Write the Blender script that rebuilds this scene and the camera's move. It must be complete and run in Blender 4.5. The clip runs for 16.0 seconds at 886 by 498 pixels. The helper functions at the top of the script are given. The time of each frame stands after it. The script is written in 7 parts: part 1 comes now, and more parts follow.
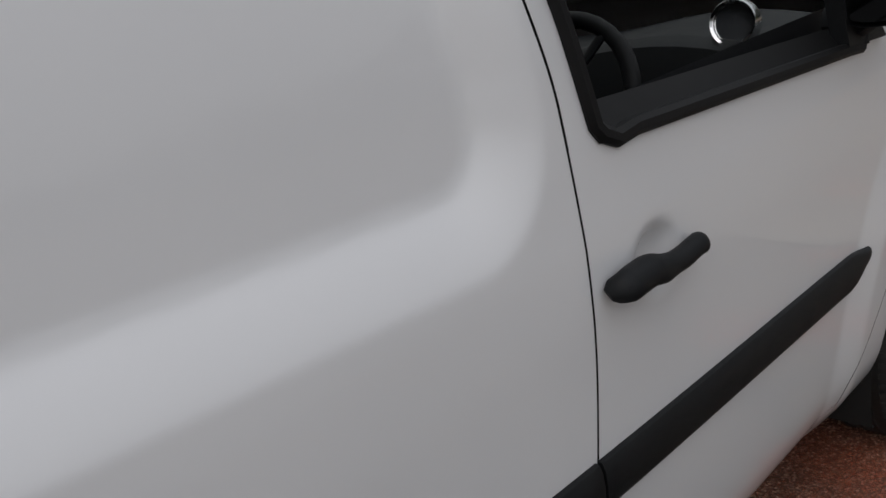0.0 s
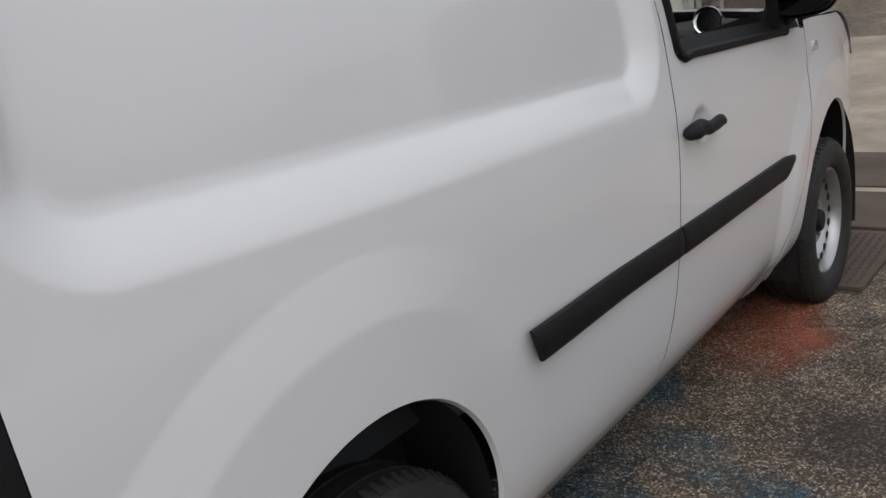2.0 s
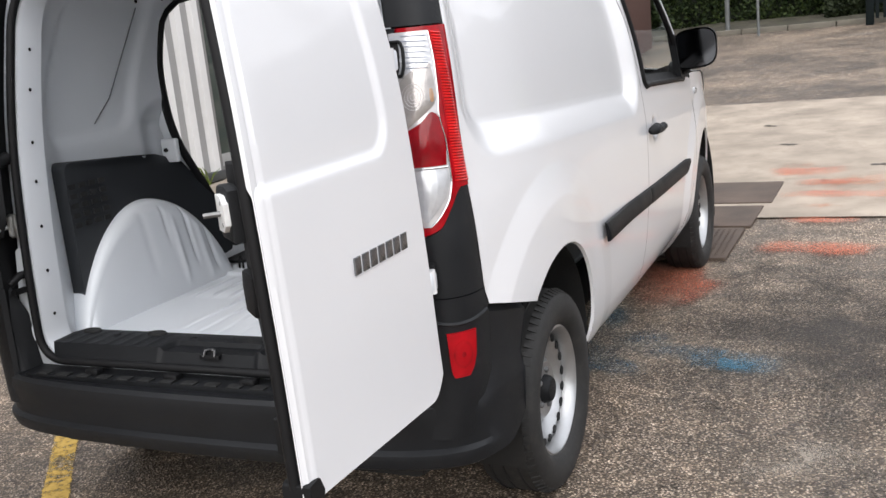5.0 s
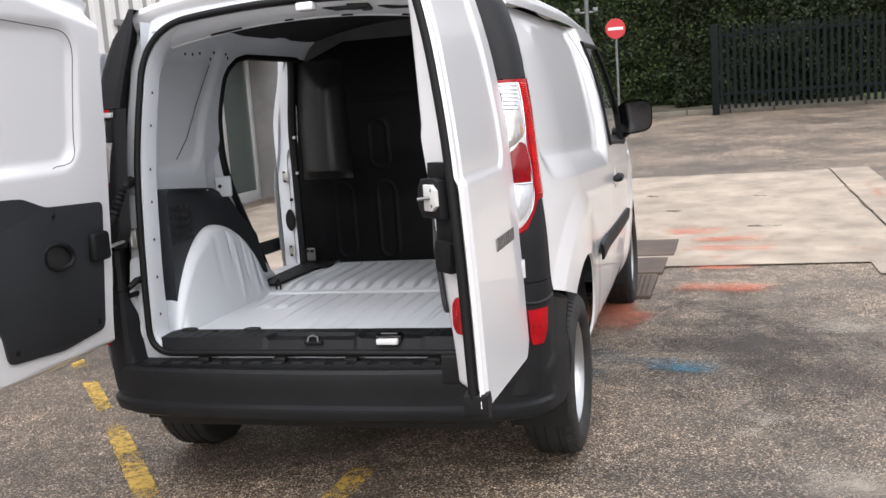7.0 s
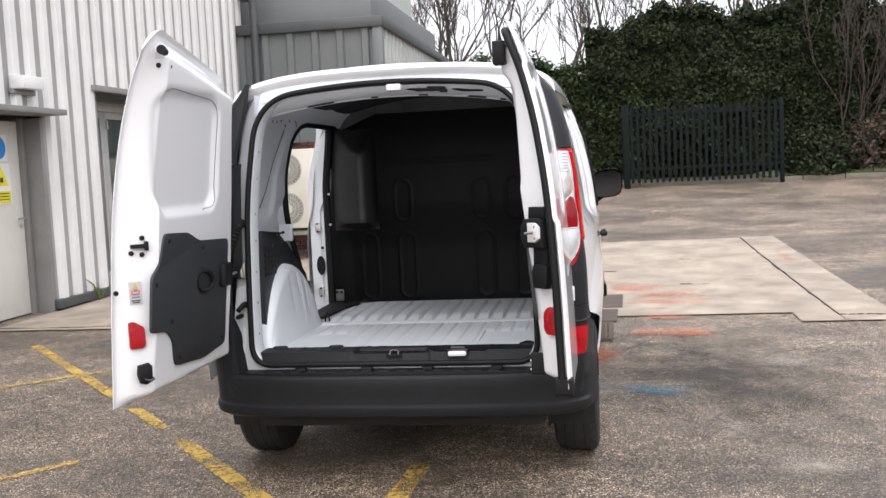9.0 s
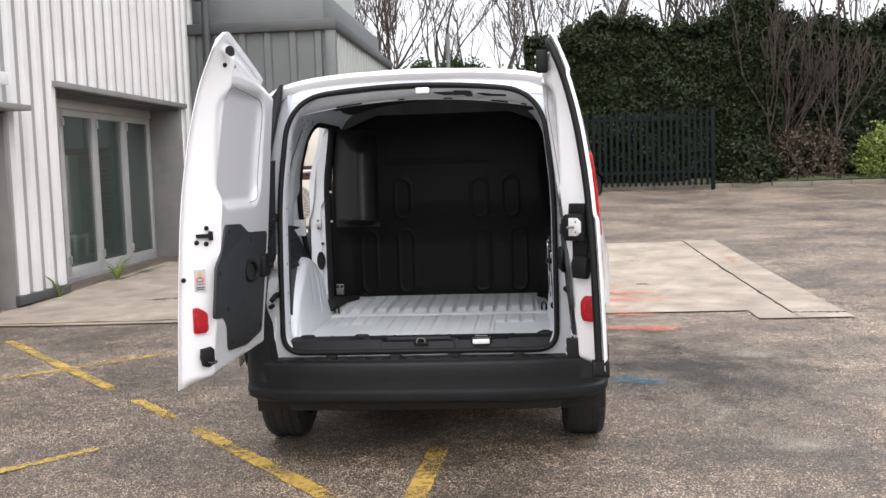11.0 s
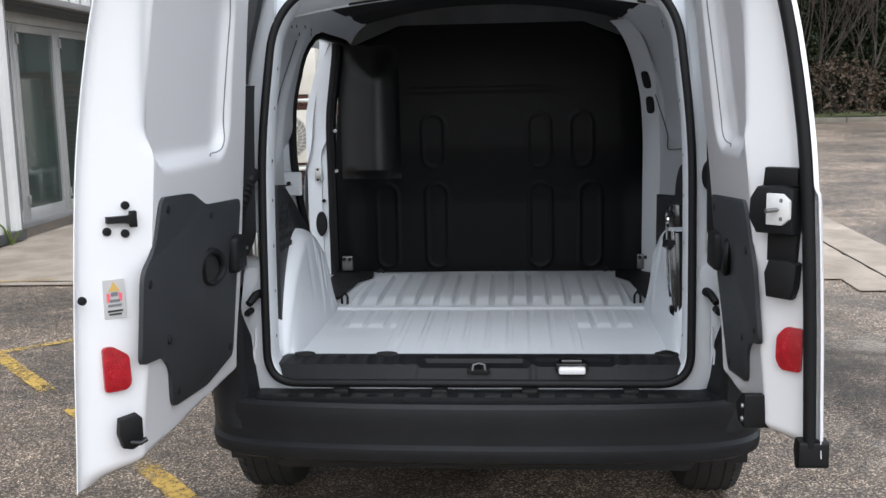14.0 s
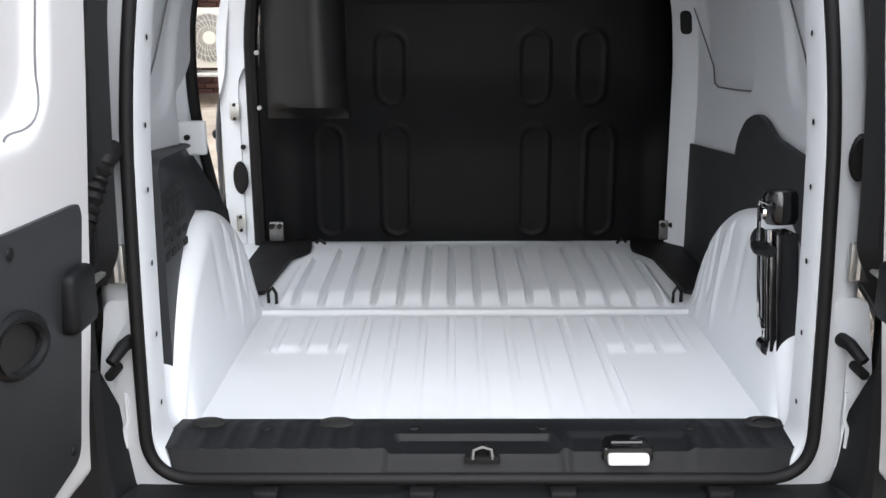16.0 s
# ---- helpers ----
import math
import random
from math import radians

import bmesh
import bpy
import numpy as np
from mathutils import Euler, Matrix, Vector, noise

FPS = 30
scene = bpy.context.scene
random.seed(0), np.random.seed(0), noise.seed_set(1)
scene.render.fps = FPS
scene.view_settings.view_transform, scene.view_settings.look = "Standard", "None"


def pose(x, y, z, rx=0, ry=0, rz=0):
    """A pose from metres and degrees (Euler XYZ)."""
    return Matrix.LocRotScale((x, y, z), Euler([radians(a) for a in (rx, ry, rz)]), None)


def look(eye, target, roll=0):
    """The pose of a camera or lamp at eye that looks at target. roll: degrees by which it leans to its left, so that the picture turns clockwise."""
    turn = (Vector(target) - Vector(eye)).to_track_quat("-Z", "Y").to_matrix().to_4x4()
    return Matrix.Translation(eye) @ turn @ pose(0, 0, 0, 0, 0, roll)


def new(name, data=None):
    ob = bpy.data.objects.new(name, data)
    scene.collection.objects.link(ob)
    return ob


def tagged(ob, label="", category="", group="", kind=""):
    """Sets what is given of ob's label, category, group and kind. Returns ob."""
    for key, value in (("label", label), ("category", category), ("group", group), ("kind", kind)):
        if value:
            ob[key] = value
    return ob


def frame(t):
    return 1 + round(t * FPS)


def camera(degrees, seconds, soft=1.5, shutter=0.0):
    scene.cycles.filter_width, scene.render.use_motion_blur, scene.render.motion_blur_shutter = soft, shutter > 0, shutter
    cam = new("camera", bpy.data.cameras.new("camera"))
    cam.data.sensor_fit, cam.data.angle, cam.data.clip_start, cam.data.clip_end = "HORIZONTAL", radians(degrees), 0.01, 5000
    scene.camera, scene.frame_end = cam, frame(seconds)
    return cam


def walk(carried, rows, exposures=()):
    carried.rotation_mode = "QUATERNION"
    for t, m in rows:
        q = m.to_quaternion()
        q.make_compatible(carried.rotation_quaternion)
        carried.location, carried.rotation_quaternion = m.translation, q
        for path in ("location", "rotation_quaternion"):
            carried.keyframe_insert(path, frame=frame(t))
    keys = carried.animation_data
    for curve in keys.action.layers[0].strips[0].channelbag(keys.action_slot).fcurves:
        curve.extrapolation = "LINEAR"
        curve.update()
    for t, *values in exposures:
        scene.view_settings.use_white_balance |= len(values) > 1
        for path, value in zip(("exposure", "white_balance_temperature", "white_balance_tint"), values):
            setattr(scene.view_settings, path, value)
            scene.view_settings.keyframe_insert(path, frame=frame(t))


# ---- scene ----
cam = camera(49.0, 16.0)
METRES, EYE, TILT, LEAN, TURN = 8.671, 1.42, 0.0, 0.0, -44.8
ROWS = [
    (0.0, 0.0, 0.0, 0.0, -2.71, -19.14, 7.85),
    (0.5, -0.017, -0.0345, -0.0, -3.99, -18.57, 7.54),
    (1.0, -0.0328, -0.0682, 0.0017, -5.82, -17.89, 8.1),
    (1.5, -0.0606, -0.0966, -0.0004, -8.73, -16.83, 7.64),
    (2.0, -0.0837, -0.1271, -0.0001, -9.7, -16.37, 7.2),
    (2.5, -0.1073, -0.1574, -0.0, -10.64, -15.46, 7.98),
    (3.0, -0.1363, -0.1761, -0.0008, -13.01, -15.01, 8.41),
    (3.5, -0.1568, -0.2031, -0.0003, -15.35, -14.83, 8.14),
    (4.0, -0.1768, -0.2292, 0.0021, -17.13, -14.53, 7.46),
    (6.5, -0.3132, -0.2923, -0.0006, -28.1, -9.46, 4.0),
    (7.0, -0.3399, -0.308, -0.0031, -29.99, -8.65, 4.06),
    (7.5, -0.3704, -0.3277, -0.0001, -31.94, -7.17, 4.46),
    (8.0, -0.4039, -0.3341, -0.0037, -33.8, -5.74, 4.07),
    (8.5, -0.4329, -0.3456, -0.0029, -34.73, -5.1, 3.32),
    (11.0, -0.5216, -0.344, -0.0033, -40.51, -4.79, 1.81),
    (11.5, -0.5038, -0.3252, -0.0037, -39.75, -5.33, 1.98),
    (12.0, -0.4915, -0.3026, -0.0041, -39.16, -5.9, 1.5),
    (12.5, -0.4785, -0.2679, -0.0015, -39.92, -6.39, 1.9),
    (13.0, -0.4603, -0.2409, -0.0023, -40.78, -6.77, 2.91),
    (13.5, -0.4395, -0.215, 0.0001, -40.7, -7.7, 2.21),
    (14.0, -0.4212, -0.1847, -0.002, -40.81, -8.86, 1.12),
    (14.5, -0.402, -0.1567, 0.0009, -41.89, -10.52, 1.44),
    (15.0, -0.3765, -0.1321, 0.0017, -42.21, -11.55, 1.74),
    (15.5, -0.3584, -0.1099, 0.0038, -42.34, -12.88, 1.13),
    (16.0, -0.3426, -0.0777, 0.0047, -44.56, -14.93, 0.36),
]
EXPOSURES = [(0.0, -0.54, 6420, 10), (0.5, -0.66, 6420, 10), (1.0, -0.80, 6420, 10), (1.5, -0.50, 6420, 10), (2.0, -0.17, 6420, 10), (3.0, 0.40, 6400, 10), (4.0, 0.70, 6400, 10), (6.5, 0.96, 6420, 12), (8.5, 1.00, 6430, 12), (11.0, 1.0, 6430, 12),
             (12.5, 0.80, 6250, 11), (14.0, 0.86, 6060, 9), (15.0, 1.08, 5920, 8), (15.5, 1.33, 6030, 8), (16.0, 1.52, 6330, 10)]
walk(cam, [(t, pose(0.37, -1.56, EYE, TILT, LEAN, TURN) @ pose(METRES * x, METRES * y, METRES * z, 90 + pitch, roll, yaw)) for t, x, y, z, yaw, pitch, roll in ROWS], EXPOSURES)

# ---- light ----
world = bpy.data.worlds.new("overcast_sky")
scene.world = world
world.use_nodes = True
wn, wl = world.node_tree.nodes, world.node_tree.links
wn.clear()
w_out, w_bg = wn.new("ShaderNodeOutputWorld"), wn.new("ShaderNodeBackground")
w_sky = wn.new("ShaderNodeTexSky")
w_sky.sky_type, w_sky.sun_disc = "NISHITA", False
w_sky.sun_elevation, w_sky.sun_rotation = radians(38), radians(264)
w_sky.air_density, w_sky.dust_density = 1.2, 3.0
w_tex, w_noise, w_ramp = wn.new("ShaderNodeTexCoord"), wn.new("ShaderNodeTexNoise"), wn.new("ShaderNodeValToRGB")
w_noise.inputs["Scale"].default_value, w_noise.inputs["Detail"].default_value = 2.2, 5
w_ramp.color_ramp.elements[0].color = (7.2, 7.4, 7.9, 1)
w_ramp.color_ramp.elements[1].color = (10.5, 10.5, 10.6, 1)
w_mix = wn.new("ShaderNodeMixRGB")
w_mix.inputs[0].default_value = 0.86
wl.new(w_tex.outputs["Generated"], w_noise.inputs["Vector"])
wl.new(w_noise.outputs["Fac"], w_ramp.inputs["Fac"])
wl.new(w_sky.outputs["Color"], w_mix.inputs[1])
wl.new(w_ramp.outputs["Color"], w_mix.inputs[2])
# an overcast sky is about three times as bright overhead as at the horizon
w_sep, w_rise, w_mul = wn.new("ShaderNodeSeparateXYZ"), wn.new("ShaderNodeMapRange"), wn.new("ShaderNodeVectorMath")
w_rise.inputs["To Min"].default_value, w_rise.inputs["To Max"].default_value = 0.50, 1.30
w_mul.operation = "SCALE"
wl.new(w_tex.outputs["Generated"], w_sep.inputs["Vector"])
wl.new(w_sep.outputs["Z"], w_rise.inputs["Value"])
wl.new(w_mix.outputs["Color"], w_mul.inputs[0])
wl.new(w_rise.outputs["Result"], w_mul.inputs["Scale"])
wl.new(w_mul.outputs["Vector"], w_bg.inputs["Color"])
w_bg.inputs["Strength"].default_value = 0.126
wl.new(w_bg.outputs["Background"], w_out.inputs["Surface"])

sun = new("sun", bpy.data.lights.new("sun", "SUN"))
sun.data.energy, sun.data.angle, sun.data.color = 1.15, radians(75), (1.0, 0.98, 0.95)
sun.matrix_world = look((-12.5, -1.4, 10), (0, 0, 0))


# ---- materials ----
def node_mat(name):
    m = bpy.data.materials.new(name)
    m.use_nodes = True
    return m, m.node_tree.nodes, m.node_tree.links, m.node_tree.nodes["Principled BSDF"]


def material(name, color, rough=0.5, metal=0.0, vary=0.06, scale=6.0, bump=0.0, bump_scale=200.0, coat=0.0, dirt=0.0, dirt_color=(0.2, 0.18, 0.15),
             rough_vary=0.08, spec=0.5):
    """A surface with colour variation at two scales, wear in its gloss, fine relief, and an optional film of dirt."""
    m, n, l, b = node_mat(name)
    tc = n.new("ShaderNodeTexCoord")
    big, fine = n.new("ShaderNodeTexNoise"), n.new("ShaderNodeTexNoise")
    big.inputs["Scale"].default_value, big.inputs["Detail"].default_value = scale, 6
    fine.inputs["Scale"].default_value, fine.inputs["Detail"].default_value = bump_scale, 3
    for t in (big, fine):
        l.new(tc.outputs["Object"], t.inputs["Vector"])
    ramp = n.new("ShaderNodeValToRGB")
    ramp.color_ramp.elements[0].position, ramp.color_ramp.elements[1].position = 0.3, 0.7
    ramp.color_ramp.elements[0].color = (*[c * (1 - vary) for c in color], 1)
    ramp.color_ramp.elements[1].color = (*[min(1, c * (1 + vary)) for c in color], 1)
    l.new(big.outputs["Fac"], ramp.inputs["Fac"])
    out = ramp.outputs["Color"]
    if dirt:
        dn, dr, dm = n.new("ShaderNodeTexNoise"), n.new("ShaderNodeValToRGB"), n.new("ShaderNodeMixRGB")
        dn.inputs["Scale"].default_value, dn.inputs["Detail"].default_value, dn.inputs["Roughness"].default_value = scale * 2.3, 9, 0.7
        dr.color_ramp.elements[0].position, dr.color_ramp.elements[1].position = 0.48, 0.75
        dr.color_ramp.elements[1].color = (dirt, dirt, dirt, 1)
        l.new(tc.outputs["Object"], dn.inputs["Vector"])
        l.new(dn.outputs["Fac"], dr.inputs["Fac"])
        l.new(dr.outputs["Color"], dm.inputs[0])
        l.new(out, dm.inputs[1])
        dm.inputs[2].default_value = (*dirt_color, 1)
        out = dm.outputs["Color"]
    l.new(out, b.inputs["Base Color"])
    mr = n.new("ShaderNodeMapRange")
    mr.inputs["To Min"].default_value, mr.inputs["To Max"].default_value = max(0.02, rough - rough_vary), min(1, rough + rough_vary)
    l.new(big.outputs["Fac"], mr.inputs["Value"])
    l.new(mr.outputs["Result"], b.inputs["Roughness"])
    b.inputs["Metallic"].default_value = metal
    b.inputs["Coat Weight"].default_value = coat
    b.inputs["Coat Roughness"].default_value = 0.04
    b.inputs["Specular IOR Level"].default_value = spec
    if bump:
        bp = n.new("ShaderNodeBump")
        bp.inputs["Strength"].default_value, bp.inputs["Distance"].default_value = bump, 0.004
        l.new(fine.outputs["Fac"], bp.inputs["Height"])
        l.new(bp.outputs["Normal"], b.inputs["Normal"])
    return m


def pane_glass(name, tint=(0.8, 0.85, 0.82), mirror=0.06):
    """Thin window glass: a clear sheet that mirrors a little."""
    m, n, l, b = node_mat(name)
    out = n["Material Output"]
    tr, gl, mx = n.new("ShaderNodeBsdfTransparent"), n.new("ShaderNodeBsdfGlossy"), n.new("ShaderNodeMixShader")
    tr.inputs["Color"].default_value = (*tint, 1)
    gl.inputs["Roughness"].default_value = 0.03
    mx.inputs[0].default_value = mirror
    l.new(tr.outputs["BSDF"], mx.inputs[1])
    l.new(gl.outputs["BSDF"], mx.inputs[2])
    l.new(mx.outputs["Shader"], out.inputs["Surface"])
    return m


WHITE = material("white_car_paint", (0.75, 0.75, 0.765), 0.30, coat=0.9, vary=0.010, scale=3, rough_vary=0.03)
WHITE_IN = material("white_primer_paint", (0.665, 0.692, 0.726), 0.30, coat=0.0, vary=0.012, scale=5, rough_vary=0.0)
BLACK_PL = material("black_grained_plastic", (0.0060, 0.0066, 0.0078), 0.52, vary=0.12, scale=9, bump=0.25, bump_scale=700, dirt=0.08, dirt_color=(0.02, 0.019, 0.018), spec=0.24)
GREY_PL = material("charcoal_grained_plastic", (0.0070, 0.0078, 0.0094), 0.5, vary=0.12, scale=7, bump=0.25, bump_scale=700, dirt=0.12, dirt_color=(0.035, 0.033, 0.032), spec=0.3)
BULK = material("black_moulded_bulkhead", (0.0014, 0.0016, 0.0021), 0.38, vary=0.2, scale=5, bump=0.06, bump_scale=500, spec=0.13)
SHADED_FELT = material("grey_sound_deadening_felt", (0.020, 0.0205, 0.022), 0.9, vary=0.2, scale=5, bump=0.3, bump_scale=200, spec=0.2)
TRIM = material("dark_grey_trim_board", (0.021, 0.0235, 0.027), 0.6, vary=0.08, scale=6, bump=0.2, bump_scale=600)
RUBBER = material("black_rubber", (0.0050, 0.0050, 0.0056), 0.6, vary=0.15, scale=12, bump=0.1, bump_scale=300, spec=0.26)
TYRE = material("tyre_rubber", (0.014, 0.0135, 0.013), 0.72, vary=0.2, scale=9, bump=0.2, bump_scale=250, dirt=0.25, dirt_color=(0.09, 0.08, 0.07))
STEEL = material("silver_wheel_paint", (0.40, 0.405, 0.41), 0.33, metal=0.80, vary=0.06, scale=14, dirt=0.25, dirt_color=(0.25, 0.23, 0.21))
ZINC = material("zinc_plated_steel", (0.55, 0.55, 0.53), 0.35, metal=0.9, vary=0.12, scale=30)
DULL_ZINC = material("dull_zinc", (0.20, 0.20, 0.20), 0.45, metal=0.8, vary=0.2, scale=30)
BRIGHT = material("bright_galvanised_steel", (0.72, 0.72, 0.71), 0.42, metal=0.35, vary=0.08, scale=30)
CHROME = material("polished_chrome", (0.75, 0.75, 0.76), 0.10, metal=1.0, vary=0.02)
BLACK_GLOSS = material("black_gloss_enamel", (0.006, 0.006, 0.007), 0.16, vary=0.1, scale=12, coat=0.3)
DARK_HOLE = material("dark_cavity", (0.006, 0.006, 0.006), 0.8, vary=0.3)
UNDER = material("underbody_black", (0.007, 0.0068, 0.0066), 0.8, vary=0.3, bump=0.3, bump_scale=60, dirt=0.25, dirt_color=(0.03, 0.026, 0.022))
BADGE = material("dark_chrome_badge", (0.20, 0.20, 0.21), 0.22, metal=0.9, vary=0.1, scale=40)
RED_LENS = material("red_lamp_lens", (0.36, 0.002, 0.007), 0.16, coat=0.12, vary=0.15, scale=30, rough_vary=0.04, spec=0.25)
RED_DEEP = material("dark_red_lamp_lens", (0.30, 0.002, 0.006), 0.14, coat=0.15, vary=0.3, scale=30, rough_vary=0.04, spec=0.25)
RED_REFL = material("red_reflector", (0.33, 0.003, 0.010), 0.25, coat=0.2, vary=0.2, scale=60, bump=0.5, bump_scale=300)
RED_RIB = material("bright_red_lens_rib", (0.62, 0.010, 0.010), 0.12, coat=0.4, vary=0.2, scale=30, rough_vary=0.03, spec=0.4)
RED_DARK = material("stop_lens_red", (0.22, 0.001, 0.005), 0.10, coat=0.3, vary=0.25, scale=25, rough_vary=0.03, spec=0.3)
LENS_LINE = material("blue_grey_lens_line", (0.10, 0.12, 0.18), 0.3, vary=0.1)
CLEAR_LENS = material("clear_lamp_lens", (0.60, 0.61, 0.63), 0.20, metal=0.45, coat=0.8, vary=0.10, scale=35, bump=0.10, bump_scale=160)
SMOKE_LENS = material("grey_lamp_lens", (0.44, 0.41, 0.39), 0.16, metal=0.5, coat=0.8, vary=0.25, scale=20, bump=0.2, bump_scale=90)
LENS_EDGE = material("pale_lens_surround", (0.62, 0.60, 0.60), 0.2, metal=0.4, coat=0.4, vary=0.1, scale=30)
AMBER = material("amber_bulb", (0.34, 0.20, 0.11), 0.2, coat=0.5, vary=0.15, scale=60)
CAB_GLASS = pane_glass("window_glass", (0.86, 0.90, 0.88))
MIRROR = material("mirror_glass", (0.07, 0.072, 0.076), 0.02, metal=1.0, vary=0.0)
STICK_W = material("label_paper", (0.45, 0.44, 0.44), 0.5, vary=0.05)
STICK_Y = material("label_yellow", (0.55, 0.36, 0.10), 0.5, vary=0.05)
STICK_R = material("label_pink_red", (0.75, 0.12, 0.15), 0.5, vary=0.05)
STICK_B = material("label_blue", (0.02, 0.22, 0.6), 0.5, vary=0.05)
LABEL_GREY = material("label_grey_print", (0.16, 0.16, 0.17), 0.5)
CREASE = material("grey_seam_sealer", (0.16, 0.165, 0.175), 0.6)
INK = material("label_ink", (0.03, 0.03, 0.03), 0.5)


# ---- mesh helpers ----
def finish(bm, name, mat, sharp=38):
    bmesh.ops.recalc_face_normals(bm, faces=bm.faces)
    me = bpy.data.meshes.new(name)
    bm.to_mesh(me)
    bm.free()
    me.materials.append(mat)
    if sharp:
        me.polygons.foreach_set("use_smooth", [True] * len(me.polygons))
        me.set_sharp_from_angle(angle=radians(sharp))
    return me


def part(name, bm, mat, parent=None, label="", sharp=38):
    """One mesh object from a bmesh, under a thing or under a part."""
    ob = new(name, finish(bm, name, mat, sharp))
    if parent is not None:
        ob.parent = parent
    if label:
        ob["label"] = label
    return ob


def thing(name, label, category, at=(0, 0, 0), group="", kind=""):
    ob = new(name)
    ob.empty_display_size = 0.1
    ob.location = at
    return tagged(ob, label, category, group, kind)


def box(c, s, bevel=0.0, seg=2, turn=None, into=None):
    bm = into or bmesh.new()
    m = Matrix.Translation(c) @ (turn.to_4x4() if turn else Matrix()) @ Matrix.Diagonal((*s, 1))
    made = bmesh.ops.create_cube(bm, size=1, matrix=m)["verts"]
    if bevel:
        edges = list({e for v in made for e in v.link_edges})
        bmesh.ops.bevel(bm, geom=edges, offset=bevel, segments=seg, affect="EDGES", profile=0.5)
    return bm


def grid(nu, nv, f, into=None, wrap=False):
    """A sheet of nu x nv cells through f(u, v), u and v from 0 to 1."""
    bm = into or bmesh.new()
    rows = [[bm.verts.new(f(i / nu, j / nv)) for i in range(nu if wrap else nu + 1)] for j in range(nv + 1)]
    for j in range(nv):
        for i in range(nu):
            k = (i + 1) % nu if wrap else i + 1
            bm.faces.new((rows[j][i], rows[j][k], rows[j + 1][k], rows[j + 1][i]))
    return bm


def tube(points, r, seg=8, closed=False, into=None, flat=1.0):
    """A round bar along points; flat squashes it along its second cross axis."""
    bm = into or bmesh.new()
    pts = [Vector(p) for p in points]
    n, rings, side = len(pts), [], None
    for i, p in enumerate(pts):
        d = (pts[(i + 1) % n] - pts[i - 1]) if closed else pts[min(i + 1, n - 1)] - pts[max(i - 1, 0)]
        d.normalize()
        if side is None:
            side = d.orthogonal().normalized()
        side = (side - d * side.dot(d)).normalized()
        up = d.cross(side)
        rr = r(i / max(1, n - 1)) if callable(r) else r
        rings.append([bm.verts.new(p + side * rr * math.cos(a) + up * rr * flat * math.sin(a)) for a in (2 * math.pi * k / seg for k in range(seg))])
    for i in range(n if closed else n - 1):
        a, b = rings[i], rings[(i + 1) % n]
        for k in range(seg):
            bm.faces.new((a[k], a[(k + 1) % seg], b[(k + 1) % seg], b[k]))
    if not closed:
        bm.faces.new(rings[0])
        bm.faces.new(rings[-1][::-1])
    return bm


def prism(poly, to3, w0, w1, into=None, bevel=0.0):
    """A plate with the outline poly, between the depths w0 and w1 of to3(a, b, w)."""
    bm = into or bmesh.new()
    lo, hi = [bm.verts.new(to3(a, b, w0)) for a, b in poly], [bm.verts.new(to3(a, b, w1)) for a, b in poly]
    n = len(poly)
    faces = [bm.faces.new(lo[::-1]), bm.faces.new(hi)]
    faces += [bm.faces.new((lo[i], lo[(i + 1) % n], hi[(i + 1) % n], hi[i])) for i in range(n)]
    if bevel:
        bmesh.ops.bevel(bm, geom=list(faces[1].edges), offset=bevel, segments=2, affect="EDGES", profile=0.5)
    return bm


def lathe(profile, m, seg=32, into=None, cap=True):
    """Turns (r, h) pairs round m's z axis."""
    bm = into or bmesh.new()
    rings = [[bm.verts.new(m @ Vector((r * math.cos(a), r * math.sin(a), h))) for a in (2 * math.pi * k / seg for k in range(seg))] for r, h in profile]
    for a, b in zip(rings, rings[1:]):
        for k in range(seg):
            bm.faces.new((a[k], a[(k + 1) % seg], b[(k + 1) % seg], b[k]))
    for ring in (rings[0], rings[-1]) if cap else ():
        bm.faces.new(ring)
    return bm


def rounded(poly, r, seg=4):
    """The outline with its corners rounded; r a number or one for each corner."""
    out, n = [], len(poly)
    for i, p in enumerate(poly):
        p, a, b = Vector(p), Vector(poly[i - 1]), Vector(poly[(i + 1) % n])
        rr = r[i] if isinstance(r, (list, tuple)) else r
        da, db = (a - p), (b - p)
        k = min(rr, da.length * 0.49, db.length * 0.49)
        s, e = p + da.normalized() * k, p + db.normalized() * k
        for j in range(seg + 1):
            t = j / seg
            out.append(tuple(s * (1 - t) ** 2 + p * 2 * t * (1 - t) + e * t * t))
    return out


def smooth(a, b, x):
    t = min(1.0, max(0.0, (x - a) / (b - a)))
    return t * t * (3 - 2 * t)


def table(xs, ys):
    """A smooth curve through pairs (monotone cubic)."""
    xs, ys = np.array(xs, float), np.array(ys, float)
    d = np.diff(ys) / np.diff(xs)
    m = np.concatenate([[d[0]], np.where(d[1:] * d[:-1] > 0, 2 * d[1:] * d[:-1] / np.where(d[1:] + d[:-1] == 0, 1, d[1:] + d[:-1]), 0), [d[-1]]])

    def f(x):
        x = min(max(x, xs[0]), xs[-1])
        i = int(min(max(np.searchsorted(xs, x) - 1, 0), len(xs) - 2))
        h = xs[i + 1] - xs[i]
        t = (x - xs[i]) / h
        return float((2 * t**3 - 3 * t**2 + 1) * ys[i] + (t**3 - 2 * t**2 + t) * h * m[i] + (3 * t**2 - 2 * t**3) * ys[i + 1] + (t**3 - t**2) * h * m[i + 1])
    return f

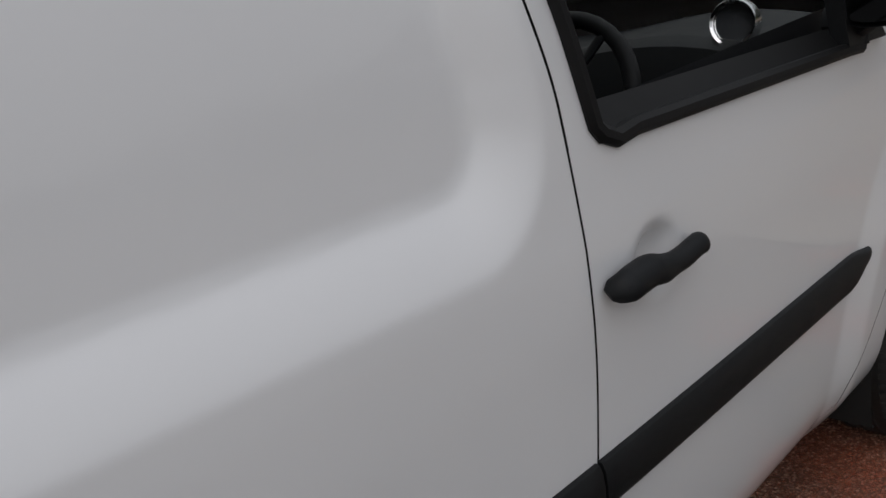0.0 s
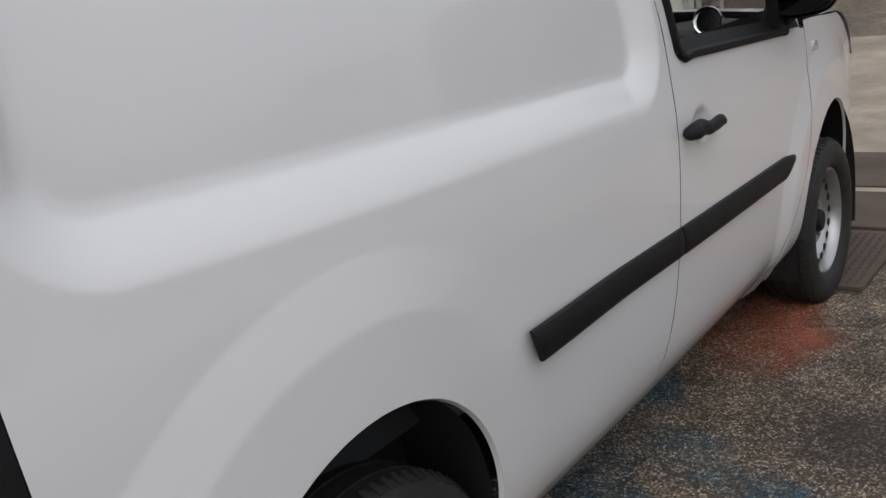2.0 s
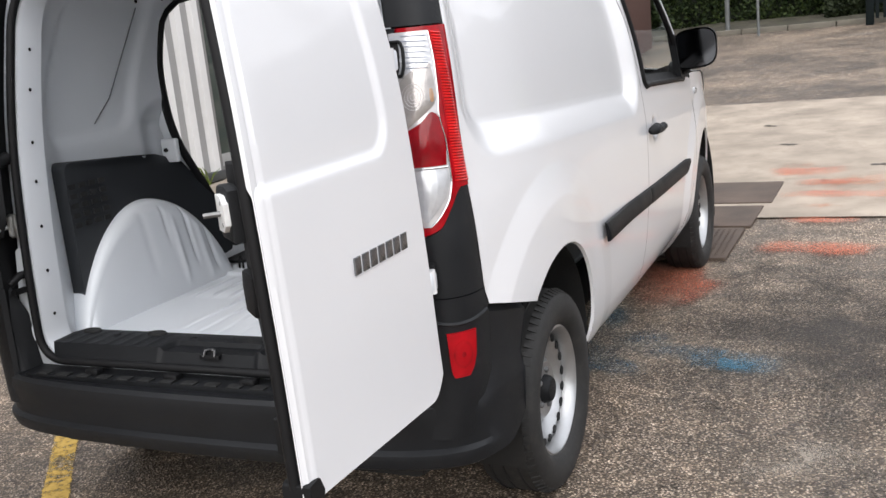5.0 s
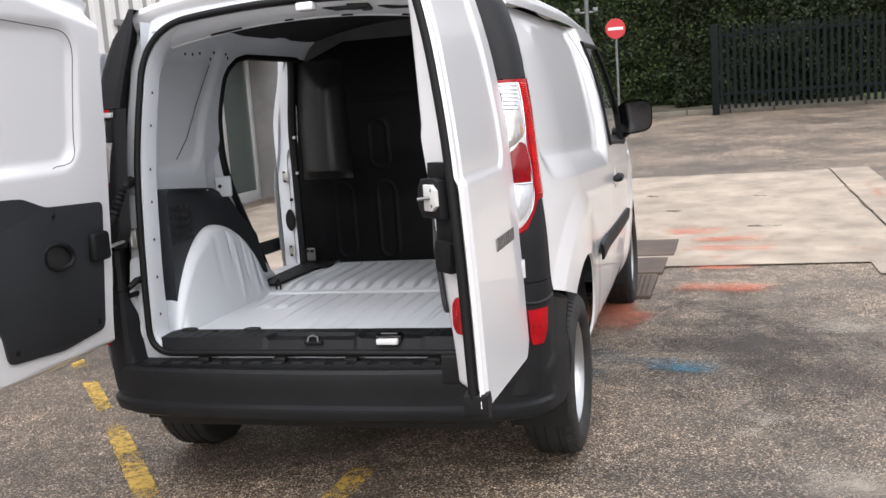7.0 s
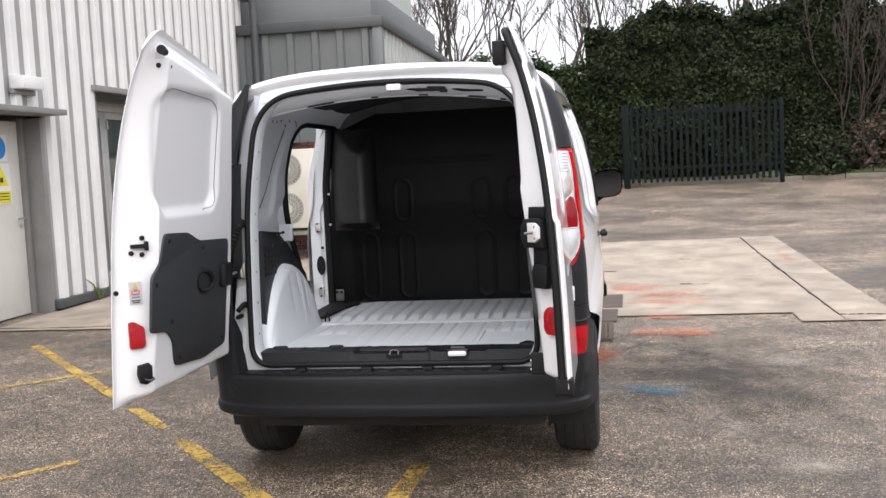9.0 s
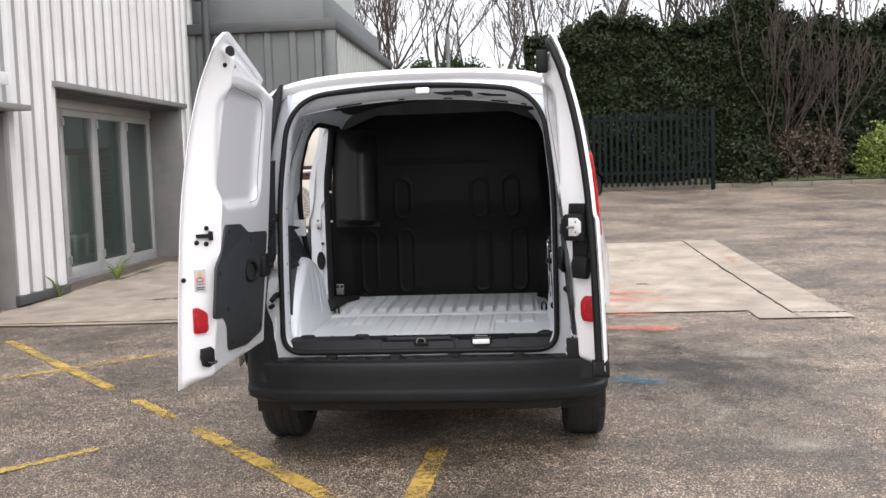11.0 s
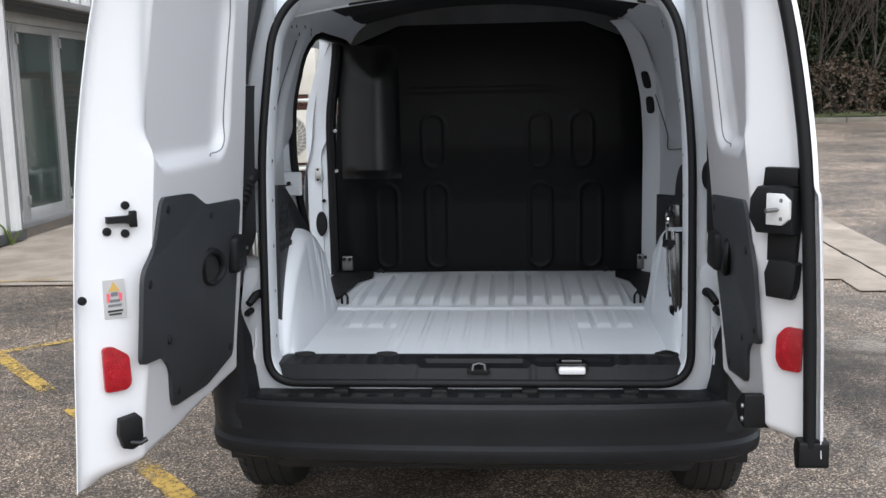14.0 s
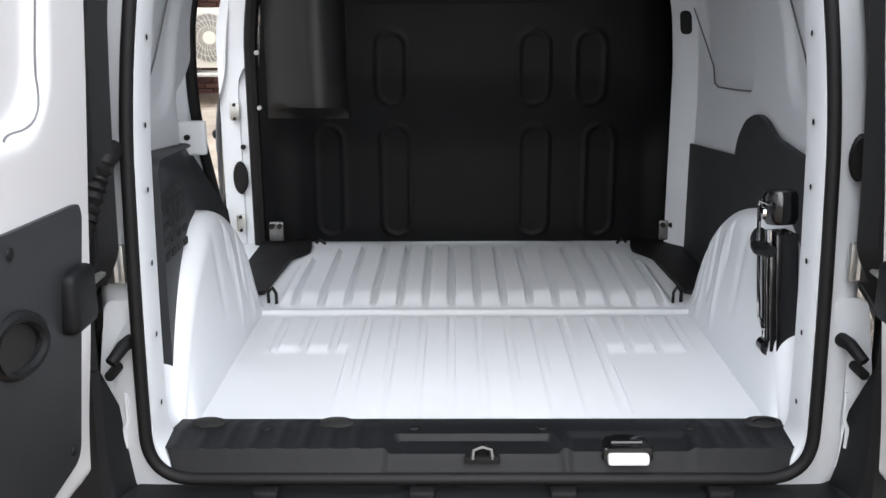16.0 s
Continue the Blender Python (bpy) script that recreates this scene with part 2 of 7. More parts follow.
# ---- the van: x forward, its middle at y = 0 ----
AXLE_R, AXLE_F, WHEEL_R = 0.075, 2.74, 0.312
ARCH = {AXLE_R: (0.056, 0.435, 0.344), AXLE_F: (2.715, 0.375, 0.402)}
van = thing("van", "white panel van with open rear doors and an empty load bay", "van")

half = table([0.215, 0.30, 0.363, 0.425, 0.505, 0.615, 0.75, 0.90, 1.00, 1.05, 1.15, 1.30, 1.50, 1.62, 1.70],
             [0.74, 0.81, 0.852, 0.873, 0.884, 0.892, 0.897, 0.897, 0.893, 0.888, 0.877, 0.858, 0.820, 0.785, 0.752])


def box_far(x, z, x0, x1, z0, z1, r):
    """How far (x, z) lies outside a rounded box."""
    dx, dz = max(x0 + r - x, x - x1 + r), max(z0 + r - z, z - z1 + r)
    return math.hypot(max(dx, 0), max(dz, 0)) + min(max(dx, dz), 0) - r


def skin(x, z, plain=False):
    """The body side's half width at a place along the van and a height."""
    y = half(z)
    lean = smooth(1.0, 1.7, z)
    y -= 0.052 * (1 - 0.45 * lean) * min(1.3, max(0.0, (0.12 - x) / 0.57)) ** 2
    y -= 0.15 * max(0.0, (x - 2.25) / 1.3) ** 2 + 0.012 * smooth(1.2, 2.4, x)
    if not plain:
        edge = 1.155 - 0.09 * max(0.0, z - 1.24)
        far = box_far(x, z, -0.345 + 0.12 * max(0.0, z - 1.24), edge, 1.128 + 0.046 * (1.0 - x), 1.74, 0.075)
        t = min(1.0, max(0.0, (0.090 - far) / 0.092))
        y -= 0.036 * t ** 1.35
        y += 0.0016 * smooth(0.012, 0.0, abs(far + 0.004))
        for ax in (AXLE_R, AXLE_F):
            r = math.hypot(x - ARCH[ax][0], z - ARCH[ax][1]) - ARCH[ax][2]
            y += 0.015 * min(1.0, max(0.0, (0.245 - r) / 0.10)) * (1 - 0.75 * smooth(0.05, 0.35, x - ax) if ax == AXLE_R else 1)
        wx = (x - 1.432) / 0.062
        wz = (z - 0.946) / 0.050
        y -= 0.022 * smooth(1.05, 0.35, math.hypot(wx, wz))
    return y


seam_1 = table([0.20, 0.38, 0.435, 0.50, 0.60, 0.72, 0.89, 1.05, 1.18, 1.31, 1.50, 1.74], [1.12, 1.155, 1.180, 1.205, 1.232, 1.252, 1.272, 1.277, 1.275, 1.253, 1.19, 1.08])
seam_2 = table([0.20, 0.40, 0.49, 0.62, 0.77, 0.95, 1.10], [2.10, 2.14, 2.22, 2.325, 2.37, 2.39, 2.395])
rear_edge = table([0.60, 0.74, 0.80, 1.10, 1.45, 1.60, 1.74], [-0.42, -0.425, -0.437, -0.452, -0.425, -0.39, -0.345])


def sill_line(x):
    return 1.128 - 0.042 * (x - 1.385) / 0.765


def side_sheet(nu, nv, left, right, low, high, s, arch=None, cut=None, keep=None, plain=False, out=0.0):
    """A body panel between two seams; arch opens a wheel arch in it, cut gives its slanting lower edge behind the wheel."""
    bm = bmesh.new()
    rows = []
    for j in range(nv + 1):
        row = []
        for i in range(nu + 1):
            z = low + (1.1 - low) * j / nv
            for _ in range(3):
                x = left(z) + (right(z) - left(z)) * i / nu
                z = low + ((high(x) if callable(high) else high) - low) * j / nv
            row.append([x, z])
        rows.append(row)
    step = 0.011 if nu < 200 else 0.0062
    dead = set()
    for j, row in enumerate(rows):
        for i, p in enumerate(row):
            if arch is not None:
                acx, acz, acr = ARCH[arch]
                dx, dz = p[0] - acx, min(0.0, p[1] - acz) * 0.45 + max(0.0, p[1] - acz)
                r = math.hypot(dx, dz)
                if abs(r - acr) < step * 0.8:
                    p[0], p[1] = acx + dx * acr / r, acz + dz * acr / r if dz > 0 else p[1]
                elif r < acr:
                    dead.add((i, j))
            if cut is not None and p[0] < AXLE_R - 0.2:
                c = cut(p[0])
                if abs(p[1] - c) < step * 0.8:
                    p[1] = c
                elif p[1] < c:
                    dead.add((i, j))
            if keep is not None and not keep(p[0], p[1]):
                dead.add((i, j))
    verts = [[bm.verts.new((p[0], s * (skin(p[0], p[1], plain) + out), p[1])) for p in row] for row in rows]
    for j in range(nv):
        for i in range(nu):
            if not {(i, j), (i + 1, j), (i, j + 1), (i + 1, j + 1)} & dead:
                bm.faces.new((verts[j][i], verts[j][i + 1], verts[j + 1][i + 1], verts[j + 1][i]))
    bmesh.ops.delete(bm, geom=[v for v in bm.verts if not v.link_faces], context="VERTS")
    return bm


def bumper_cut(x):
    return 0.742 - 0.27 * (x + 0.42)


def arch_edge(ax, a):
    """A point of a wheel arch's rim at an angle; below the middle it runs straighter down."""
    cx, cz, r = ARCH[ax]
    x, z = cx + math.cos(a) * r, cz + math.sin(a) * r * (1 if math.sin(a) > 0 else 1 / 0.45)
    return x, max(0.21, z)


def arch_lip(ax, s, lo=-25, hi=205):
    def f(u, v):
        x, z = arch_edge(ax, radians(lo + (hi - lo) * u))
        k = 1 - 0.012 * v
        return (ARCH[ax][0] + (x - ARCH[ax][0]) * k, s * (skin(x, z) - 0.010 * v), ARCH[ax][1] + (z - ARCH[ax][1]) * k)
    return grid(48, 3, f)


def arch_liner(ax, s):
    cx, cz, r = ARCH[ax]
    inner_y = 0.655 if ax == AXLE_R else 0.52

    def f(u, v):
        x, z = arch_edge(ax, radians(-20 + 220 * u))
        return (x, s * (0.855 + (inner_y - 0.855) * v), z)
    bm = grid(36, 2, f)
    rim = [(cx + (x - cx) * 1.025, cz + (z - cz) * 1.025) for x, z in (arch_edge(ax, radians(-20 + 5 * k)) for k in range(45))]
    prism(rim, lambda a, b, w: (a, s * w, b), inner_y - 0.01, inner_y, bm)
    return bm


SLIDE = table([0.50, 0.57, 0.72, 0.87, 1.00, 1.10, 1.20, 1.34, 1.46, 1.56, 1.61, 1.64, 1.66], [0.80, 0.75, 0.66, 0.56, 0.475, 0.415, 0.38, 0.357, 0.348, 0.350, 0.375, 0.42, 0.48])


def in_slide(x, z, grow=0.0):
    return 0.50 - grow < z < 1.655 + grow and SLIDE(z) - grow < x < 1.175 + grow + 0.02 * (1.1 - z)


# right side
part("quarter_panel", side_sheet(270, 250, rear_edge, lambda z: seam_1(z) - 0.0022, 0.22, 1.70, -1, AXLE_R, bumper_cut), WHITE, van)
front_door = part("front_door", side_sheet(96, 62, lambda z: seam_1(z) + 0.0022, seam_2, 0.3678, sill_line, -1), WHITE, van)
part("sill", side_sheet(96, 16, lambda z: seam_1(z) - 0.001, seam_2, 0.22, 0.366, -1), WHITE, van)
part("front_wing", side_sheet(88, 70, lambda z: seam_2(z) + 0.004, lambda z: 3.42 - 0.10 * abs(z - 0.7), 0.22,
                              lambda x: 1.095 - 0.03 * smooth(2.4, 3.0, x) - 0.2 * smooth(2.9, 3.5, x), -1, AXLE_F), WHITE, van)
for ax in (AXLE_R, AXLE_F):
    part("arch_edge", arch_lip(ax, -1, lo=-18, hi=128 if ax == AXLE_R else 200), WHITE, van)
# left side
part("quarter_panel", side_sheet(150, 124, rear_edge, lambda z: seam_1(z) - 0.0022, 0.22, 1.70, 1, AXLE_R, bumper_cut, lambda x, z: not in_slide(x, z)), WHITE, van)
front_door_l = part("front_door", side_sheet(60, 40, lambda z: seam_1(z) + 0.0022, seam_2, 0.3678, sill_line, 1), WHITE, van)
part("sill", side_sheet(60, 10, lambda z: seam_1(z) - 0.001, seam_2, 0.22, 0.366, 1), WHITE, van)
part("front_wing", side_sheet(88, 70, lambda z: seam_2(z) + 0.004, lambda z: 3.42 - 0.10 * abs(z - 0.7), 0.22,
                              lambda x: 1.095 - 0.03 * smooth(2.4, 3.0, x) - 0.2 * smooth(2.9, 3.5, x), 1, AXLE_F), WHITE, van)
for ax in (AXLE_R, AXLE_F):
    part("arch_edge", arch_lip(ax, 1, lo=-18, hi=128 if ax == AXLE_R else 200), WHITE, van)
    for s in (-1, 1):
        part("arch_liner", arch_liner(ax, s), UNDER, van)


# roof, windscreen, bonnet and nose
def roof_at(x, a):
    """A point of the roof's cross section; a from -1 (right) to 1 (left)."""
    w = skin(x, 1.70, True)
    t = abs(a) * math.pi / 2
    y = w * math.sin(t) ** (2 / 2.7)
    z = 1.70 + 0.152 * math.cos(t) ** (2 / 2.7) - 0.03 * smooth(0.9, 1.9, x)
    return y * (1 if a >= 0 else -1), z


ROOF_END = -0.365


def roof_f(u, v):
    a = 2 * u - 1
    x0 = ROOF_END + 0.02 * abs(a) ** 3
    x = x0 + (1.80 - x0) * v
    y, z = roof_at(x, a)
    ridge = 0.006 * smooth(0.35, 0.5, abs(math.sin(u * math.pi * 9))) * smooth(0.0, 0.08, v) * smooth(0.2, 0.3, u) * smooth(0.8, 0.7, u)
    return (x, y, z - ridge)


part("roof", grid(48, 40, roof_f), WHITE, van)
part("windscreen", grid(24, 12, lambda u, v: (lambda yz: (1.80 + 0.98 * v + 0.10 * (1 - (2 * u - 1) ** 2) * v, yz[0] * (1 + 0.09 * v), yz[1] + (1.10 - yz[1]) * v))(roof_at(1.80, (2 * u - 1)))), CAB_GLASS, van)
part("bonnet", grid(24, 16, lambda u, v: (2.62 + 0.83 * v, (2 * u - 1) * skin(2.62 + 0.80 * v, 1.06 - 0.18 * v, True), 1.09 - 0.03 * v - 0.22 * v**3 + 0.055 * (1 - (2 * u - 1) ** 2))), WHITE, van)
part("front_bumper", grid(24, 14, lambda u, v: (3.40 + 0.17 * (1 - (2 * u - 1) ** 4) * math.sin(math.pi * (0.25 + 0.6 * v)), (2 * u - 1) * skin(3.38, 0.6, True), 0.22 + 0.68 * v)), BLACK_PL, van)

# front door: window frame, glass, seal, handle, rubbing strip
WIN_TOP = 1.62
win_rear = table([1.05, 1.12, 1.18, 1.30, 1.45, 1.65], [1.352, 1.340, 1.330, 1.308, 1.262, 1.18])
win_front = table([1.05, 1.11, 1.30, 1.50, 1.65], [2.23, 2.20, 2.06, 1.88, 1.75])


def frame_sheet(x0, x1, z0, z1, s, nu=6, nv=20, out=0.0):
    return grid(nu, nv, lambda u, v: (lambda z: (lambda x: (x, s * (skin(x, z) + out), z))(x0(z) + (x1(z) - x0(z)) * u))(z0 + (z1 - z0) * v))


for s, door in ((-1, front_door), (1, front_door_l)):
    part("window_frame", frame_sheet(lambda z: seam_1(z) + 0.003, win_rear, 1.10, 1.70, s), WHITE, door)
    part("window_frame", frame_sheet(lambda z: win_front(z) + 0.03, lambda z: win_front(z) + 0.13, 1.06, 1.70, s), WHITE, door)
    part("window_frame", frame_sheet(lambda z: win_rear(z), lambda z: win_front(z) + 0.05, WIN_TOP, 1.70, s, 20, 6), WHITE, door)
    seal = [(win_rear(z), z) for z in np.linspace(WIN_TOP, 1.15, 14)] + [(1.345, 1.138), (1.375, 1.124)]
    seal += [(x, sill_line(x) + 0.002) for x in np.linspace(1.42, 2.14, 12)] + [(2.19, 1.083), (2.215, 1.115)] + [(win_front(z) + 0.02, z) for z in np.linspace(1.2, WIN_TOP, 10)]
    part("window_seal", tube([(x, s * (skin(x, z) + 0.001), z) for x, z in seal], 0.013, 8, True), RUBBER, door, "black rubber window seal")
    part("waist_moulding", grid(30, 6, lambda u, v: (lambda x, z: (x, s * (skin(x, z) + 0.004 - 0.03 * v), z))(1.335 + 0.885 * u, sill_line(1.335 + 0.885 * u) - 0.004 + 0.046 * v)), RUBBER, door, "black waist moulding under the window")
    part("door_lining", grid(20, 12, lambda u, v: (1.28 + 1.02 * u, s * (skin(1.28 + 1.02 * u, 0.45 + 0.68 * v, True) - 0.075), 0.45 + 0.70 * v)), BLACK_PL, door, "black inner door lining")
    if s == 1:
        part("window_pane", frame_sheet(win_rear, lambda z: win_front(z) + 0.02, 1.11, WIN_TOP + 0.01, s, 8, 8, -0.02), CAB_GLASS, door).visible_shadow = False
    # pull handle
    grip = [(1.298, 0.943), (1.318, 0.953), (1.36, 0.955), (1.40, 0.946), (1.445, 0.943), (1.492, 0.947), (1.522, 0.940)]
    rise = table([p[0] for p in grip], [p[1] for p in grip])
    part("door_handle", tube([(x, s * (skin(x, rise(x), True) + 0.008 + 0.019 * smooth(1.298, 1.318, x) * smooth(1.522, 1.500, x)), rise(x)) for x in np.linspace(1.298, 1.522, 40)],
                             lambda t: (0.022 - 0.006 * smooth(0.35, 0.6, t)) * min(1.0, 0.45 + 0.55 * math.sqrt(min(1.0, t / 0.08)), 0.45 + 0.55 * math.sqrt(min(1.0, (1 - t) / 0.08))), 16, flat=0.75), BLACK_PL, door, "black plastic pull handle")


def strip_mesh(s, x0, x1):
    """A rubbing strip with bevelled long edges and slanting ends."""
    prof = [(-0.036, 0.0), (-0.034, 0.009), (-0.024, 0.015), (0.0, 0.017), (0.024, 0.015), (0.034, 0.009), (0.036, 0.0)]
    n = 60

    def f(u, v):
        h, d = prof[round(v * 6)]
        x = x0 + (x1 - x0) * u
        k = 1.0
        if x > 2.10:
            k = 1 - 0.65 * smooth(2.10, 2.195, x)
            h = h * k + 0.024 * (1 - k)
        x += 0.014 * (-h / 0.036) * smooth(0.66, 0.52, x)
        z = 0.711 - 0.026 * (x - 0.5) + h
        return (x, s * (skin(x, 0.698, True) + 0.015 * smooth(1.0, 0.45, x) + d * (0.8 + 0.2 * smooth(0.0, 0.006, min(x - x0 + 0.001, x1 - x + 0.001)))), z)
    bm = grid(n, 6, f)
    for u in (0.0, 1.0):
        bm.faces.new([bm.verts.new(f(u, k / 6)) for k in range(7)])
    return bm


for s, door in ((-1, front_door), (1, front_door_l)):
    part("rubbing_strip", strip_mesh(s, 0.515, seam_1(0.70) - 0.003), BLACK_PL, van, "black side rubbing strip")
    part("rubbing_strip", strip_mesh(s, seam_1(0.70) + 0.003, 2.195), BLACK_PL, door, "black side rubbing strip")
    part("seam_shadow_gap", grid(4, 60, lambda u, v: (lambda z: (seam_1(z) - 0.012 + 0.024 * u, s * (skin(seam_1(z), z) - 0.006), z))(0.40 + 1.30 * v)), DARK_HOLE, van)
    part("seam_shadow_gap", grid(4, 40, lambda u, v: (lambda z: (seam_2(z) - 0.012 + 0.024 * u, s * (skin(seam_2(z), z) - 0.008), z))(0.40 + 0.68 * v)), DARK_HOLE, van)
    part("seam_shadow_gap", grid(40, 2, lambda u, v: (lambda x: (x, s * (skin(x, 0.416) - 0.008), 0.408 + 0.018 * v))(seam_1(0.416) + 0.98 * u)), DARK_HOLE, van)
    # side repeater and door mirror
    rp = part("side_repeater", box((2.49, s * (skin(2.49, 1.0) + 0.002), 1.0), (0.05, 0.014, 0.032), 0.006), CLEAR_LENS, van, "small clear side repeater lamp")
    def shell(u, v):
        # a rounded box, open towards the tail, that narrows to the front
        a, k = 2 * math.pi * u, (1 - 0.55 * v ** 2.6) if v < 0.995 else 0.02
        c_, s_ = math.cos(a), math.sin(a)
        r_ = (abs(c_) ** 3.4 + abs(s_) ** 3.4) ** (-1 / 3.4)
        return (2.118 + 0.125 * v - 0.012 * c_ * (1 - v), s * (0.950 + 0.104 * r_ * c_ * k), 1.226 + 0.094 * r_ * s_ * k + 0.010 * c_)
    mirror = part("door_mirror", grid(44, 14, shell, wrap=True), BLACK_PL, van, "black door mirror")
    pane = bmesh.new()
    pane.faces.new([pane.verts.new((2.127 + 0.018 * (p[1] * s - 0.95), 0.95 * s + (p[1] - 0.95 * s) * 0.93, 1.226 + (p[2] - 1.226) * 0.91)) for p in (shell(k / 44, 0.0) for k in range(44))])
    part("mirror_glass", pane, MIRROR, mirror)
    part("mirror_foot", tube([(2.20, s * 0.82, 1.135), (2.19, s * 0.88, 1.140), (2.18, s * 0.93, 1.175)], 0.040, 10, flat=0.8), BLACK_PL, mirror)
    part("mirror_sail", prism([(2.12, 1.095), (2.30, 1.085), (2.13, 1.30), (2.10, 1.30)], lambda a, b, w: (a, s * (skin(a, b, True) + w), b), -0.02, 0.012), BLACK_PL, mirror)

# ---- rear frame, lamps and bumper ----
def lean(z):
    """How far forward the rear opening stands at a height."""
    return -0.498 + 0.128 * max(0.0, (z - 0.62) / 1.14) ** 1.7


def opening(grow=0.0, n=12):
    """The rear opening's outline as (y, z), grown outwards."""
    z0, z1 = 0.556 - grow, 1.768 + grow
    base = [(-0.628 - grow, z0), (0.628 + grow, z0), (0.628 + grow, z1), (-0.628 - grow, z1)]
    pts = rounded(base, [0.09 + grow * 0.4, 0.09 + grow * 0.4, 0.19 + grow * 0.5, 0.19 + grow * 0.5], n)
    out = []
    for i, (a, b) in enumerate(zip(pts, pts[1:] + pts[:1])):
        k = max(1, int(math.hypot(b[0] - a[0], b[1] - a[1]) / 0.05))
        out += [(a[0] + (b[0] - a[0]) * j / k, a[1] + (b[1] - a[1]) * j / k) for j in range(k)]
    return [(0.012 + y * (1 - 0.06 * smooth(1.15, 1.80, z)), z - 0.055 * (y / 0.645) ** 2 * smooth(1.3, 1.75, z)) for y, z in out]


def ring_loft(steps):
    """A skin through offset copies of the opening: (grow, depth forward)."""
    bm = bmesh.new()
    rings = [[bm.verts.new((lean(z) + dx, y, z)) for y, z in opening(g)] for g, dx in steps]
    for a, b in zip(rings, rings[1:]):
        for k in range(len(a)):
            bm.faces.new((a[k], a[(k + 1) % len(a)], b[(k + 1) % len(a)], b[k]))
    return bm


part("rear_frame", ring_loft([(0.0, 0.10), (-0.004, 0.02), (0.0, 0.004), (0.012, 0.0), (0.028, 0.010), (0.068, 0.014), (0.086, 0.030), (0.095, 0.05)]), WHITE_IN, van, "white painted rear door frame")
part("rear_door_seal", tube([(lean(z) - 0.012, y, z) for y, z in opening(0.010)], 0.0125, 10, True), RUBBER, van, "black rubber seal round the rear opening")
part("roof_rear_edge", grid(40, 3, lambda u, v: (lambda p: (p[0] - 0.012 * math.sin(math.pi * v) + (lean(1.76) + 0.055 - p[0]) * smooth(0.5, 1.0, v) * 0.6, p[1] * (1 - 0.02 * v), p[2] - 0.055 * v))(roof_f(u, 0))), WHITE, van)


def corner(a, z, out=0.0):
    """The van's rear corner on its right side; a from 0 (beside the door) to 1 (body side)."""
    x0 = -0.562 + 0.135 * max(0.0, (z - 0.95) / 0.85) ** 1.6 if z > 0.95 else -0.562 - 0.02 * (0.95 - z)
    y0 = 0.688 + 0.034 * smooth(1.02, 0.92, z) - 0.055 * smooth(1.40, 1.80, z)
    x1 = rear_edge(z) - 0.002
    y1 = skin(x1, min(z, 1.70), True)
    if z > 1.70:
        y1 -= 0.9 * (z - 1.70)
    t = max(0.0, a) * math.pi / 2
    e = 2 / 2.4
    cx, cy = math.sin(t) ** e, 1 - math.cos(t) ** e
    return (x0 + (x1 - x0) * cy - out * (1 - a), y0 + (y1 - y0) * cx + out * a, z)


lamp_low = table([0.0, 0.15, 0.39, 0.59, 0.75, 0.90, 1.0], [0.945, 0.950, 0.966, 1.010, 1.050, 1.068, 1.072])


def corner_sheet(s, a0, a1, z0, z1, nu=14, nv=24, out=0.0, thick=0.012):
    def at(u, v, o):
        a = a0 + (a1 - a0) * u if not callable(a0) else None
        zl = z0(a) if callable(z0) else z0
        zh = z1(a) if callable(z1) else z1
        z = zl + (zh - zl) * v
        x, y, z = corner(a, z, o)
        return (x, s * y, z)
    bm = grid(nu, nv, lambda u, v: at(u, v, out))
    if thick:
        edge = [e for e in bm.edges if e.is_boundary]
        ext = bmesh.ops.extrude_edge_only(bm, edges=edge)
        for v in [g for g in ext["geom"] if isinstance(g, bmesh.types.BMVert)]:
            v.co += Vector((thick, -s * thick, 0))
    return bm


def lens_band(s, left, right, out, bulge=0.003, nu=14, nv=22, wave=None):
    """A lens between two edges that are curves a(z) on the corner, raised in its middle, with a turned-in rim."""
    zs, ls = left
    zr, rs = right
    lo, hi = table(zs, ls), table(zr, rs)
    z0, z1 = max(zs[0], zr[0]), min(zs[-1], zr[-1])

    def f(u, v):
        z = z0 + (z1 - z0) * v
        a = lo(z) + (hi(z) - lo(z)) * u
        o = out + bulge * math.sin(math.pi * u) * math.sin(math.pi * v) + (wave(u, v) if wave else 0.0)
        x, y, z = corner(a, z, o)
        return (x, s * y, z)
    bm = grid(nu, nv, f)
    ext = bmesh.ops.extrude_edge_only(bm, edges=[e for e in bm.edges if e.is_boundary])
    for v in [g for g in ext["geom"] if isinstance(g, bmesh.types.BMVert)]:
        v.co += Vector((0.008, -s * 0.005, 0))
    return bm


BOWL_R = ([0.972, 1.00, 1.045, 1.09, 1.17, 1.25, 1.285, 1.355, 1.437], [0.29, 0.45, 0.605, 0.660, 0.655, 0.585, 0.605, 0.605, 0.565])
BOWL_L = ([0.972, 1.045, 1.11, 1.20, 1.28, 1.335, 1.437], [0.20, 0.20, 0.175, 0.10, 0.060, 0.025, 0.015])
INDICATOR = (([1.200, 1.235, 1.28, 1.31, 1.335, 1.352, 1.362], [0.112, 0.098, 0.086, 0.092, 0.175, 0.335, 0.52]), ([1.200, 1.22, 1.245, 1.265, 1.285, 1.32, 1.362], [0.116, 0.225, 0.40, 0.535, 0.575, 0.565, 0.53]))
STOP = (([1.118, 1.195, 1.225, 1.246], [0.185, 0.113, 0.340, 0.455]), ([1.118, 1.165, 1.215, 1.24, 1.246], [0.615, 0.640, 0.610, 0.555, 0.50]))
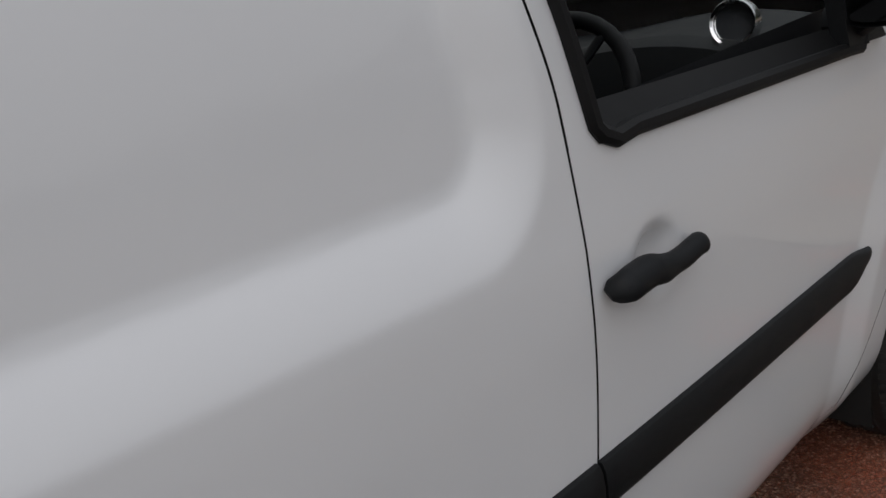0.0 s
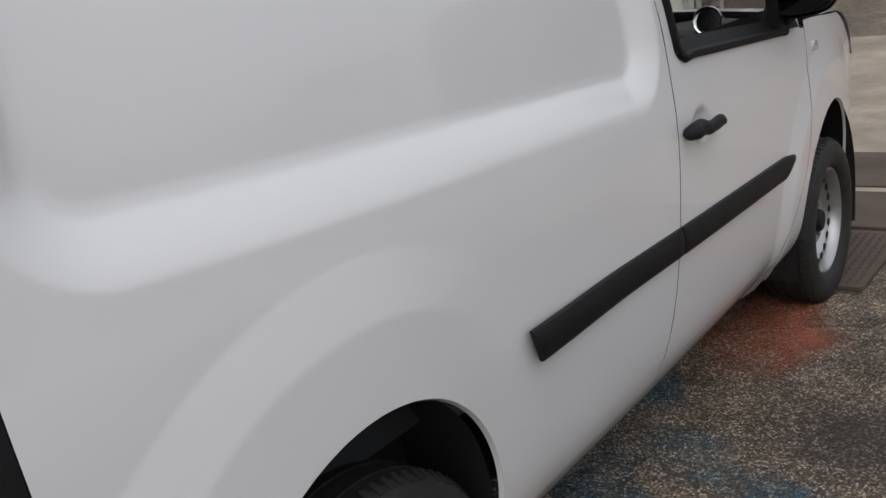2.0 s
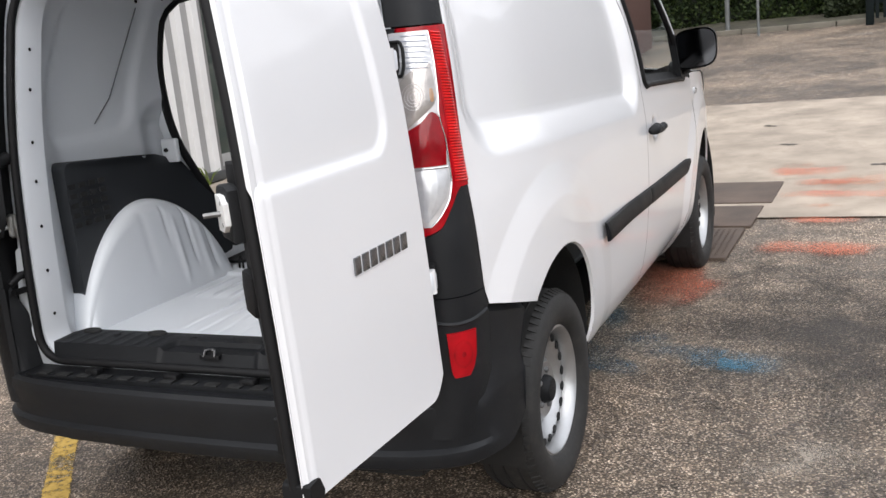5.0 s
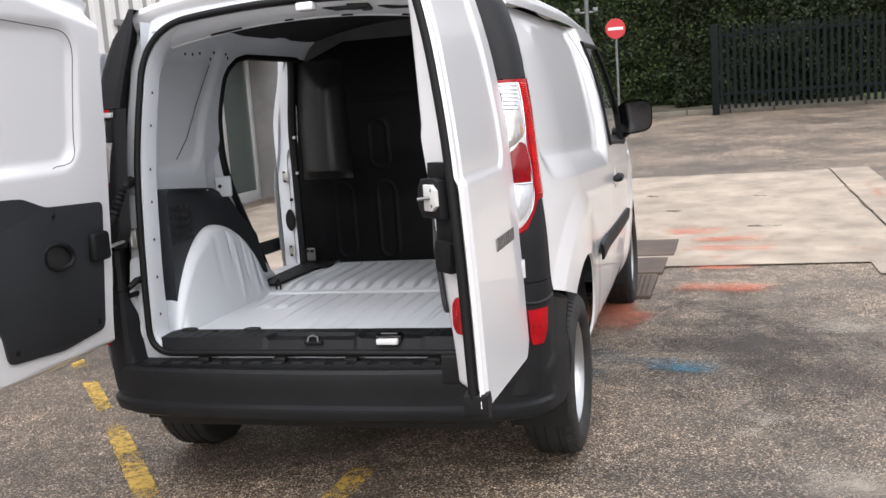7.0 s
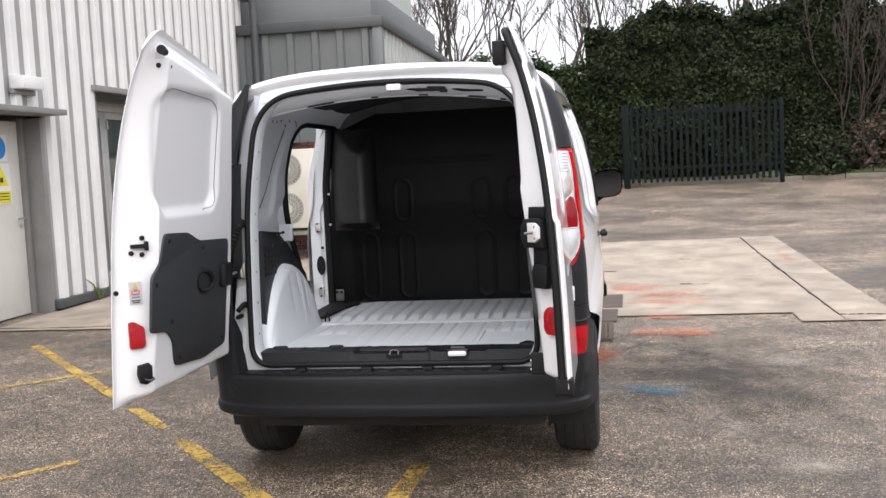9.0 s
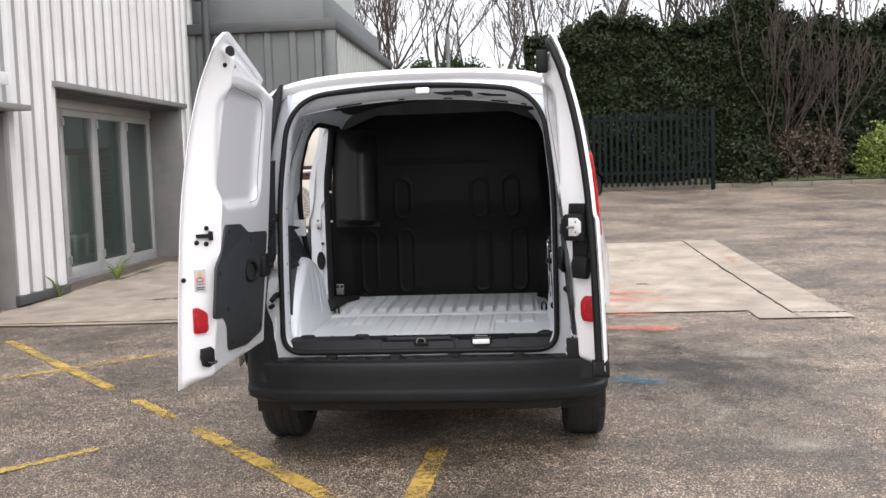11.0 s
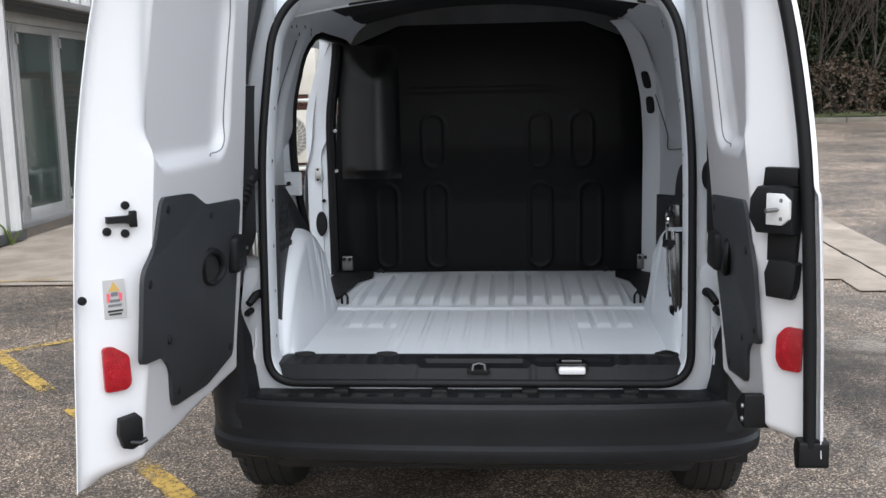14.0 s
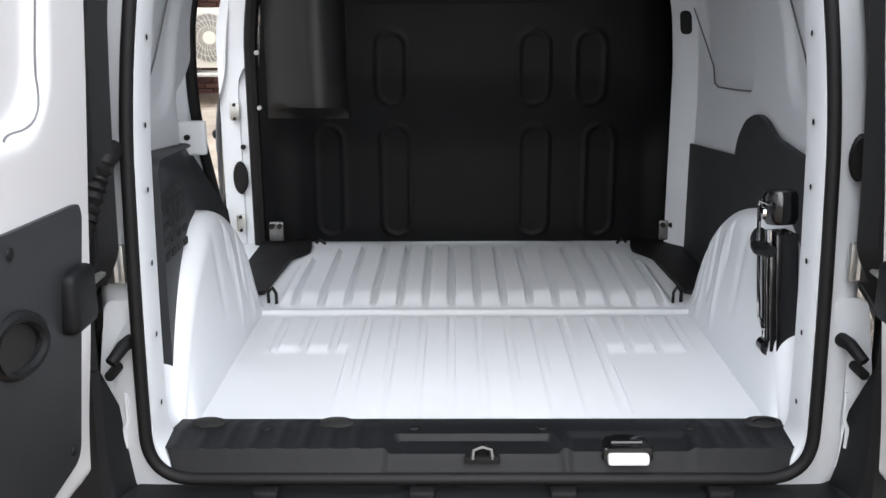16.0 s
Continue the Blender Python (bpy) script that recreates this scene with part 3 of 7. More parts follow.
REVERSING = (([0.984, 1.0, 1.055, 1.110], [0.238, 0.226, 0.214, 0.190]), ([0.984, 1.02, 1.055, 1.085, 1.110], [0.275, 0.455, 0.580, 0.632, 0.612]))
UPPER = (([1.340, 1.40, 1.431], [0.10, 0.04, 0.03]), ([1.340, 1.385, 1.431], [0.570, 0.562, 0.545]))
RIB_L, RIB_R = table([1.075, 1.145, 1.235, 1.31, 1.37, 1.437], [0.730, 0.725, 0.705, 0.685, 0.650, 0.600]), table([1.075, 1.15, 1.215, 1.29, 1.36, 1.437], [0.968, 0.950, 0.915, 0.888, 0.838, 0.800])
on_corner = lambda s, a, z, o: (lambda p: (p[0], s * p[1], p[2]))(corner(a, z, o))
for s in (-1, 1):
    lamp = part("rear_lamp", corner_sheet(s, 0.11, 1.0, lamp_low, lambda a: 1.447, 24, 44, 0.004), RED_DEEP, van, "tall red and clear rear lamp")
    part("lamp_housing", lens_band(s, ([0.948, 1.448], [-0.02, -0.02]), ([0.948, 1.11, 1.20, 1.28, 1.335, 1.448], [0.125, 0.150, 0.075, 0.045, 0.012, 0.004]), 0.007, 0.0, 4, 30), BLACK_PL, lamp, "black lamp housing edge")
    part("lamp_housing", corner_sheet(s, 0.0, 0.08, 0.948, 1.448, 4, 30, 0.005, 0.03), BLACK_PL, lamp)
    part("reflector_bowl", lens_band(s, BOWL_L, BOWL_R, 0.0062, 0.001, 18, 40), LENS_EDGE, lamp, "silver reflector bowl")
    part("upper_lens", lens_band(s, *UPPER, 0.0085, 0.001, 12, 40, lambda u, v: 0.0003 * math.sin(v * 40)), CLEAR_LENS, lamp, "clear ribbed upper lens")
    for k in range(7):
        z = 1.352 + 0.0125 * k
        part("lens_line", tube([on_corner(s, a, z - 0.010 * (a - 0.3), 0.0112) for a in np.linspace(0.16, 0.50, 6)], 0.0009, 5), LENS_LINE, lamp)
    part("indicator_lens", lens_band(s, *INDICATOR, 0.0092, 0.006), SMOKE_LENS, lamp, "grey indicator lens with an amber bulb")
    for k in range(4):
        part("lens_ring", tube([on_corner(s, 0.26 + 0.032 * (k + 1) * math.cos(q), 1.285 + 0.0078 * (k + 1) * math.sin(q), 0.0148) for q in np.linspace(0, 2 * math.pi, 17)[:-1]], 0.0007, 4, True), LENS_EDGE, lamp)
    part("indicator_bulb", lens_band(s, ([1.270, 1.285, 1.302], [0.485, 0.465, 0.480]), ([1.270, 1.285, 1.302], [0.520, 0.535, 0.515]), 0.0125, 0.002, 5, 6), AMBER, lamp, "amber bulb")
    part("stop_lens", lens_band(s, *STOP, 0.0092, 0.004), RED_DARK, lamp, "deep red stop lamp lens")
    part("reversing_lens", lens_band(s, *REVERSING, 0.0092, 0.005, wave=lambda u, v: 0.0006 * math.sin(u * 60)), CLEAR_LENS, lamp, "clear reversing lamp lens")
    edge = table(*BOWL_R)
    part("lens_rim", tube([on_corner(s, edge(z), z, 0.0085) for z in np.linspace(0.975, 1.435, 40)], 0.0022, 6), CHROME, lamp, "bright lens rim")
    part("lens_rim", tube([on_corner(s, a, 1.1135, 0.0105) for a in np.linspace(0.19, 0.63, 10)], 0.0022, 6), CHROME, lamp)
    part("tail_lens", lens_band(s, ([1.06, 1.10, 1.235, 1.437], [0.715, 0.715, 0.695, 0.590]), ([1.06, 1.15, 1.29, 1.437], [0.975, 0.955, 0.895, 0.81]), 0.0062, 0.002, 8, 30), RED_LENS, lamp, "red tail lamp lens")
    ribs = bmesh.new()
    for k in range(52):
        z = 1.432 - k * 0.00695
        c0, c1 = RIB_L(z), RIB_R(z)
        tube([on_corner(s, c0 + (c1 - c0) * j / 5, z - 0.004 * j / 5, 0.0085 + 0.0012 * math.sin(math.pi * j / 5)) for j in range(6)], 0.0024, 6, into=ribs)
    part("lens_rib", ribs, RED_RIB, lamp)["kind"] = "stuff"
    # hinge cup let into the lamp
    cup = rounded([(-0.03, 1.334), (0.150, 1.336), (0.178, 1.360), (0.178, 1.398), (0.145, 1.416), (-0.03, 1.416)], [0.004, 0.02, 0.012, 0.012, 0.02, 0.004], 4)
    part("hinge_cup", tube([on_corner(s, max(0.0, a), z, 0.012) for a, z in cup], 0.0042, 8, True), RUBBER, lamp, "black hinge cup")
    part("hinge_cup_floor", lens_band(s, ([1.335, 1.42], [0.0, 0.0]), ([1.335, 1.36, 1.40, 1.42], [0.10, 0.130, 0.130, 0.10]), 0.0105, 0.0, 5, 8), DARK_HOLE, lamp)
    part("corner_trim", corner_sheet(s, 0.0, 1.0, 0.792, lambda a: lamp_low(a) - 0.003, 16, 10), GREY_PL, van, "dark grey corner trim under the lamp")
    part("corner_trim", corner_sheet(s, 0.0, 1.0, 1.451, 1.80, 12, 20), GREY_PL, van, "dark grey pillar trim above the lamp")
    # door hinges on the corner
    for hz in (1.376, 0.850):
        hinge = part("door_hinge", box((-0.598 if hz > 1 else -0.606, s * (0.718 if hz > 1 else 0.772), hz), (0.036, 0.058 if hz > 1 else 0.042, 0.050), 0.008), WHITE_IN, van, "white painted door hinge")
        part("hinge_pin", lathe([(0.013, -0.032), (0.013, 0.032)], Matrix.Translation((-0.606, s * (0.735 if hz > 1 else 0.782), hz)) @ Matrix.Diagonal((1, 1, 0.9, 1)), 12), WHITE, hinge)
        if hz < 1:
            part("hinge_cup", box((-0.572, s * 0.756, hz), (0.024, 0.052, 0.075), 0.008), RUBBER, hinge)
    # an upright black sheet between the rear frame and the hinges
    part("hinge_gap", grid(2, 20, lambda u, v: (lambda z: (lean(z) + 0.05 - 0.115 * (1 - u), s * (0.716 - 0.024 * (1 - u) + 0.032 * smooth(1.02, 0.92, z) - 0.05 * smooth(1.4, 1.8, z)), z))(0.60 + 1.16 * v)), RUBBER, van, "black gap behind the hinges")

# plan of the bumper: from the right wheel arch round the tail to the left
plan = [(-0.165, -0.885), (-0.26, -0.882), (-0.36, -0.872), (-0.44, -0.853), (-0.505, -0.82), (-0.55, -0.77), (-0.582, -0.70), (-0.605, -0.60), (-0.622, -0.45), (-0.632, -0.25), (-0.636, 0.0)]
plan += [(x, -y) for x, y in plan[-2::-1]]


def bumper_mesh():
    bm = bmesh.new()
    n, rows = len(plan), []
    pts = []
    for i in range(n - 1):
        for k in range(4):
            t = k / 4
            a, b, c, d = (Vector(plan[max(0, min(n - 1, i + o))]) for o in (-1, 0, 1, 2))
            pts.append(0.5 * ((2 * b) + (c - a) * t + (2 * a - 5 * b + 4 * c - d) * t * t + (3 * b - a - 3 * c + d) * t**3))
    pts.append(Vector(plan[-1]))
    for i, p in enumerate(pts):
        d = (pts[min(i + 1, len(pts) - 1)] - pts[max(i - 1, 0)]).normalized()
        nrm = Vector((d.y, -d.x)) * -1
        if nrm.dot(Vector((p.x + 0.1, p.y))) < 0:
            nrm = -nrm
        mid = smooth(0.762, 0.715, abs(p.y))
        side = smooth(-0.40, -0.20, p.x)
        top = 0.792 * (1 - mid) + 0.508 * mid - 0.11 * side * (1 - mid)
        if p.x > -0.43 and mid < 0.5:
            top = min(top, bumper_cut(p.x) - 0.002)
        low = 0.325 + 0.10 * side
        prof = [(-0.10, low - 0.01), (-0.03, low), (0.002, low + 0.018), (0.011, low + 0.045), (0.010, low + 0.058), (-0.004, low + 0.068), (-0.002, 0.445), (0.004, 0.480), (0.001, 0.505), (-0.010, 0.516)]
        up = [(-0.014 - 0.006 * (1 - mid) - 0.034 * mid * k, 0.516 + (top - 0.516) * k) for k in (0.25, 0.6, 0.9)]
        prof += up + [(up[-1][0] - 0.018, top), (-0.16 * mid - 0.05 * (1 - mid), top + 0.004 * mid)]
        flat_ = smooth(-0.54, -0.40, p.x)
        prof = [(o * (1 - flat_) - 0.006 * flat_ if 2 <= k <= 9 else o, z) for k, (o, z) in enumerate(prof)]
        row = []
        for o, z in prof:
            q = Vector((p.x + nrm.x * o, p.y + nrm.y * o, z))
            cx, cz, r = ARCH[AXLE_R]
            dz = min(0.0, z - cz) * 0.45 + max(0.0, z - cz)
            if abs(dz) < r:
                q.x = min(q.x, cx - math.sqrt(r * r - dz * dz))
            row.append(bm.verts.new(q))
        rows.append(row)
    for a, b in zip(rows, rows[1:]):
        for k in range(len(a) - 1):
            bm.faces.new((a[k], b[k], b[k + 1], a[k + 1]))
    return bm


bumper = part("rear_bumper", bumper_mesh(), GREY_PL, van, "dark grey plastic rear bumper", 32)
part("bumper_step", prism(rounded([(-0.68, 0.0), (0.68, 0.0), (0.68, 0.13), (-0.68, 0.13)], 0.02), lambda a, b, w: (-0.575 + b, a, w), 0.500, 0.522, bevel=0.005), BLACK_PL, bumper)
for k in range(16):
    y = -0.60 + 0.08 * k
    part("step_notch", box((-0.560, y, 0.5235), (0.030, 0.046, 0.006), 0.002), DARK_HOLE, bumper)
for y in (-0.45, -0.15, 0.12, 0.42):
    part("bumper_clip", box((-0.535, y, 0.528), (0.03, 0.05, 0.022), 0.006), RUBBER, bumper)
for s in (-1, 1):
    fog = part("fog_lamp", lens_band(s, ([0.586, 0.60, 0.702], [0.36, 0.325, 0.285]), ([0.586, 0.605, 0.64, 0.702], [0.57, 0.625, 0.675, 0.690]), 0.010, 0.004, 12, 12), RED_LENS, bumper, "red rear fog lamp")
    for k, (r, mt) in enumerate(((0.125, RED_DEEP), (0.100, RED_LENS), (0.034, RED_DARK))):
        q = r * 0.30
        zs = [0.645 + q * t for t in (-1, -0.7, 0, 0.7, 1)]
        part("fog_reflector", lens_band(s, (zs, [0.48 - r * t for t in (0, 0.71, 1, 0.71, 0)]), (zs, [0.49 + r * t for t in (0, 0.71, 1, 0.71, 0)]), 0.0135 + 0.001 * k, 0.002, 10, 12), mt, fog)
    part("corner_panel", corner_sheet(s, 0.0, 1.0, 0.42, 0.789, 12, 10, -0.001), GREY_PL, bumper)
    part("corner_crease", tube([(lambda p: (p[0], s * p[1], p[2]))(corner(0.04 + 0.92 * k / 12, 0.735 - 0.012 * math.sin(math.pi * k / 12), 0.001)) for k in range(13)], 0.0055, 8, flat=0.8), GREY_PL, bumper)


# ---- wheels ----
def wheel(ax, s, name="wheel"):
    m = Matrix.Translation((ax, s * 0.79, WHEEL_R)) @ Matrix.Rotation(radians(90) * -s, 4, "X")
    rim = part(name, lathe([(0.060, 0.012), (0.085, 0.016), (0.100, 0.002), (0.118, -0.022), (0.138, -0.018), (0.148, 0.006), (0.158, 0.016), (0.172, 0.014), (0.178, 0.004), (0.180, 0.020),
                            (0.190, 0.050), (0.196, 0.056), (0.203, 0.054), (0.205, 0.040), (0.19, -0.10)], m, 48), STEEL, van, "silver painted steel wheel")
    part("tyre", lathe([(0.196, -0.13), (0.205, -0.125), (0.262, -0.128), (0.298, -0.110), (0.309, -0.085), (0.3115, -0.05), (0.312, 0.0), (0.3105, 0.040), (0.303, 0.062), (0.290, 0.073), (0.262, 0.080),
                        (0.235, 0.078), (0.212, 0.066), (0.200, 0.052), (0.197, 0.03)], m, 64, cap=False), TYRE, rim, "black tyre")
    groove = bmesh.new()
    for k in range(72):
        a = 2 * math.pi * k / 72
        box((0, 0, 0), (0.006, 0.012, 0.028), into=groove)
        for v in groove.verts[-8:]:
            v.co = m @ (Matrix.Rotation(a, 4, "Z") @ Matrix.Translation((0.3065, 0, 0.052)) @ Matrix.Rotation(radians(-28), 4, "Y") @ v.co.to_4d()).to_3d()
    part("tread_block", groove, TYRE, rim)["kind"] = "stuff"
    for h in (-0.075, -0.035, 0.012):
        part("tread_groove", tube([m @ Vector((0.3118 * math.cos(2 * math.pi * k / 48), 0.3118 * math.sin(2 * math.pi * k / 48), h)) for k in range(48)], 0.0035, 5, True), DARK_HOLE, rim)
    part("hub_cap", lathe([(0.001, 0.040), (0.034, 0.039), (0.042, 0.030), (0.046, 0.010), (0.064, 0.008)], m, 28), BLACK_PL, rim, "black hub cap")
    for k in range(5):
        a = 2 * math.pi * k / 5
        part("wheel_bolt", lathe([(0.0095, 0.006), (0.0095, 0.020), (0.006, 0.023)], m @ Matrix.Translation((0.060 * math.cos(a), 0.060 * math.sin(a), 0)), 6), DULL_ZINC, rim, "" if k else "zinc wheel bolt")
    for k in range(20):
        a = 2 * math.pi * k / 20
        hole = m @ Matrix.Rotation(a, 4, "Z") @ Matrix.Translation((0.1655, 0, 0.0165))
        part("rim_hole", lathe([(0.0005, 0.002), (0.0145, 0.002), (0.0155, -0.002)], hole @ Matrix.Diagonal((0.8, 1.05, 1, 1)), 14), DARK_HOLE, rim)
    return rim


for ax in (AXLE_R, AXLE_F):
    for s in (-1, 1):
        wheel(ax, s)
part("rear_axle", tube([(AXLE_R, -0.70, 0.30), (AXLE_R, 0.70, 0.30)], 0.045, 12), UNDER, van)
part("chassis", box((1.35, 0, 0.36), (3.7, 1.30, 0.20), 0.03), UNDER, van, "black underbody")
part("rear_crossmember", box((-0.48, 0, 0.42), (0.16, 1.28, 0.16), 0.02), UNDER, van)
part("exhaust_silencer", lathe([(0.05, -0.25), (0.085, -0.23), (0.085, 0.23), (0.05, 0.25)], Matrix.Translation((-0.33, 0.30, 0.33)) @ Matrix.Rotation(radians(90), 4, "X"), 20), UNDER, van)

# ---- load bay ----
FLOOR_Z = 0.580
wall_in = table([0.56, 1.15, 1.35, 1.50, 1.62, 1.70, 1.76], [0.748, 0.748, 0.738, 0.708, 0.668, 0.620, 0.545])


def inner(x, z, s):
    y = wall_in(z)
    y -= (y - 0.648 + 0.05 * smooth(1.2, 1.8, z)) * smooth(-0.18, -0.42, x)
    for x0, x1 in ((-0.26, 0.19), (0.42, 1.00)) if s < 0 else ((-0.26, 0.22),):
        far = box_far(x - 0.28 * (z - 1.2), z, x0, x1 - 0.06, 1.195, 1.66, 0.07)
        y += 0.016 * smooth(0.02, -0.02, far)
    y -= 0.012 * smooth(1.12, 1.20, z) * smooth(1.02, 1.10, x)
    if s > 0:
        y += 0.060 * smooth(0.20, 0.33, x) * smooth(1.30, 1.16, z)
    return y


def inner_sheet(s):
    bm = bmesh.new()
    nx, nz = 110, 84
    xs, zs = np.linspace(-0.418, 1.20, nx + 1), np.linspace(0.56, 1.752, nz + 1)
    v = [[bm.verts.new((x, s * inner(x, z, s), z)) for x in xs] for z in zs]
    for j in range(nz):
        for i in range(nx):
            mx, mz = (xs[i] + xs[i + 1]) / 2, (zs[j] + zs[j + 1]) / 2
            if math.hypot(mx - 0.052, mz - 0.434) < 0.362:
                continue
            if s > 0 and in_slide((xs[i] + xs[i + 1]) / 2, (zs[j] + zs[j + 1]) / 2, 0.004):
                continue
            bm.faces.new((v[j][i], v[j][i + 1], v[j + 1][i + 1], v[j + 1][i]))
    if s > 0:
        for vert in bm.verts:
            if vert.is_boundary and -0.40 < vert.co.x < 1.15 and 0.6 < vert.co.z < 1.72:
                z = vert.co.z
                if vert.co.x < SLIDE(z) + 0.04 and z < 1.64:
                    vert.co.x = SLIDE(z) - 0.002
    bmesh.ops.delete(bm, geom=[w for w in bm.verts if not w.link_faces], context="VERTS")
    return bm


for s in (-1, 1):
    part("load_bay_wall", inner_sheet(s), WHITE_IN, van, "white painted inner side wall")
    if s > 0:
        part("side_step", box((0.95, 0.80, 0.555), (0.46, 0.12, 0.05), 0.01), WHITE_IN, van, "white side door step")
# edge of the sliding door opening: seal, return and front pillar
slot = [(SLIDE(z), z) for z in np.linspace(0.56, 1.64, 30)] + [(x, 1.655) for x in np.linspace(0.50, 1.15, 12)]
part("side_opening_edge", grid(len(slot) - 1, 3, lambda u, v: (lambda p: (p[0], 0.742 - 0.04 * smooth(1.3, 1.66, p[1]) + (skin(p[0], min(p[1], 1.69)) - 0.742 + 0.04 * smooth(1.3, 1.66, p[1])) * v, p[1]))(slot[round(u * (len(slot) - 1))])), WHITE_IN, van)
part("side_opening_seal", tube([(x + 0.004, wall_in(z) + 0.004, z) for x, z in slot], 0.016, 8), RUBBER, van, "black seal of the side door opening")
pillar = part("side_opening_pillar", grid(8, 30, lambda u, v: (lambda z: (1.185 + 0.025 * u - 0.07 * smooth(1.25, 1.68, z), 0.765 + (0.115 - 0.05 * smooth(1.3, 1.66, z)) * u - 0.045 * smooth(1.25, 1.68, z), z))(0.42 + 1.26 * v)), WHITE_IN, van, "white painted door pillar")
for z in (1.055, 0.655):
    part("striker_plate", box((1.182, 0.822, z), (0.02, 0.034, 0.062), 0.006), ZINC, pillar)
    for dz in (-0.024, 0.024):
        part("plate_screw", lathe([(0.006, 0), (0.006, 0.012)], Matrix.Translation((1.176, 0.822, z + dz)) @ Matrix.Rotation(radians(-90), 4, "Y"), 8), DARK_HOLE, pillar)
part("pillar_grommet", lathe([(0.001, 0.012), (0.030, 0.012), (0.034, 0.0)], Matrix.Translation((1.180, 0.815, 0.82)) @ Matrix.Rotation(radians(-90), 4, "Y") @ Matrix.Diagonal((1.75, 0.8, 1, 1)), 20), RUBBER, pillar)
part("pillar_plug", lathe([(0.009, 0), (0.009, 0.008)], Matrix.Translation((1.184, 0.80, 0.93)) @ Matrix.Rotation(radians(-90), 4, "Y"), 12), RUBBER, pillar)
part("bulkhead_seal", tube([(1.165 - 0.04 * smooth(1.25, 1.68, z), 0.752 - 0.05 * smooth(1.25, 1.68, z), z) for z in np.linspace(0.58, 1.68, 20)], 0.024, 8), RUBBER, van)


def floor_f(u, v):
    x, y = -0.34 + 1.56 * u, -0.76 + 1.52 * v
    p = 1 - abs(((y + 0.010) / 0.0755) % 1.0 - 0.5) * 2
    rib = smooth(0.16, 0.34, p)
    front = 0.85 * smooth(0.425, 0.545, x) * smooth(1.10, 1.06, x) * smooth(0.56 + 0.02, 0.56 - 0.01, abs(y) + 0.13 * smooth(0.85, 1.12, x))
    back = smooth(0.38, 0.345, x) * smooth(0.56, 0.52, abs(y))
    back *= 0.36 * smooth(0.08, 0.14, x) if abs(y) > 0.33 else 0.24 * smooth(-0.30, 0.10, x) + 0.06
    z = FLOOR_Z + 0.026 * rib * (front + back)
    z += 0.005 * smooth(0.016, 0.004, abs(x - 0.41)) - 0.006 * smooth(0.42, 0.40, x)
    z += 0.0016 * noise.noise(Vector((x * 5, y * 5, 1.0)))
    return (x, y, z)


floor_mesh = grid(170, 340, floor_f)
bmesh.ops.delete(floor_mesh, geom=[f for f in floor_mesh.faces if abs(f.calc_center_median().y) > 0.63 and abs(f.calc_center_median().x - 0.045) < 0.35], context="FACES")
part("load_floor", floor_mesh, WHITE_IN, van, "white painted ribbed load floor")
for y in (0.508, 0.461, 0.201, -0.138):
    part("floor_plug", lathe([(0.001, 0.003), (0.014, 0.0025), (0.022, 0.0)], Matrix.Translation((0.125, y, FLOOR_Z - 0.005)) @ Matrix.Diagonal((1.5, 0.9, 1, 1)), 14), WHITE_IN, van)


def arch_box(s):
    def f(u, v):
        x = -0.335 + 0.82 * u
        t = (x - 0.055) / (0.43 if x > 0.055 else 0.39)
        h = 0.372 * max(0.0, 1 - abs(t) ** 2.0) ** 0.74
        flute = sum(d * math.exp(-((x - c - 0.10 * (v - 0.8)) / w) ** 2) * smooth(v0, v0 + 0.12, v) * smooth(v1, v1 - 0.1, v)
                    for c, w, d, v0, v1 in ((0.36, 0.012, 0.006, 0.48, 0.95), (0.31, 0.018, -0.005, 0.55, 1.0), (0.25, 0.010, 0.007, 0.40, 0.90), (0.17, 0.014, -0.006, 0.62, 0.98), (0.13, 0.009, 0.005, 0.50, 0.80), (0.02, 0.02, 0.003, 0.5, 0.9)))
        if v < 0.35:
            y, z = 0.755 - 0.075 * v / 0.35, h
        elif v < 0.65:
            a = (v - 0.35) / 0.3 * math.pi / 2
            y, z = 0.68 - 0.055 * math.sin(a), h - min(0.055, h) * (1 - math.cos(a))
        else:
            k = (v - 0.65) / 0.35
            y, z = 0.625 - 0.022 * k, (h - min(0.055, h)) * (1 - k)
        return (x, s * (y + flute), FLOOR_Z - 0.006 + z)
    return grid(130, 44, f)


for s in (-1, 1):
    part("wheel_housing", arch_box(s), WHITE_IN, van, "white painted inner wheel housing")
to_wall = lambda s: (lambda a, b, w: (a, s * (inner(a, b, 0) - w), b))
part("wall_board", prism(rounded([(1.13, 0.59), (1.12, 0.950), (0.508, 1.004), (0.508, 0.60)], 0.006), to_wall(-1), 0.004, 0.012), TRIM, van, "dark grey lower wall board")
part("wall_board", prism(rounded([(0.504, 0.60), (0.504, 1.005), (0.485, 1.06), (0.42, 1.118), (0.33, 1.145), (0.26, 1.138), (0.17, 1.105), (-0.05, 1.09), (-0.27, 1.09), (-0.27, 0.60)], 0.03), to_wall(-1), 0.005, 0.018, bevel=0.003), TRIM, van, "dark grey lower wall board")
part("wall_board", prism(rounded([(0.68, 0.60), (0.60, 0.80), (0.50, 1.02), (0.30, 1.08), (0.12, 1.10), (-0.28, 1.135), (-0.29, 0.60)], 0.04), lambda a, b, w: (a, 0.74 + 0.065 * smooth(0.20, 0.36, a) * smooth(0.92, 1.0, b) - (0.085 - 0.07 * smooth(-0.1, 0.3, a)) * w, b), 0.0, 1.0), TRIM, van, "dark grey lower wall board")
vents = bmesh.new()
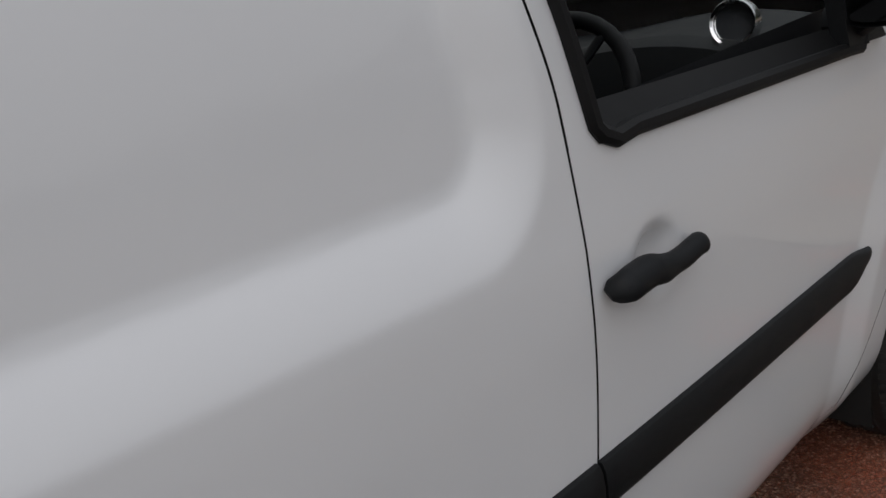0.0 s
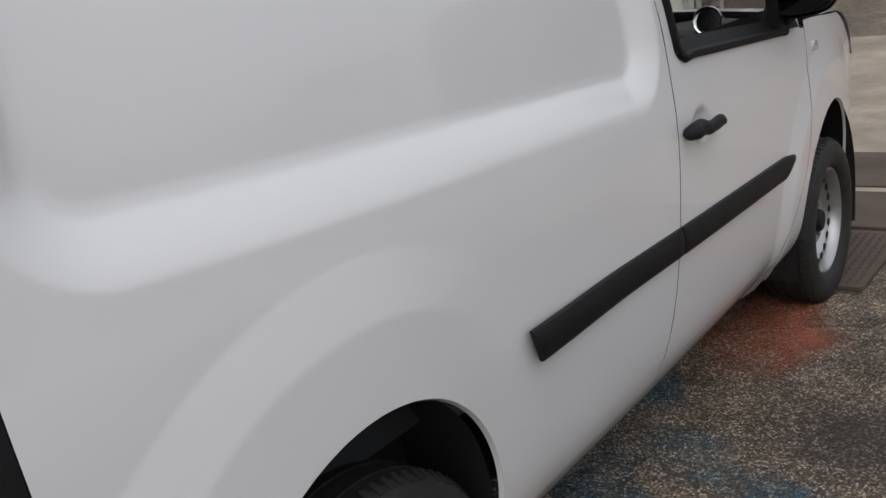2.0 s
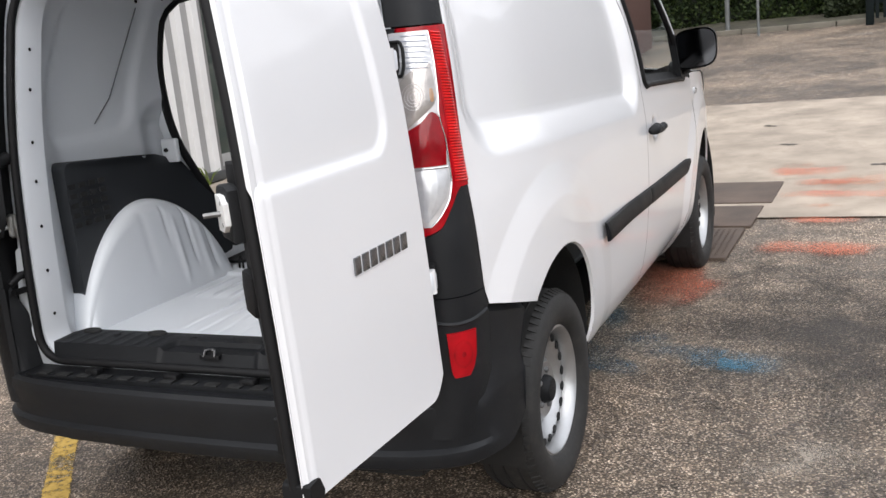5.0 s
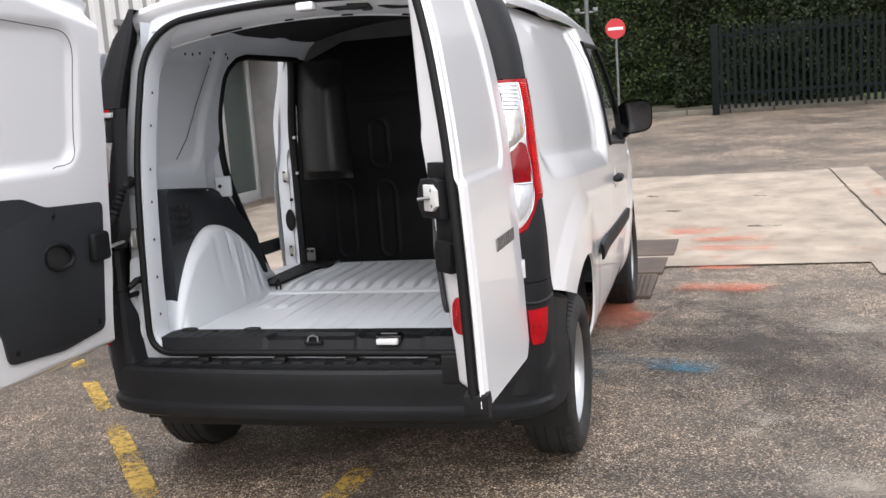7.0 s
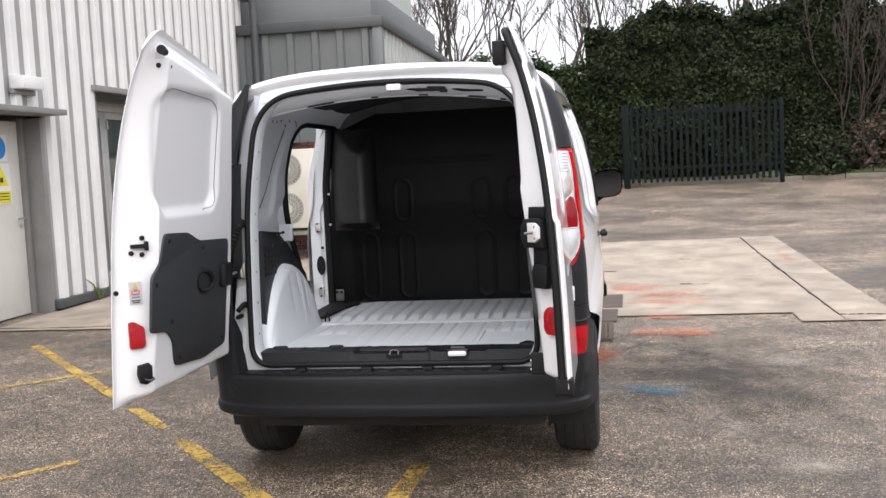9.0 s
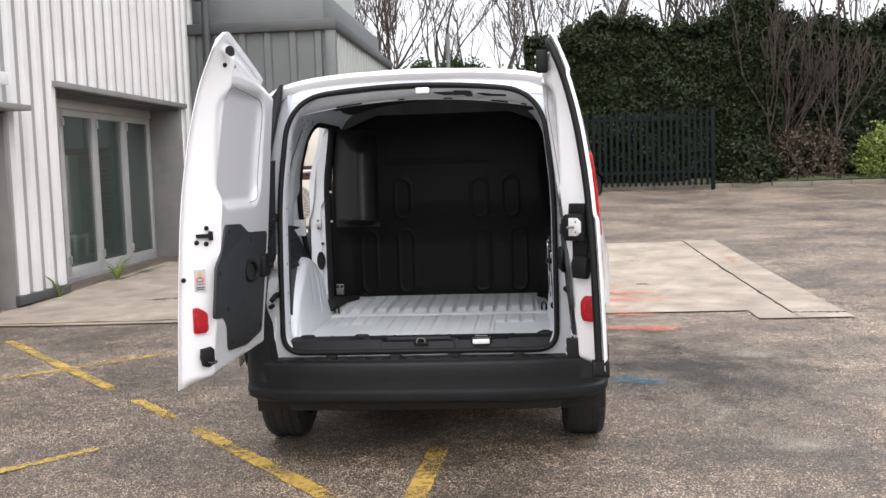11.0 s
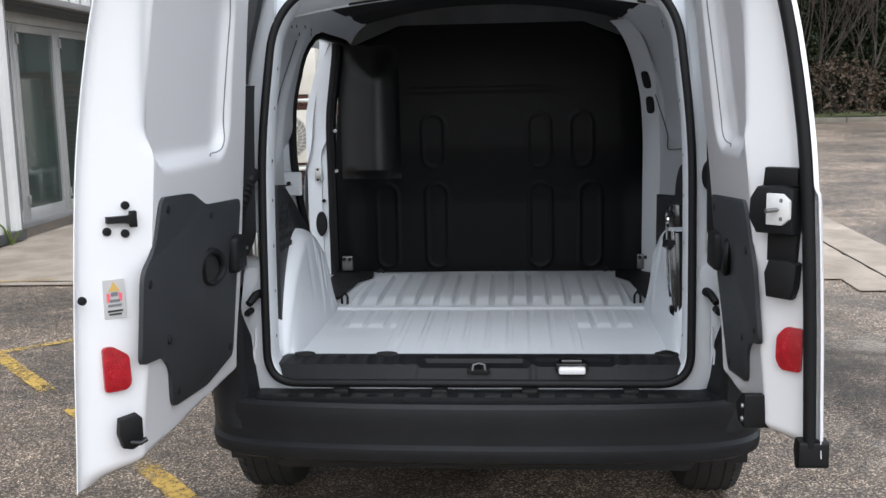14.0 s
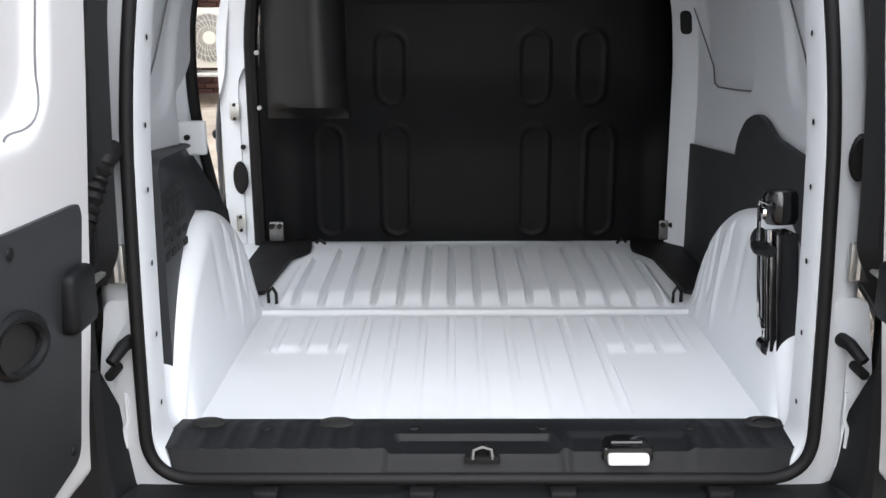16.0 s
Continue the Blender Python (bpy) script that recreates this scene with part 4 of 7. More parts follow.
for i in range(4):
    for j in range(5):
        box((-0.26 + 0.045 * i, 0.6545, 0.925 + 0.032 * j), (0.028, 0.003, 0.016), into=vents)
part("vent_slot", vents, DARK_HOLE, van)["kind"] = "stuff"
part("latch_bracket", box((0.372, 0.757, 1.082), (0.024, 0.074, 0.092), 0.008, 3), WHITE_IN, van, "white bracket of the side door")
part("bracket_screw", lathe([(0.008, 0), (0.008, 0.01)], Matrix.Translation((0.362, 0.768, 1.085)) @ Matrix.Rotation(radians(-90), 4, "Y"), 10), DARK_HOLE, van)
# pressings outlined by grey tubes that put their crease shade into colour, and punched holes
for s, line in ((-1, [(1.09, 1.46), (1.063, 1.424), (0.963, 1.29), (0.895, 1.222), (0.854, 1.195), (0.815, 1.178), (0.774, 1.170), (0.60, 1.180), (0.44, 1.192)]), (-1, [(0.19, 1.50), (0.161, 1.433), (0.101, 1.335), (0.036, 1.257), (-0.02, 1.222)]),
                (1, [(0.217, 1.618), (0.161, 1.457), (0.087, 1.314), (-0.001, 1.233)])):
    part("panel_joint", tube([(x, s * (inner(x, z, s) - 0.003), z) for x, z in line], 0.0024, 5), CREASE, van)
for x, z in ((0.04, 1.655), (0.09, 1.66), (0.20, 1.665), (0.21, 1.64), (0.30, 1.66), (0.33, 1.645), (-0.02, 1.655)):
    for s in (-1, 1):
        part("punched_hole", lathe([(0.0005, 0.004), (0.0075, 0.004)], Matrix.Translation((x, s * (inner(x, z, s) - 0.001), z)) @ Matrix.Rotation(radians(90) * s, 4, "X"), 10), DARK_HOLE, van)
for s in (-1, 1):
    for k, z in enumerate((0.68, 0.82, 0.96, 1.10, 1.22, 1.38, 1.50)):
        part("punched_hole", lathe([(0.0005, 0.004), (0.006, 0.004)], Matrix.Translation((lean(z) + 0.05, 0.012 + s * 0.626 * (1 - 0.06 * smooth(1.15, 1.8, z)), z)) @ Matrix.Rotation(radians(90) * s, 4, "X"), 8), DARK_HOLE, van)
# ceiling with a header and cross bows
# the dark colour carries the shade under the roof as well as the felt
part("load_bay_ceiling", grid(40, 30, lambda u, v: (-0.30 + 1.50 * v, (2 * u - 1) * 0.575, 1.815 - 0.075 * abs(2 * u - 1) ** 2.2 - 0.006 * smooth(0.3, 0.6, abs(math.sin(v * 9))))), SHADED_FELT, van, "dark felt-lined ceiling")
# header over the rear opening: a sheet that dips to a rolled lip, with dark slots in it
hdr = lambda y: 1.726 - 0.068 * (y / 0.62) ** 2
header = part("roof_header", grid(60, 10, lambda u, v: (lambda y: (-0.372 + 0.125 * v, y, (1.762 - 0.050 * (y / 0.62) ** 2) * (1 - v) + hdr(y) * v - 0.010 * math.sin(math.pi * v)))((2 * u - 1) * 0.585)), WHITE_IN, van, "white painted roof header")
part("header_lip", tube([(-0.245, y, hdr(y)) for y in np.linspace(-0.58, 0.58, 40)], 0.006, 8), WHITE_IN, header)
part("header_back", grid(30, 3, lambda u, v: (-0.243 + 0.02 * v, (2 * u - 1) * 0.58, hdr((2 * u - 1) * 0.58) + (1.80 - 0.08 * (2 * u - 1) ** 2 - hdr((2 * u - 1) * 0.58)) * v)), SHADED_FELT, header)
for y, w in ((0.34, 0.13), (0.085, 0.035), (-0.14, 0.045), (-0.385, 0.085), (-0.50, 0.03)):
    part("header_slot", prism(rounded([(-w / 2, -0.006), (w / 2, -0.006), (w / 2 - 0.006, 0.006), (-w / 2 + 0.006, 0.006)], 0.003), lambda a, b, q: (-0.262 - q, y + a, hdr(y + a) + 0.001 + b), -0.004, 0.004), DARK_HOLE, header)
part("roof_striker", box((-0.368, -0.030, 1.752), (0.05, 0.066, 0.030), 0.008), WHITE, van, "white roof catch plate")
part("wiring_loom", tube([(-0.335, y, 1.748 - 0.05 * (y / 0.6) ** 2 - 0.005 * math.sin(y * 31)) for y in np.linspace(-0.06, -0.42, 18)], lambda t: 0.006 + 0.004 * abs(math.sin(t * 11)), 8), RUBBER, van, "black wiring loom along the roof")
lamp_in = part("courtesy_lamp", box((-0.335, -0.215, 1.742), (0.045, 0.085, 0.026), 0.006), BLACK_PL, van, "black interior lamp")
part("lamp_stalk", box((-0.335, -0.150, 1.738), (0.03, 0.06, 0.014), 0.004), BLACK_PL, lamp_in)
part("lamp_lever", box((-0.342, -0.245, 1.727), (0.02, 0.035, 0.012), 0.003), BLACK_PL, lamp_in)


# ---- bulkhead ----
def slot_far(y, z, y0, z0, z1, r):
    """How far a place lies from an upright loop's middle line."""
    return abs(math.hypot(y - y0, max(z - z1, z0 - z, 0)) - r)


def bulk_f(u, v):
    z = 0.588 + 1.222 * v
    w = 0.742 - 0.03 * smooth(1.0, 1.4, z) - 0.235 * smooth(1.605, 1.765, z)
    y = (2 * u - 1) * w
    a = abs(y) / w
    up = smooth(0.90, 1.20, z)
    x = 1.158 - up * 0.024 * smooth(1.0, 0.8, a)
    x += (1 - up) * 0.012 * smooth(0.95, 0.80, a)
    for y0, z0, z1 in ((0.268, 1.13, 1.275), (-0.213, 1.13, 1.275), (-0.405, 1.13, 1.275), (0.496, 0.66, 0.955), (0.26, 0.66, 0.955), (-0.22, 0.66, 0.955), (-0.45, 0.66, 0.955)):
        x -= 0.0030 * smooth(0.010, 0.003, slot_far(y, z, y0, z0, z1, 0.05))
    x -= 0.0025 * smooth(0.016, 0.006, abs(z - 1.435)) * smooth(0.36, 0.30, abs(y - 0.04))
    return (x, y, z)


# grey in place of white paint puts the shade under the roof into colour
RING_SHADE = material("grey_felt_pad", (0.085, 0.086, 0.088), 0.9, vary=0.2, scale=6, bump=0.3, bump_scale=200, spec=0.2)
part("bulkhead_ring", grid(20, 6, lambda u, v: (1.168 - 0.05 * v, (2 * u - 1) * (0.735 - 0.17 * smooth(0.35, 1.0, v)), 1.55 + 0.262 * v)), RING_SHADE, van, "grey felt-lined roof ring round the bulkhead")
bulk = part("bulkhead", grid(190, 150, bulk_f), BULK, van, "black moulded full-height bulkhead")
BULGE_GLARE = material("worn_charcoal_moulding", (0.011, 0.011, 0.011), 0.36, vary=0.15, scale=5, bump=0.06, bump_scale=500, spec=0.5)
# the moulding bulges out beside the side opening; its lighter grey puts the glare there into colour
part("bulkhead_bulge", grid(24, 40, lambda u, v: (lambda z: (1.148 - 0.020 * (1 - u) - 0.085 * math.sin(math.pi * u ** 0.75) * smooth(1.66, 1.48, z) * smooth(1.035, 1.085, z) + 0.012 * (1 - u) ** 6, 0.420 + 0.280 * u, z))(1.035 + 0.61 * v)), BULGE_GLARE, bulk, "charcoal bulge beside the side opening")
for s in (-1, 1):
    part("bulkhead_bracket", box((1.115, s * 0.685, 0.640), (0.016, 0.050, 0.070), 0.006), DULL_ZINC, bulk, "" if s > 0 else "zinc bulkhead bracket")
    for dy in (-0.014, 0.014):
        part("bracket_bolt", lathe([(0.009, 0), (0.009, 0.012)], Matrix.Translation((1.104, s * 0.685 + dy, 0.662)) @ Matrix.Rotation(radians(-90), 4, "Y"), 8), DARK_HOLE, bulk)
    for z in (1.075, 1.26):
        part("edge_bolt", lathe([(0.008, 0), (0.008, 0.012)], Matrix.Translation((1.122, s * 0.722, z)) @ Matrix.Rotation(radians(-90), 4, "Y"), 8), ZINC, bulk)
    part("floor_corner_mat", prism(rounded([(1.16, 0.57), (1.10, 0.56), (1.03, 0.555), (0.93, 0.605), (0.55, 0.625), (0.54, 0.742), (1.16, 0.742)], 0.012), lambda a, b, w: (a, s * b, w), FLOOR_Z + 0.004, FLOOR_Z + 0.016), RUBBER, van, "black floor corner mat")
    part("lashing_hook", tube([(0.475, s * 0.575, FLOOR_Z), (0.475, s * 0.575, 0.612), (0.480, s * 0.586, 0.628), (0.485, s * 0.600, 0.612), (0.485, s * 0.600, FLOOR_Z)], 0.005, 6), RUBBER, van, "black lashing ring")
    part("lashing_hook", tube([(1.10, s * 0.545, 0.60), (1.10, s * 0.53, 0.612), (1.09, s * 0.51, 0.60)], 0.005, 6), RUBBER, van, "black lashing ring")

# ---- sill trim ----
trim = part("sill_trim", grid(260, 20, lambda u, v: (lambda y: (-0.335 - 0.176 * v, y, FLOOR_Z + 0.012 + 0.008 * math.sin(min(1, v * 3) * math.pi / 2) - 0.013 * smooth(0.50, 0.56, v) * smooth(0.135 + 0.05 * v, 0.120 + 0.05 * v, abs(y - 0.02)) - 0.008 * smooth(0.46, 0.52, v) * smooth(0.125, 0.110, abs(y + 0.285))
            - 0.050 * smooth(0.84, 1.0, v) - 0.0024 * smooth(0.2, 0.8, abs(math.sin(y * 62))) * smooth(0.19, 0.23, abs(y)) * (0 if -0.42 < y < -0.15 else 1) * smooth(0.95, 0.8, v) * smooth(0.06, 0.14, v)))(0.010 + (2 * u - 1) * (0.619 + 0.006 * smooth(0.0, 0.5, v) - 0.03 * smooth(0.7, 1.0, v)))), BLACK_PL, van, "black plastic load sill trim")
part("lock_striker", prism(rounded([(-0.036, -0.018), (0.036, -0.018), (0.026, 0.020), (-0.026, 0.020)], 0.006), lambda a, b, w: (-0.486 + b, 0.004 + a, w), 0.576, 0.588, bevel=0.003), RUBBER, trim)
part("lock_striker_loop", tube([(-0.500, -0.015, 0.582), (-0.492, -0.013, 0.598), (-0.488, 0.004, 0.602), (-0.492, 0.021, 0.598), (-0.500, 0.023, 0.582)], 0.0065, 8), BLACK_GLOSS, trim)
part("lock_recess", prism(rounded([(-0.050, -0.034), (0.050, -0.034), (0.046, 0.012), (0.028, 0.028), (-0.028, 0.028), (-0.046, 0.012)], 0.010), lambda a, b, w: (-0.468 + b, -0.277 + a, w), 0.582, 0.606, bevel=0.005), BLACK_GLOSS, trim, "black lock recess")
part("lock_bolt", tube([(-0.478, -0.307, 0.608), (-0.478, -0.247, 0.608)], 0.005, 8), BLACK_GLOSS, trim)
part("lock_recess_plate", box((-0.505, -0.277, 0.586), (0.022, 0.080, 0.022), 0.006), WHITE, trim, "white metal plate in the lock recess")
for y, r in ((0.565, 0.022), (0.30, 0.022), (-0.575, 0.024)):
    part("trim_cup", lathe([(0.001, 0.004), (r * 0.8, 0.004), (r, 0.002), (r * 1.15, 0.006), (r * 1.25, 0.0)], Matrix.Translation((-0.372, y, FLOOR_Z + 0.0185)) @ Matrix.Diagonal((0.8, 1.3, 1, 1)), 20), DARK_HOLE, trim)
for y in (-0.42, -0.12, 0.14, 0.44):
    part("trim_screw", lathe([(0.001, 0.005), (0.010, 0.004), (0.012, 0)], Matrix.Translation((-0.395, y, FLOOR_Z + 0.019)), 10), BLACK_PL, trim)
part("lashing_hook", tube([(-0.37, -0.575 + 0.024 * math.cos(a), FLOOR_Z + 0.020 + 0.010 * math.sin(a)) for a in np.linspace(0.1, 3.04, 9)], 0.004, 6), RUBBER, van)

# jack standing in its clip behind the right wheel housing
jm = Matrix.Translation((-0.205, -0.655, 0.86)) @ Matrix.Rotation(radians(5), 4, "Y") @ Matrix.Rotation(radians(-3), 4, "X")
jv = lambda x, y, z: jm @ Vector((x, y, z))


def jack_channel(x0, x1, y0, y1, z0, z1):
    """A pressed steel channel, open towards the bay."""
    bm = bmesh.new()
    for a, b, c, d in ((x0, x1, y0, y0 + 0.004), (x0, x0 + 0.005, y0, y1), (x1 - 0.005, x1, y0, y1)):
        box(((a + b) / 2, (c + d) / 2, (z0 + z1) / 2), (b - a, d - c, z1 - z0), 0.0015, into=bm)
    bmesh.ops.transform(bm, matrix=jm, verts=bm.verts)
    return bm


jack = part("jack", jack_channel(-0.042, 0.040, -0.012, 0.034, -0.165, 0.10), BLACK_GLOSS, van, "black car jack clipped to the side wall")
part("jack_arm", jack_channel(-0.030, -0.004, 0.004, 0.044, -0.155, 0.06), BLACK_GLOSS, jack)
part("jack_arm", jack_channel(0.006, 0.030, 0.004, 0.044, -0.155, 0.06), BLACK_GLOSS, jack)
part("jack_foot", lathe([(0.001, 0.02), (0.016, 0.02), (0.018, -0.02), (0.001, -0.02)], jm @ Matrix.Translation((0.012, 0.040, -0.152)) @ Matrix.Rotation(radians(90), 4, "Y"), 14), BLACK_GLOSS, jack)
part("jack_head", lathe([(0.001, 0.190), (0.030, 0.188), (0.036, 0.178), (0.036, 0.130), (0.030, 0.118), (0.001, 0.116)], jm @ Matrix.Translation((0.0, 0.012, 0.0)), 20), BLACK_GLOSS, jack)
part("jack_screw", tube([jv(0.0, 0.030, -0.02), jv(0.002, 0.032, 0.105)], 0.0085, 10), CHROME, jack, "bright jack screw")
part("jack_rivet", lathe([(0.001, 0.008), (0.012, 0.006), (0.014, 0.0)], jm @ Matrix.Translation((0.0, 0.046, 0.142)) @ Matrix.Rotation(radians(-90), 4, "X"), 14), CHROME, jack)
part("jack_handle", tube([jv(-0.036, 0.044, 0.165), jv(0.020, 0.046, 0.166), jv(0.034, 0.046, 0.155), jv(0.034, 0.048, 0.10), jv(0.024, 0.052, -0.03), jv(0.014, 0.054, -0.085), jv(-0.016, 0.054, -0.108)], 0.0042, 8), CHROME, jack, "bright jack handle")
part("jack_clamp", tube([jv(0.052, 0.0, 0.068), jv(0.050, 0.050, 0.066), jv(0.0, 0.056, 0.064), jv(-0.055, 0.050, 0.068)], 0.011, 8, flat=1.4), BLACK_PL, jack)
part("clamp_knob", lathe([(0.001, 0.014), (0.017, 0.012), (0.020, 0.0), (0.014, -0.012), (0.001, -0.014)], jm @ Matrix.Translation((0.056, 0.040, 0.072)) @ Matrix.Rotation(radians(90), 4, "Y") @ Matrix.Diagonal((1.6, 1, 1, 1)), 14), BLACK_PL, jack)
# slanting inner pillar beside the bulkhead, with two punched slots
def pillar_at(t, z):
    y = wall_in(z)
    return Vector((1.115 - 0.085 * t - 0.02 * smooth(1.3, 1.7, z), -(y - 0.066 + 0.070 * t), z))


inner_pillar = part("inner_pillar", grid(6, 40, lambda u, v: pillar_at(u, 0.585 + 1.14 * v) + Vector((0.010 * (1 - u) ** 8, 0, 0))), WHITE_IN, van, "white painted inner pillar")
for z in (1.352, 1.462):
    p = pillar_at(0.5, z)
    part("pillar_slot", prism(rounded([(-0.022, -0.038), (0.022, -0.038), (0.022, 0.038), (-0.022, 0.038)], 0.020, 6),
                              lambda a, b, w: (lambda q: q + Vector((-0.7, 0.7, 0)) * w)(pillar_at(0.5 + a / 0.105, z + b)), 0.0005, 0.003), DARK_HOLE, inner_pillar)

# ---- fittings on the rear frame ----
for s in (-1, 1):
    check = part("door_check", box((-0.492, s * 0.682, 0.975), (0.014, 0.034, 0.075), 0.004), ZINC, van, "zinc door check bracket")
    part("check_arm", tube([(-0.50, s * 0.682, 0.978), (-0.56, s * 0.690, 0.972), (-0.70, s * 0.700, 0.960)], 0.007, 6), ZINC, check)
    part("check_pin", lathe([(0.008, -0.03), (0.008, 0.03)], Matrix.Translation((-0.512, s * 0.676, 0.978)), 8), ZINC, check)
    part("door_stop", tube([(-0.480, s * 0.672, 0.820), (-0.515, s * 0.675, 0.822), (-0.545, s * 0.690, 0.800)], lambda t: 0.014 - 0.003 * t, 10), RUBBER, van, "black rubber door stop")
    part("door_stop", tube([(-0.480, s * 0.700, 0.768), (-0.53, s * 0.700, 0.768)], 0.010, 10), RUBBER, van, "black rubber door stop")
    part("frame_rib", tube([(-0.486, s * 0.690, 0.715), (-0.486, s * 0.690, 0.66), (-0.486, s * 0.698, 0.64), (-0.486, s * 0.698, 0.60)], 0.004, 6), WHITE_IN, van)
    part("jamb_lower", prism(rounded([(0.655, 0.555), (0.735, 0.555), (0.745, 0.70), (0.715, 0.90), (0.655, 0.90)], 0.02), lambda a, b, w: (w, s * a, b), -0.478, -0.470), WHITE_IN, van)
part("frame_grommet", lathe([(0.001, 0.008), (0.022, 0.008), (0.026, 0)], Matrix.Translation((-0.478, -0.672, 1.165)) @ Matrix.Rotation(radians(-90), 4, "Y") @ Matrix.Diagonal((1.7, 0.8, 1, 1)), 18), RUBBER, van)
bellow = [(-0.475, 0.672, 1.185), (-0.515, 0.675, 1.175), (-0.545, 0.685, 1.13), (-0.57, 0.70, 1.07), (-0.62, 0.70, 1.04)]
bel = bmesh.new()
fine = [Vector(bellow[min(3, int(t))]).lerp(Vector(bellow[min(3, int(t)) + 1]), t - min(3, int(t))) for t in np.linspace(0, 4, 48)]
tube(fine, lambda t: 0.020 if t < 0.3 else 0.017 + 0.0035 * math.sin(t * 90), 12, into=bel)
part("cable_bellows", bel, RUBBER, van, "black ribbed cable bellows")


# ---- rear doors, open at a right angle ----
def rear_door(s, label, hinge_x, free_x, y_out, y_in, top, recess, board, seal):
    """One open rear door, seen from hinge (u = 0) to free edge (u = 1)."""
    nu, nv = 100, 150

    def xz(u, v):
        zt = top(u)
        zb = 0.575 + 0.022 * u + 0.05 * max(0.0, 1 - u / 0.12) ** 2
        cor = 0.10 * max(0.0, (u - 0.86) / 0.14) ** 2.2
        z = zb + (zt - cor - zb) * v
        return hinge_x(z) + (free_x(z) - hinge_x(z)) * u, z

    def depth(x, z, u, v):
        width = hinge_x(z) - free_x(z)
        a, b = u * width, (1 - u) * width
        zt = top(u)
        full = y_out(z) - y_in(z)
        k = smooth(-0.002, 0.022, a) * min(1.0, max(0.0, (b - 0.022) / 0.105)) ** 0.9
        k *= smooth(-0.005, 0.05, z - 0.585) * smooth(0.015, 0.10, zt - z)
        far = box_far(x, z, *recess)
        k *= 1 - 0.24 * smooth(0.014, -0.034, far)
        return 0.014 + (full - 0.014) * k

    bm = bmesh.new()
    outer, inn = [], []
    for j in range(nv + 1):
        ro, ri = [], []
        for i in range(nu + 1):
            u, v = i / nu, j / nv
            x, z = xz(u, v)
            press = 0.0085 * smooth(0.014, -0.010, box_far(x, z, free_x(z) - 0.30 if s < 0 else free_x(z) + 0.03, hinge_x(z) - 0.105, 1.19, 1.74, 0.075))
            press += 0.006 * smooth(0.030, 0.022, x - free_x(z)) + 0.010 * smooth(0.014, 0.0, x - free_x(z))
            ro.append(bm.verts.new((x, s * (y_out(z) - press), z)))
            ri.append(bm.verts.new((x, s * (y_out(z) - depth(x, z, u, v)), z)))
        outer.append(ro)
        inn.append(ri)
    for j in range(nv):
        for i in range(nu):
            bm.faces.new((outer[j][i], outer[j][i + 1], outer[j + 1][i + 1], outer[j + 1][i]))
            bm.faces.new((inn[j][i], inn[j + 1][i], inn[j + 1][i + 1], inn[j][i + 1]))
    rim = [(0, i) for i in range(nu + 1)] + [(j, nu) for j in range(1, nv + 1)] + [(nv, i) for i in range(nu - 1, -1, -1)] + [(j, 0) for j in range(nv - 1, 0, -1)]
    for (j, i), (jj, ii) in zip(rim, rim[1:] + rim[:1]):
        bm.faces.new((outer[j][i], inn[j][i], inn[jj][ii], outer[jj][ii]))
    door = part("rear_door", bm, WHITE, van, label)
    part("trim_board", prism(rounded(board, 0.025), lambda a, b, w: (a, s * (y_in(b) - w), b), -0.002, 0.008, bevel=0.002), TRIM, door, "dark grey door trim board")
    for bx, bz in board[::2]:
        cx, cz = bx + 0.035 * (1 if bx < -0.95 else -1), bz + 0.03 * (1 if bz < 0.9 else -1)
        part("board_clip", lathe([(0.001, 0.004), (0.009, 0.003), (0.010, 0)], Matrix.Translation((cx, s * (y_in(cz) - 0.008), cz)) @ Matrix.Rotation(radians(90) * s, 4, "X"), 10), BLACK_PL, door)
    # a thin grey tube draws the inner pressing's fold along its top, hinge side and lower corner
    x0, x1, z0, z1, r = recess
    gap = rounded([(x0 + 0.04, z1 + 0.004), (x1 - 0.004, z1 - 0.022), (x1 - 0.012, z0 + 0.010), (x1 - 0.16, z0 + 0.012), (x0 + 0.3, z0 - 0.2)], 0.09, 9)
    gap = [p for p in gap if p[1] > z0 and p[0] > x0 + 0.10 or p[1] > z1 - 0.02]
    gap = [Vector(p).lerp(Vector(q), k / 8) for p, q in zip(gap, gap[1:]) for k in range(8)]
    part("pressing_joint", tube([(x, s * (y_out(z) - depth(x, z, (hinge_x(z) - x) / (hinge_x(z) - free_x(z)), 0)), z) for x, z in gap], 0.0020, 5), CREASE, door)
    if seal:
        pts = [xz(0.975, v) for v in np.linspace(0.02, 0.955, 40)] + [xz(u, 0.975) for u in np.linspace(0.94, 0.3, 12)]
        part("door_seal", tube([(x - 0.004, s * (y_out(z) - 0.036), z) for x, z in pts], 0.014, 10), RUBBER, door, "black rubber door seal")
        x, z = xz(0.98, 0.0)
        part("seal_foot", prism(rounded([(-0.012, 0.036), (0.024, 0.040), (0.038, 0.008), (0.016, -0.032), (-0.012, -0.020)], 0.005), lambda a, b, w: (x + a, s * (y_out(z) - w), z + b), -0.002, 0.062, bevel=0.004), RUBBER, door)
    return door


ld_out = table([0.55, 0.60, 0.90, 1.236, 1.50, 1.70, 1.85, 1.95], [0.822, 0.818, 0.806, 0.786, 0.752, 0.706, 0.648, 0.600])
ld_in = table([0.55, 0.70, 0.90, 1.15, 1.50, 1.84, 1.95], [0.712, 0.704, 0.682, 0.662, 0.632, 0.588, 0.56])
rd_out = table([0.55, 0.60, 0.90, 1.236, 1.50, 1.70, 1.85, 1.95], [0.802, 0.798, 0.788, 0.770, 0.738, 0.694, 0.640, 0.592])
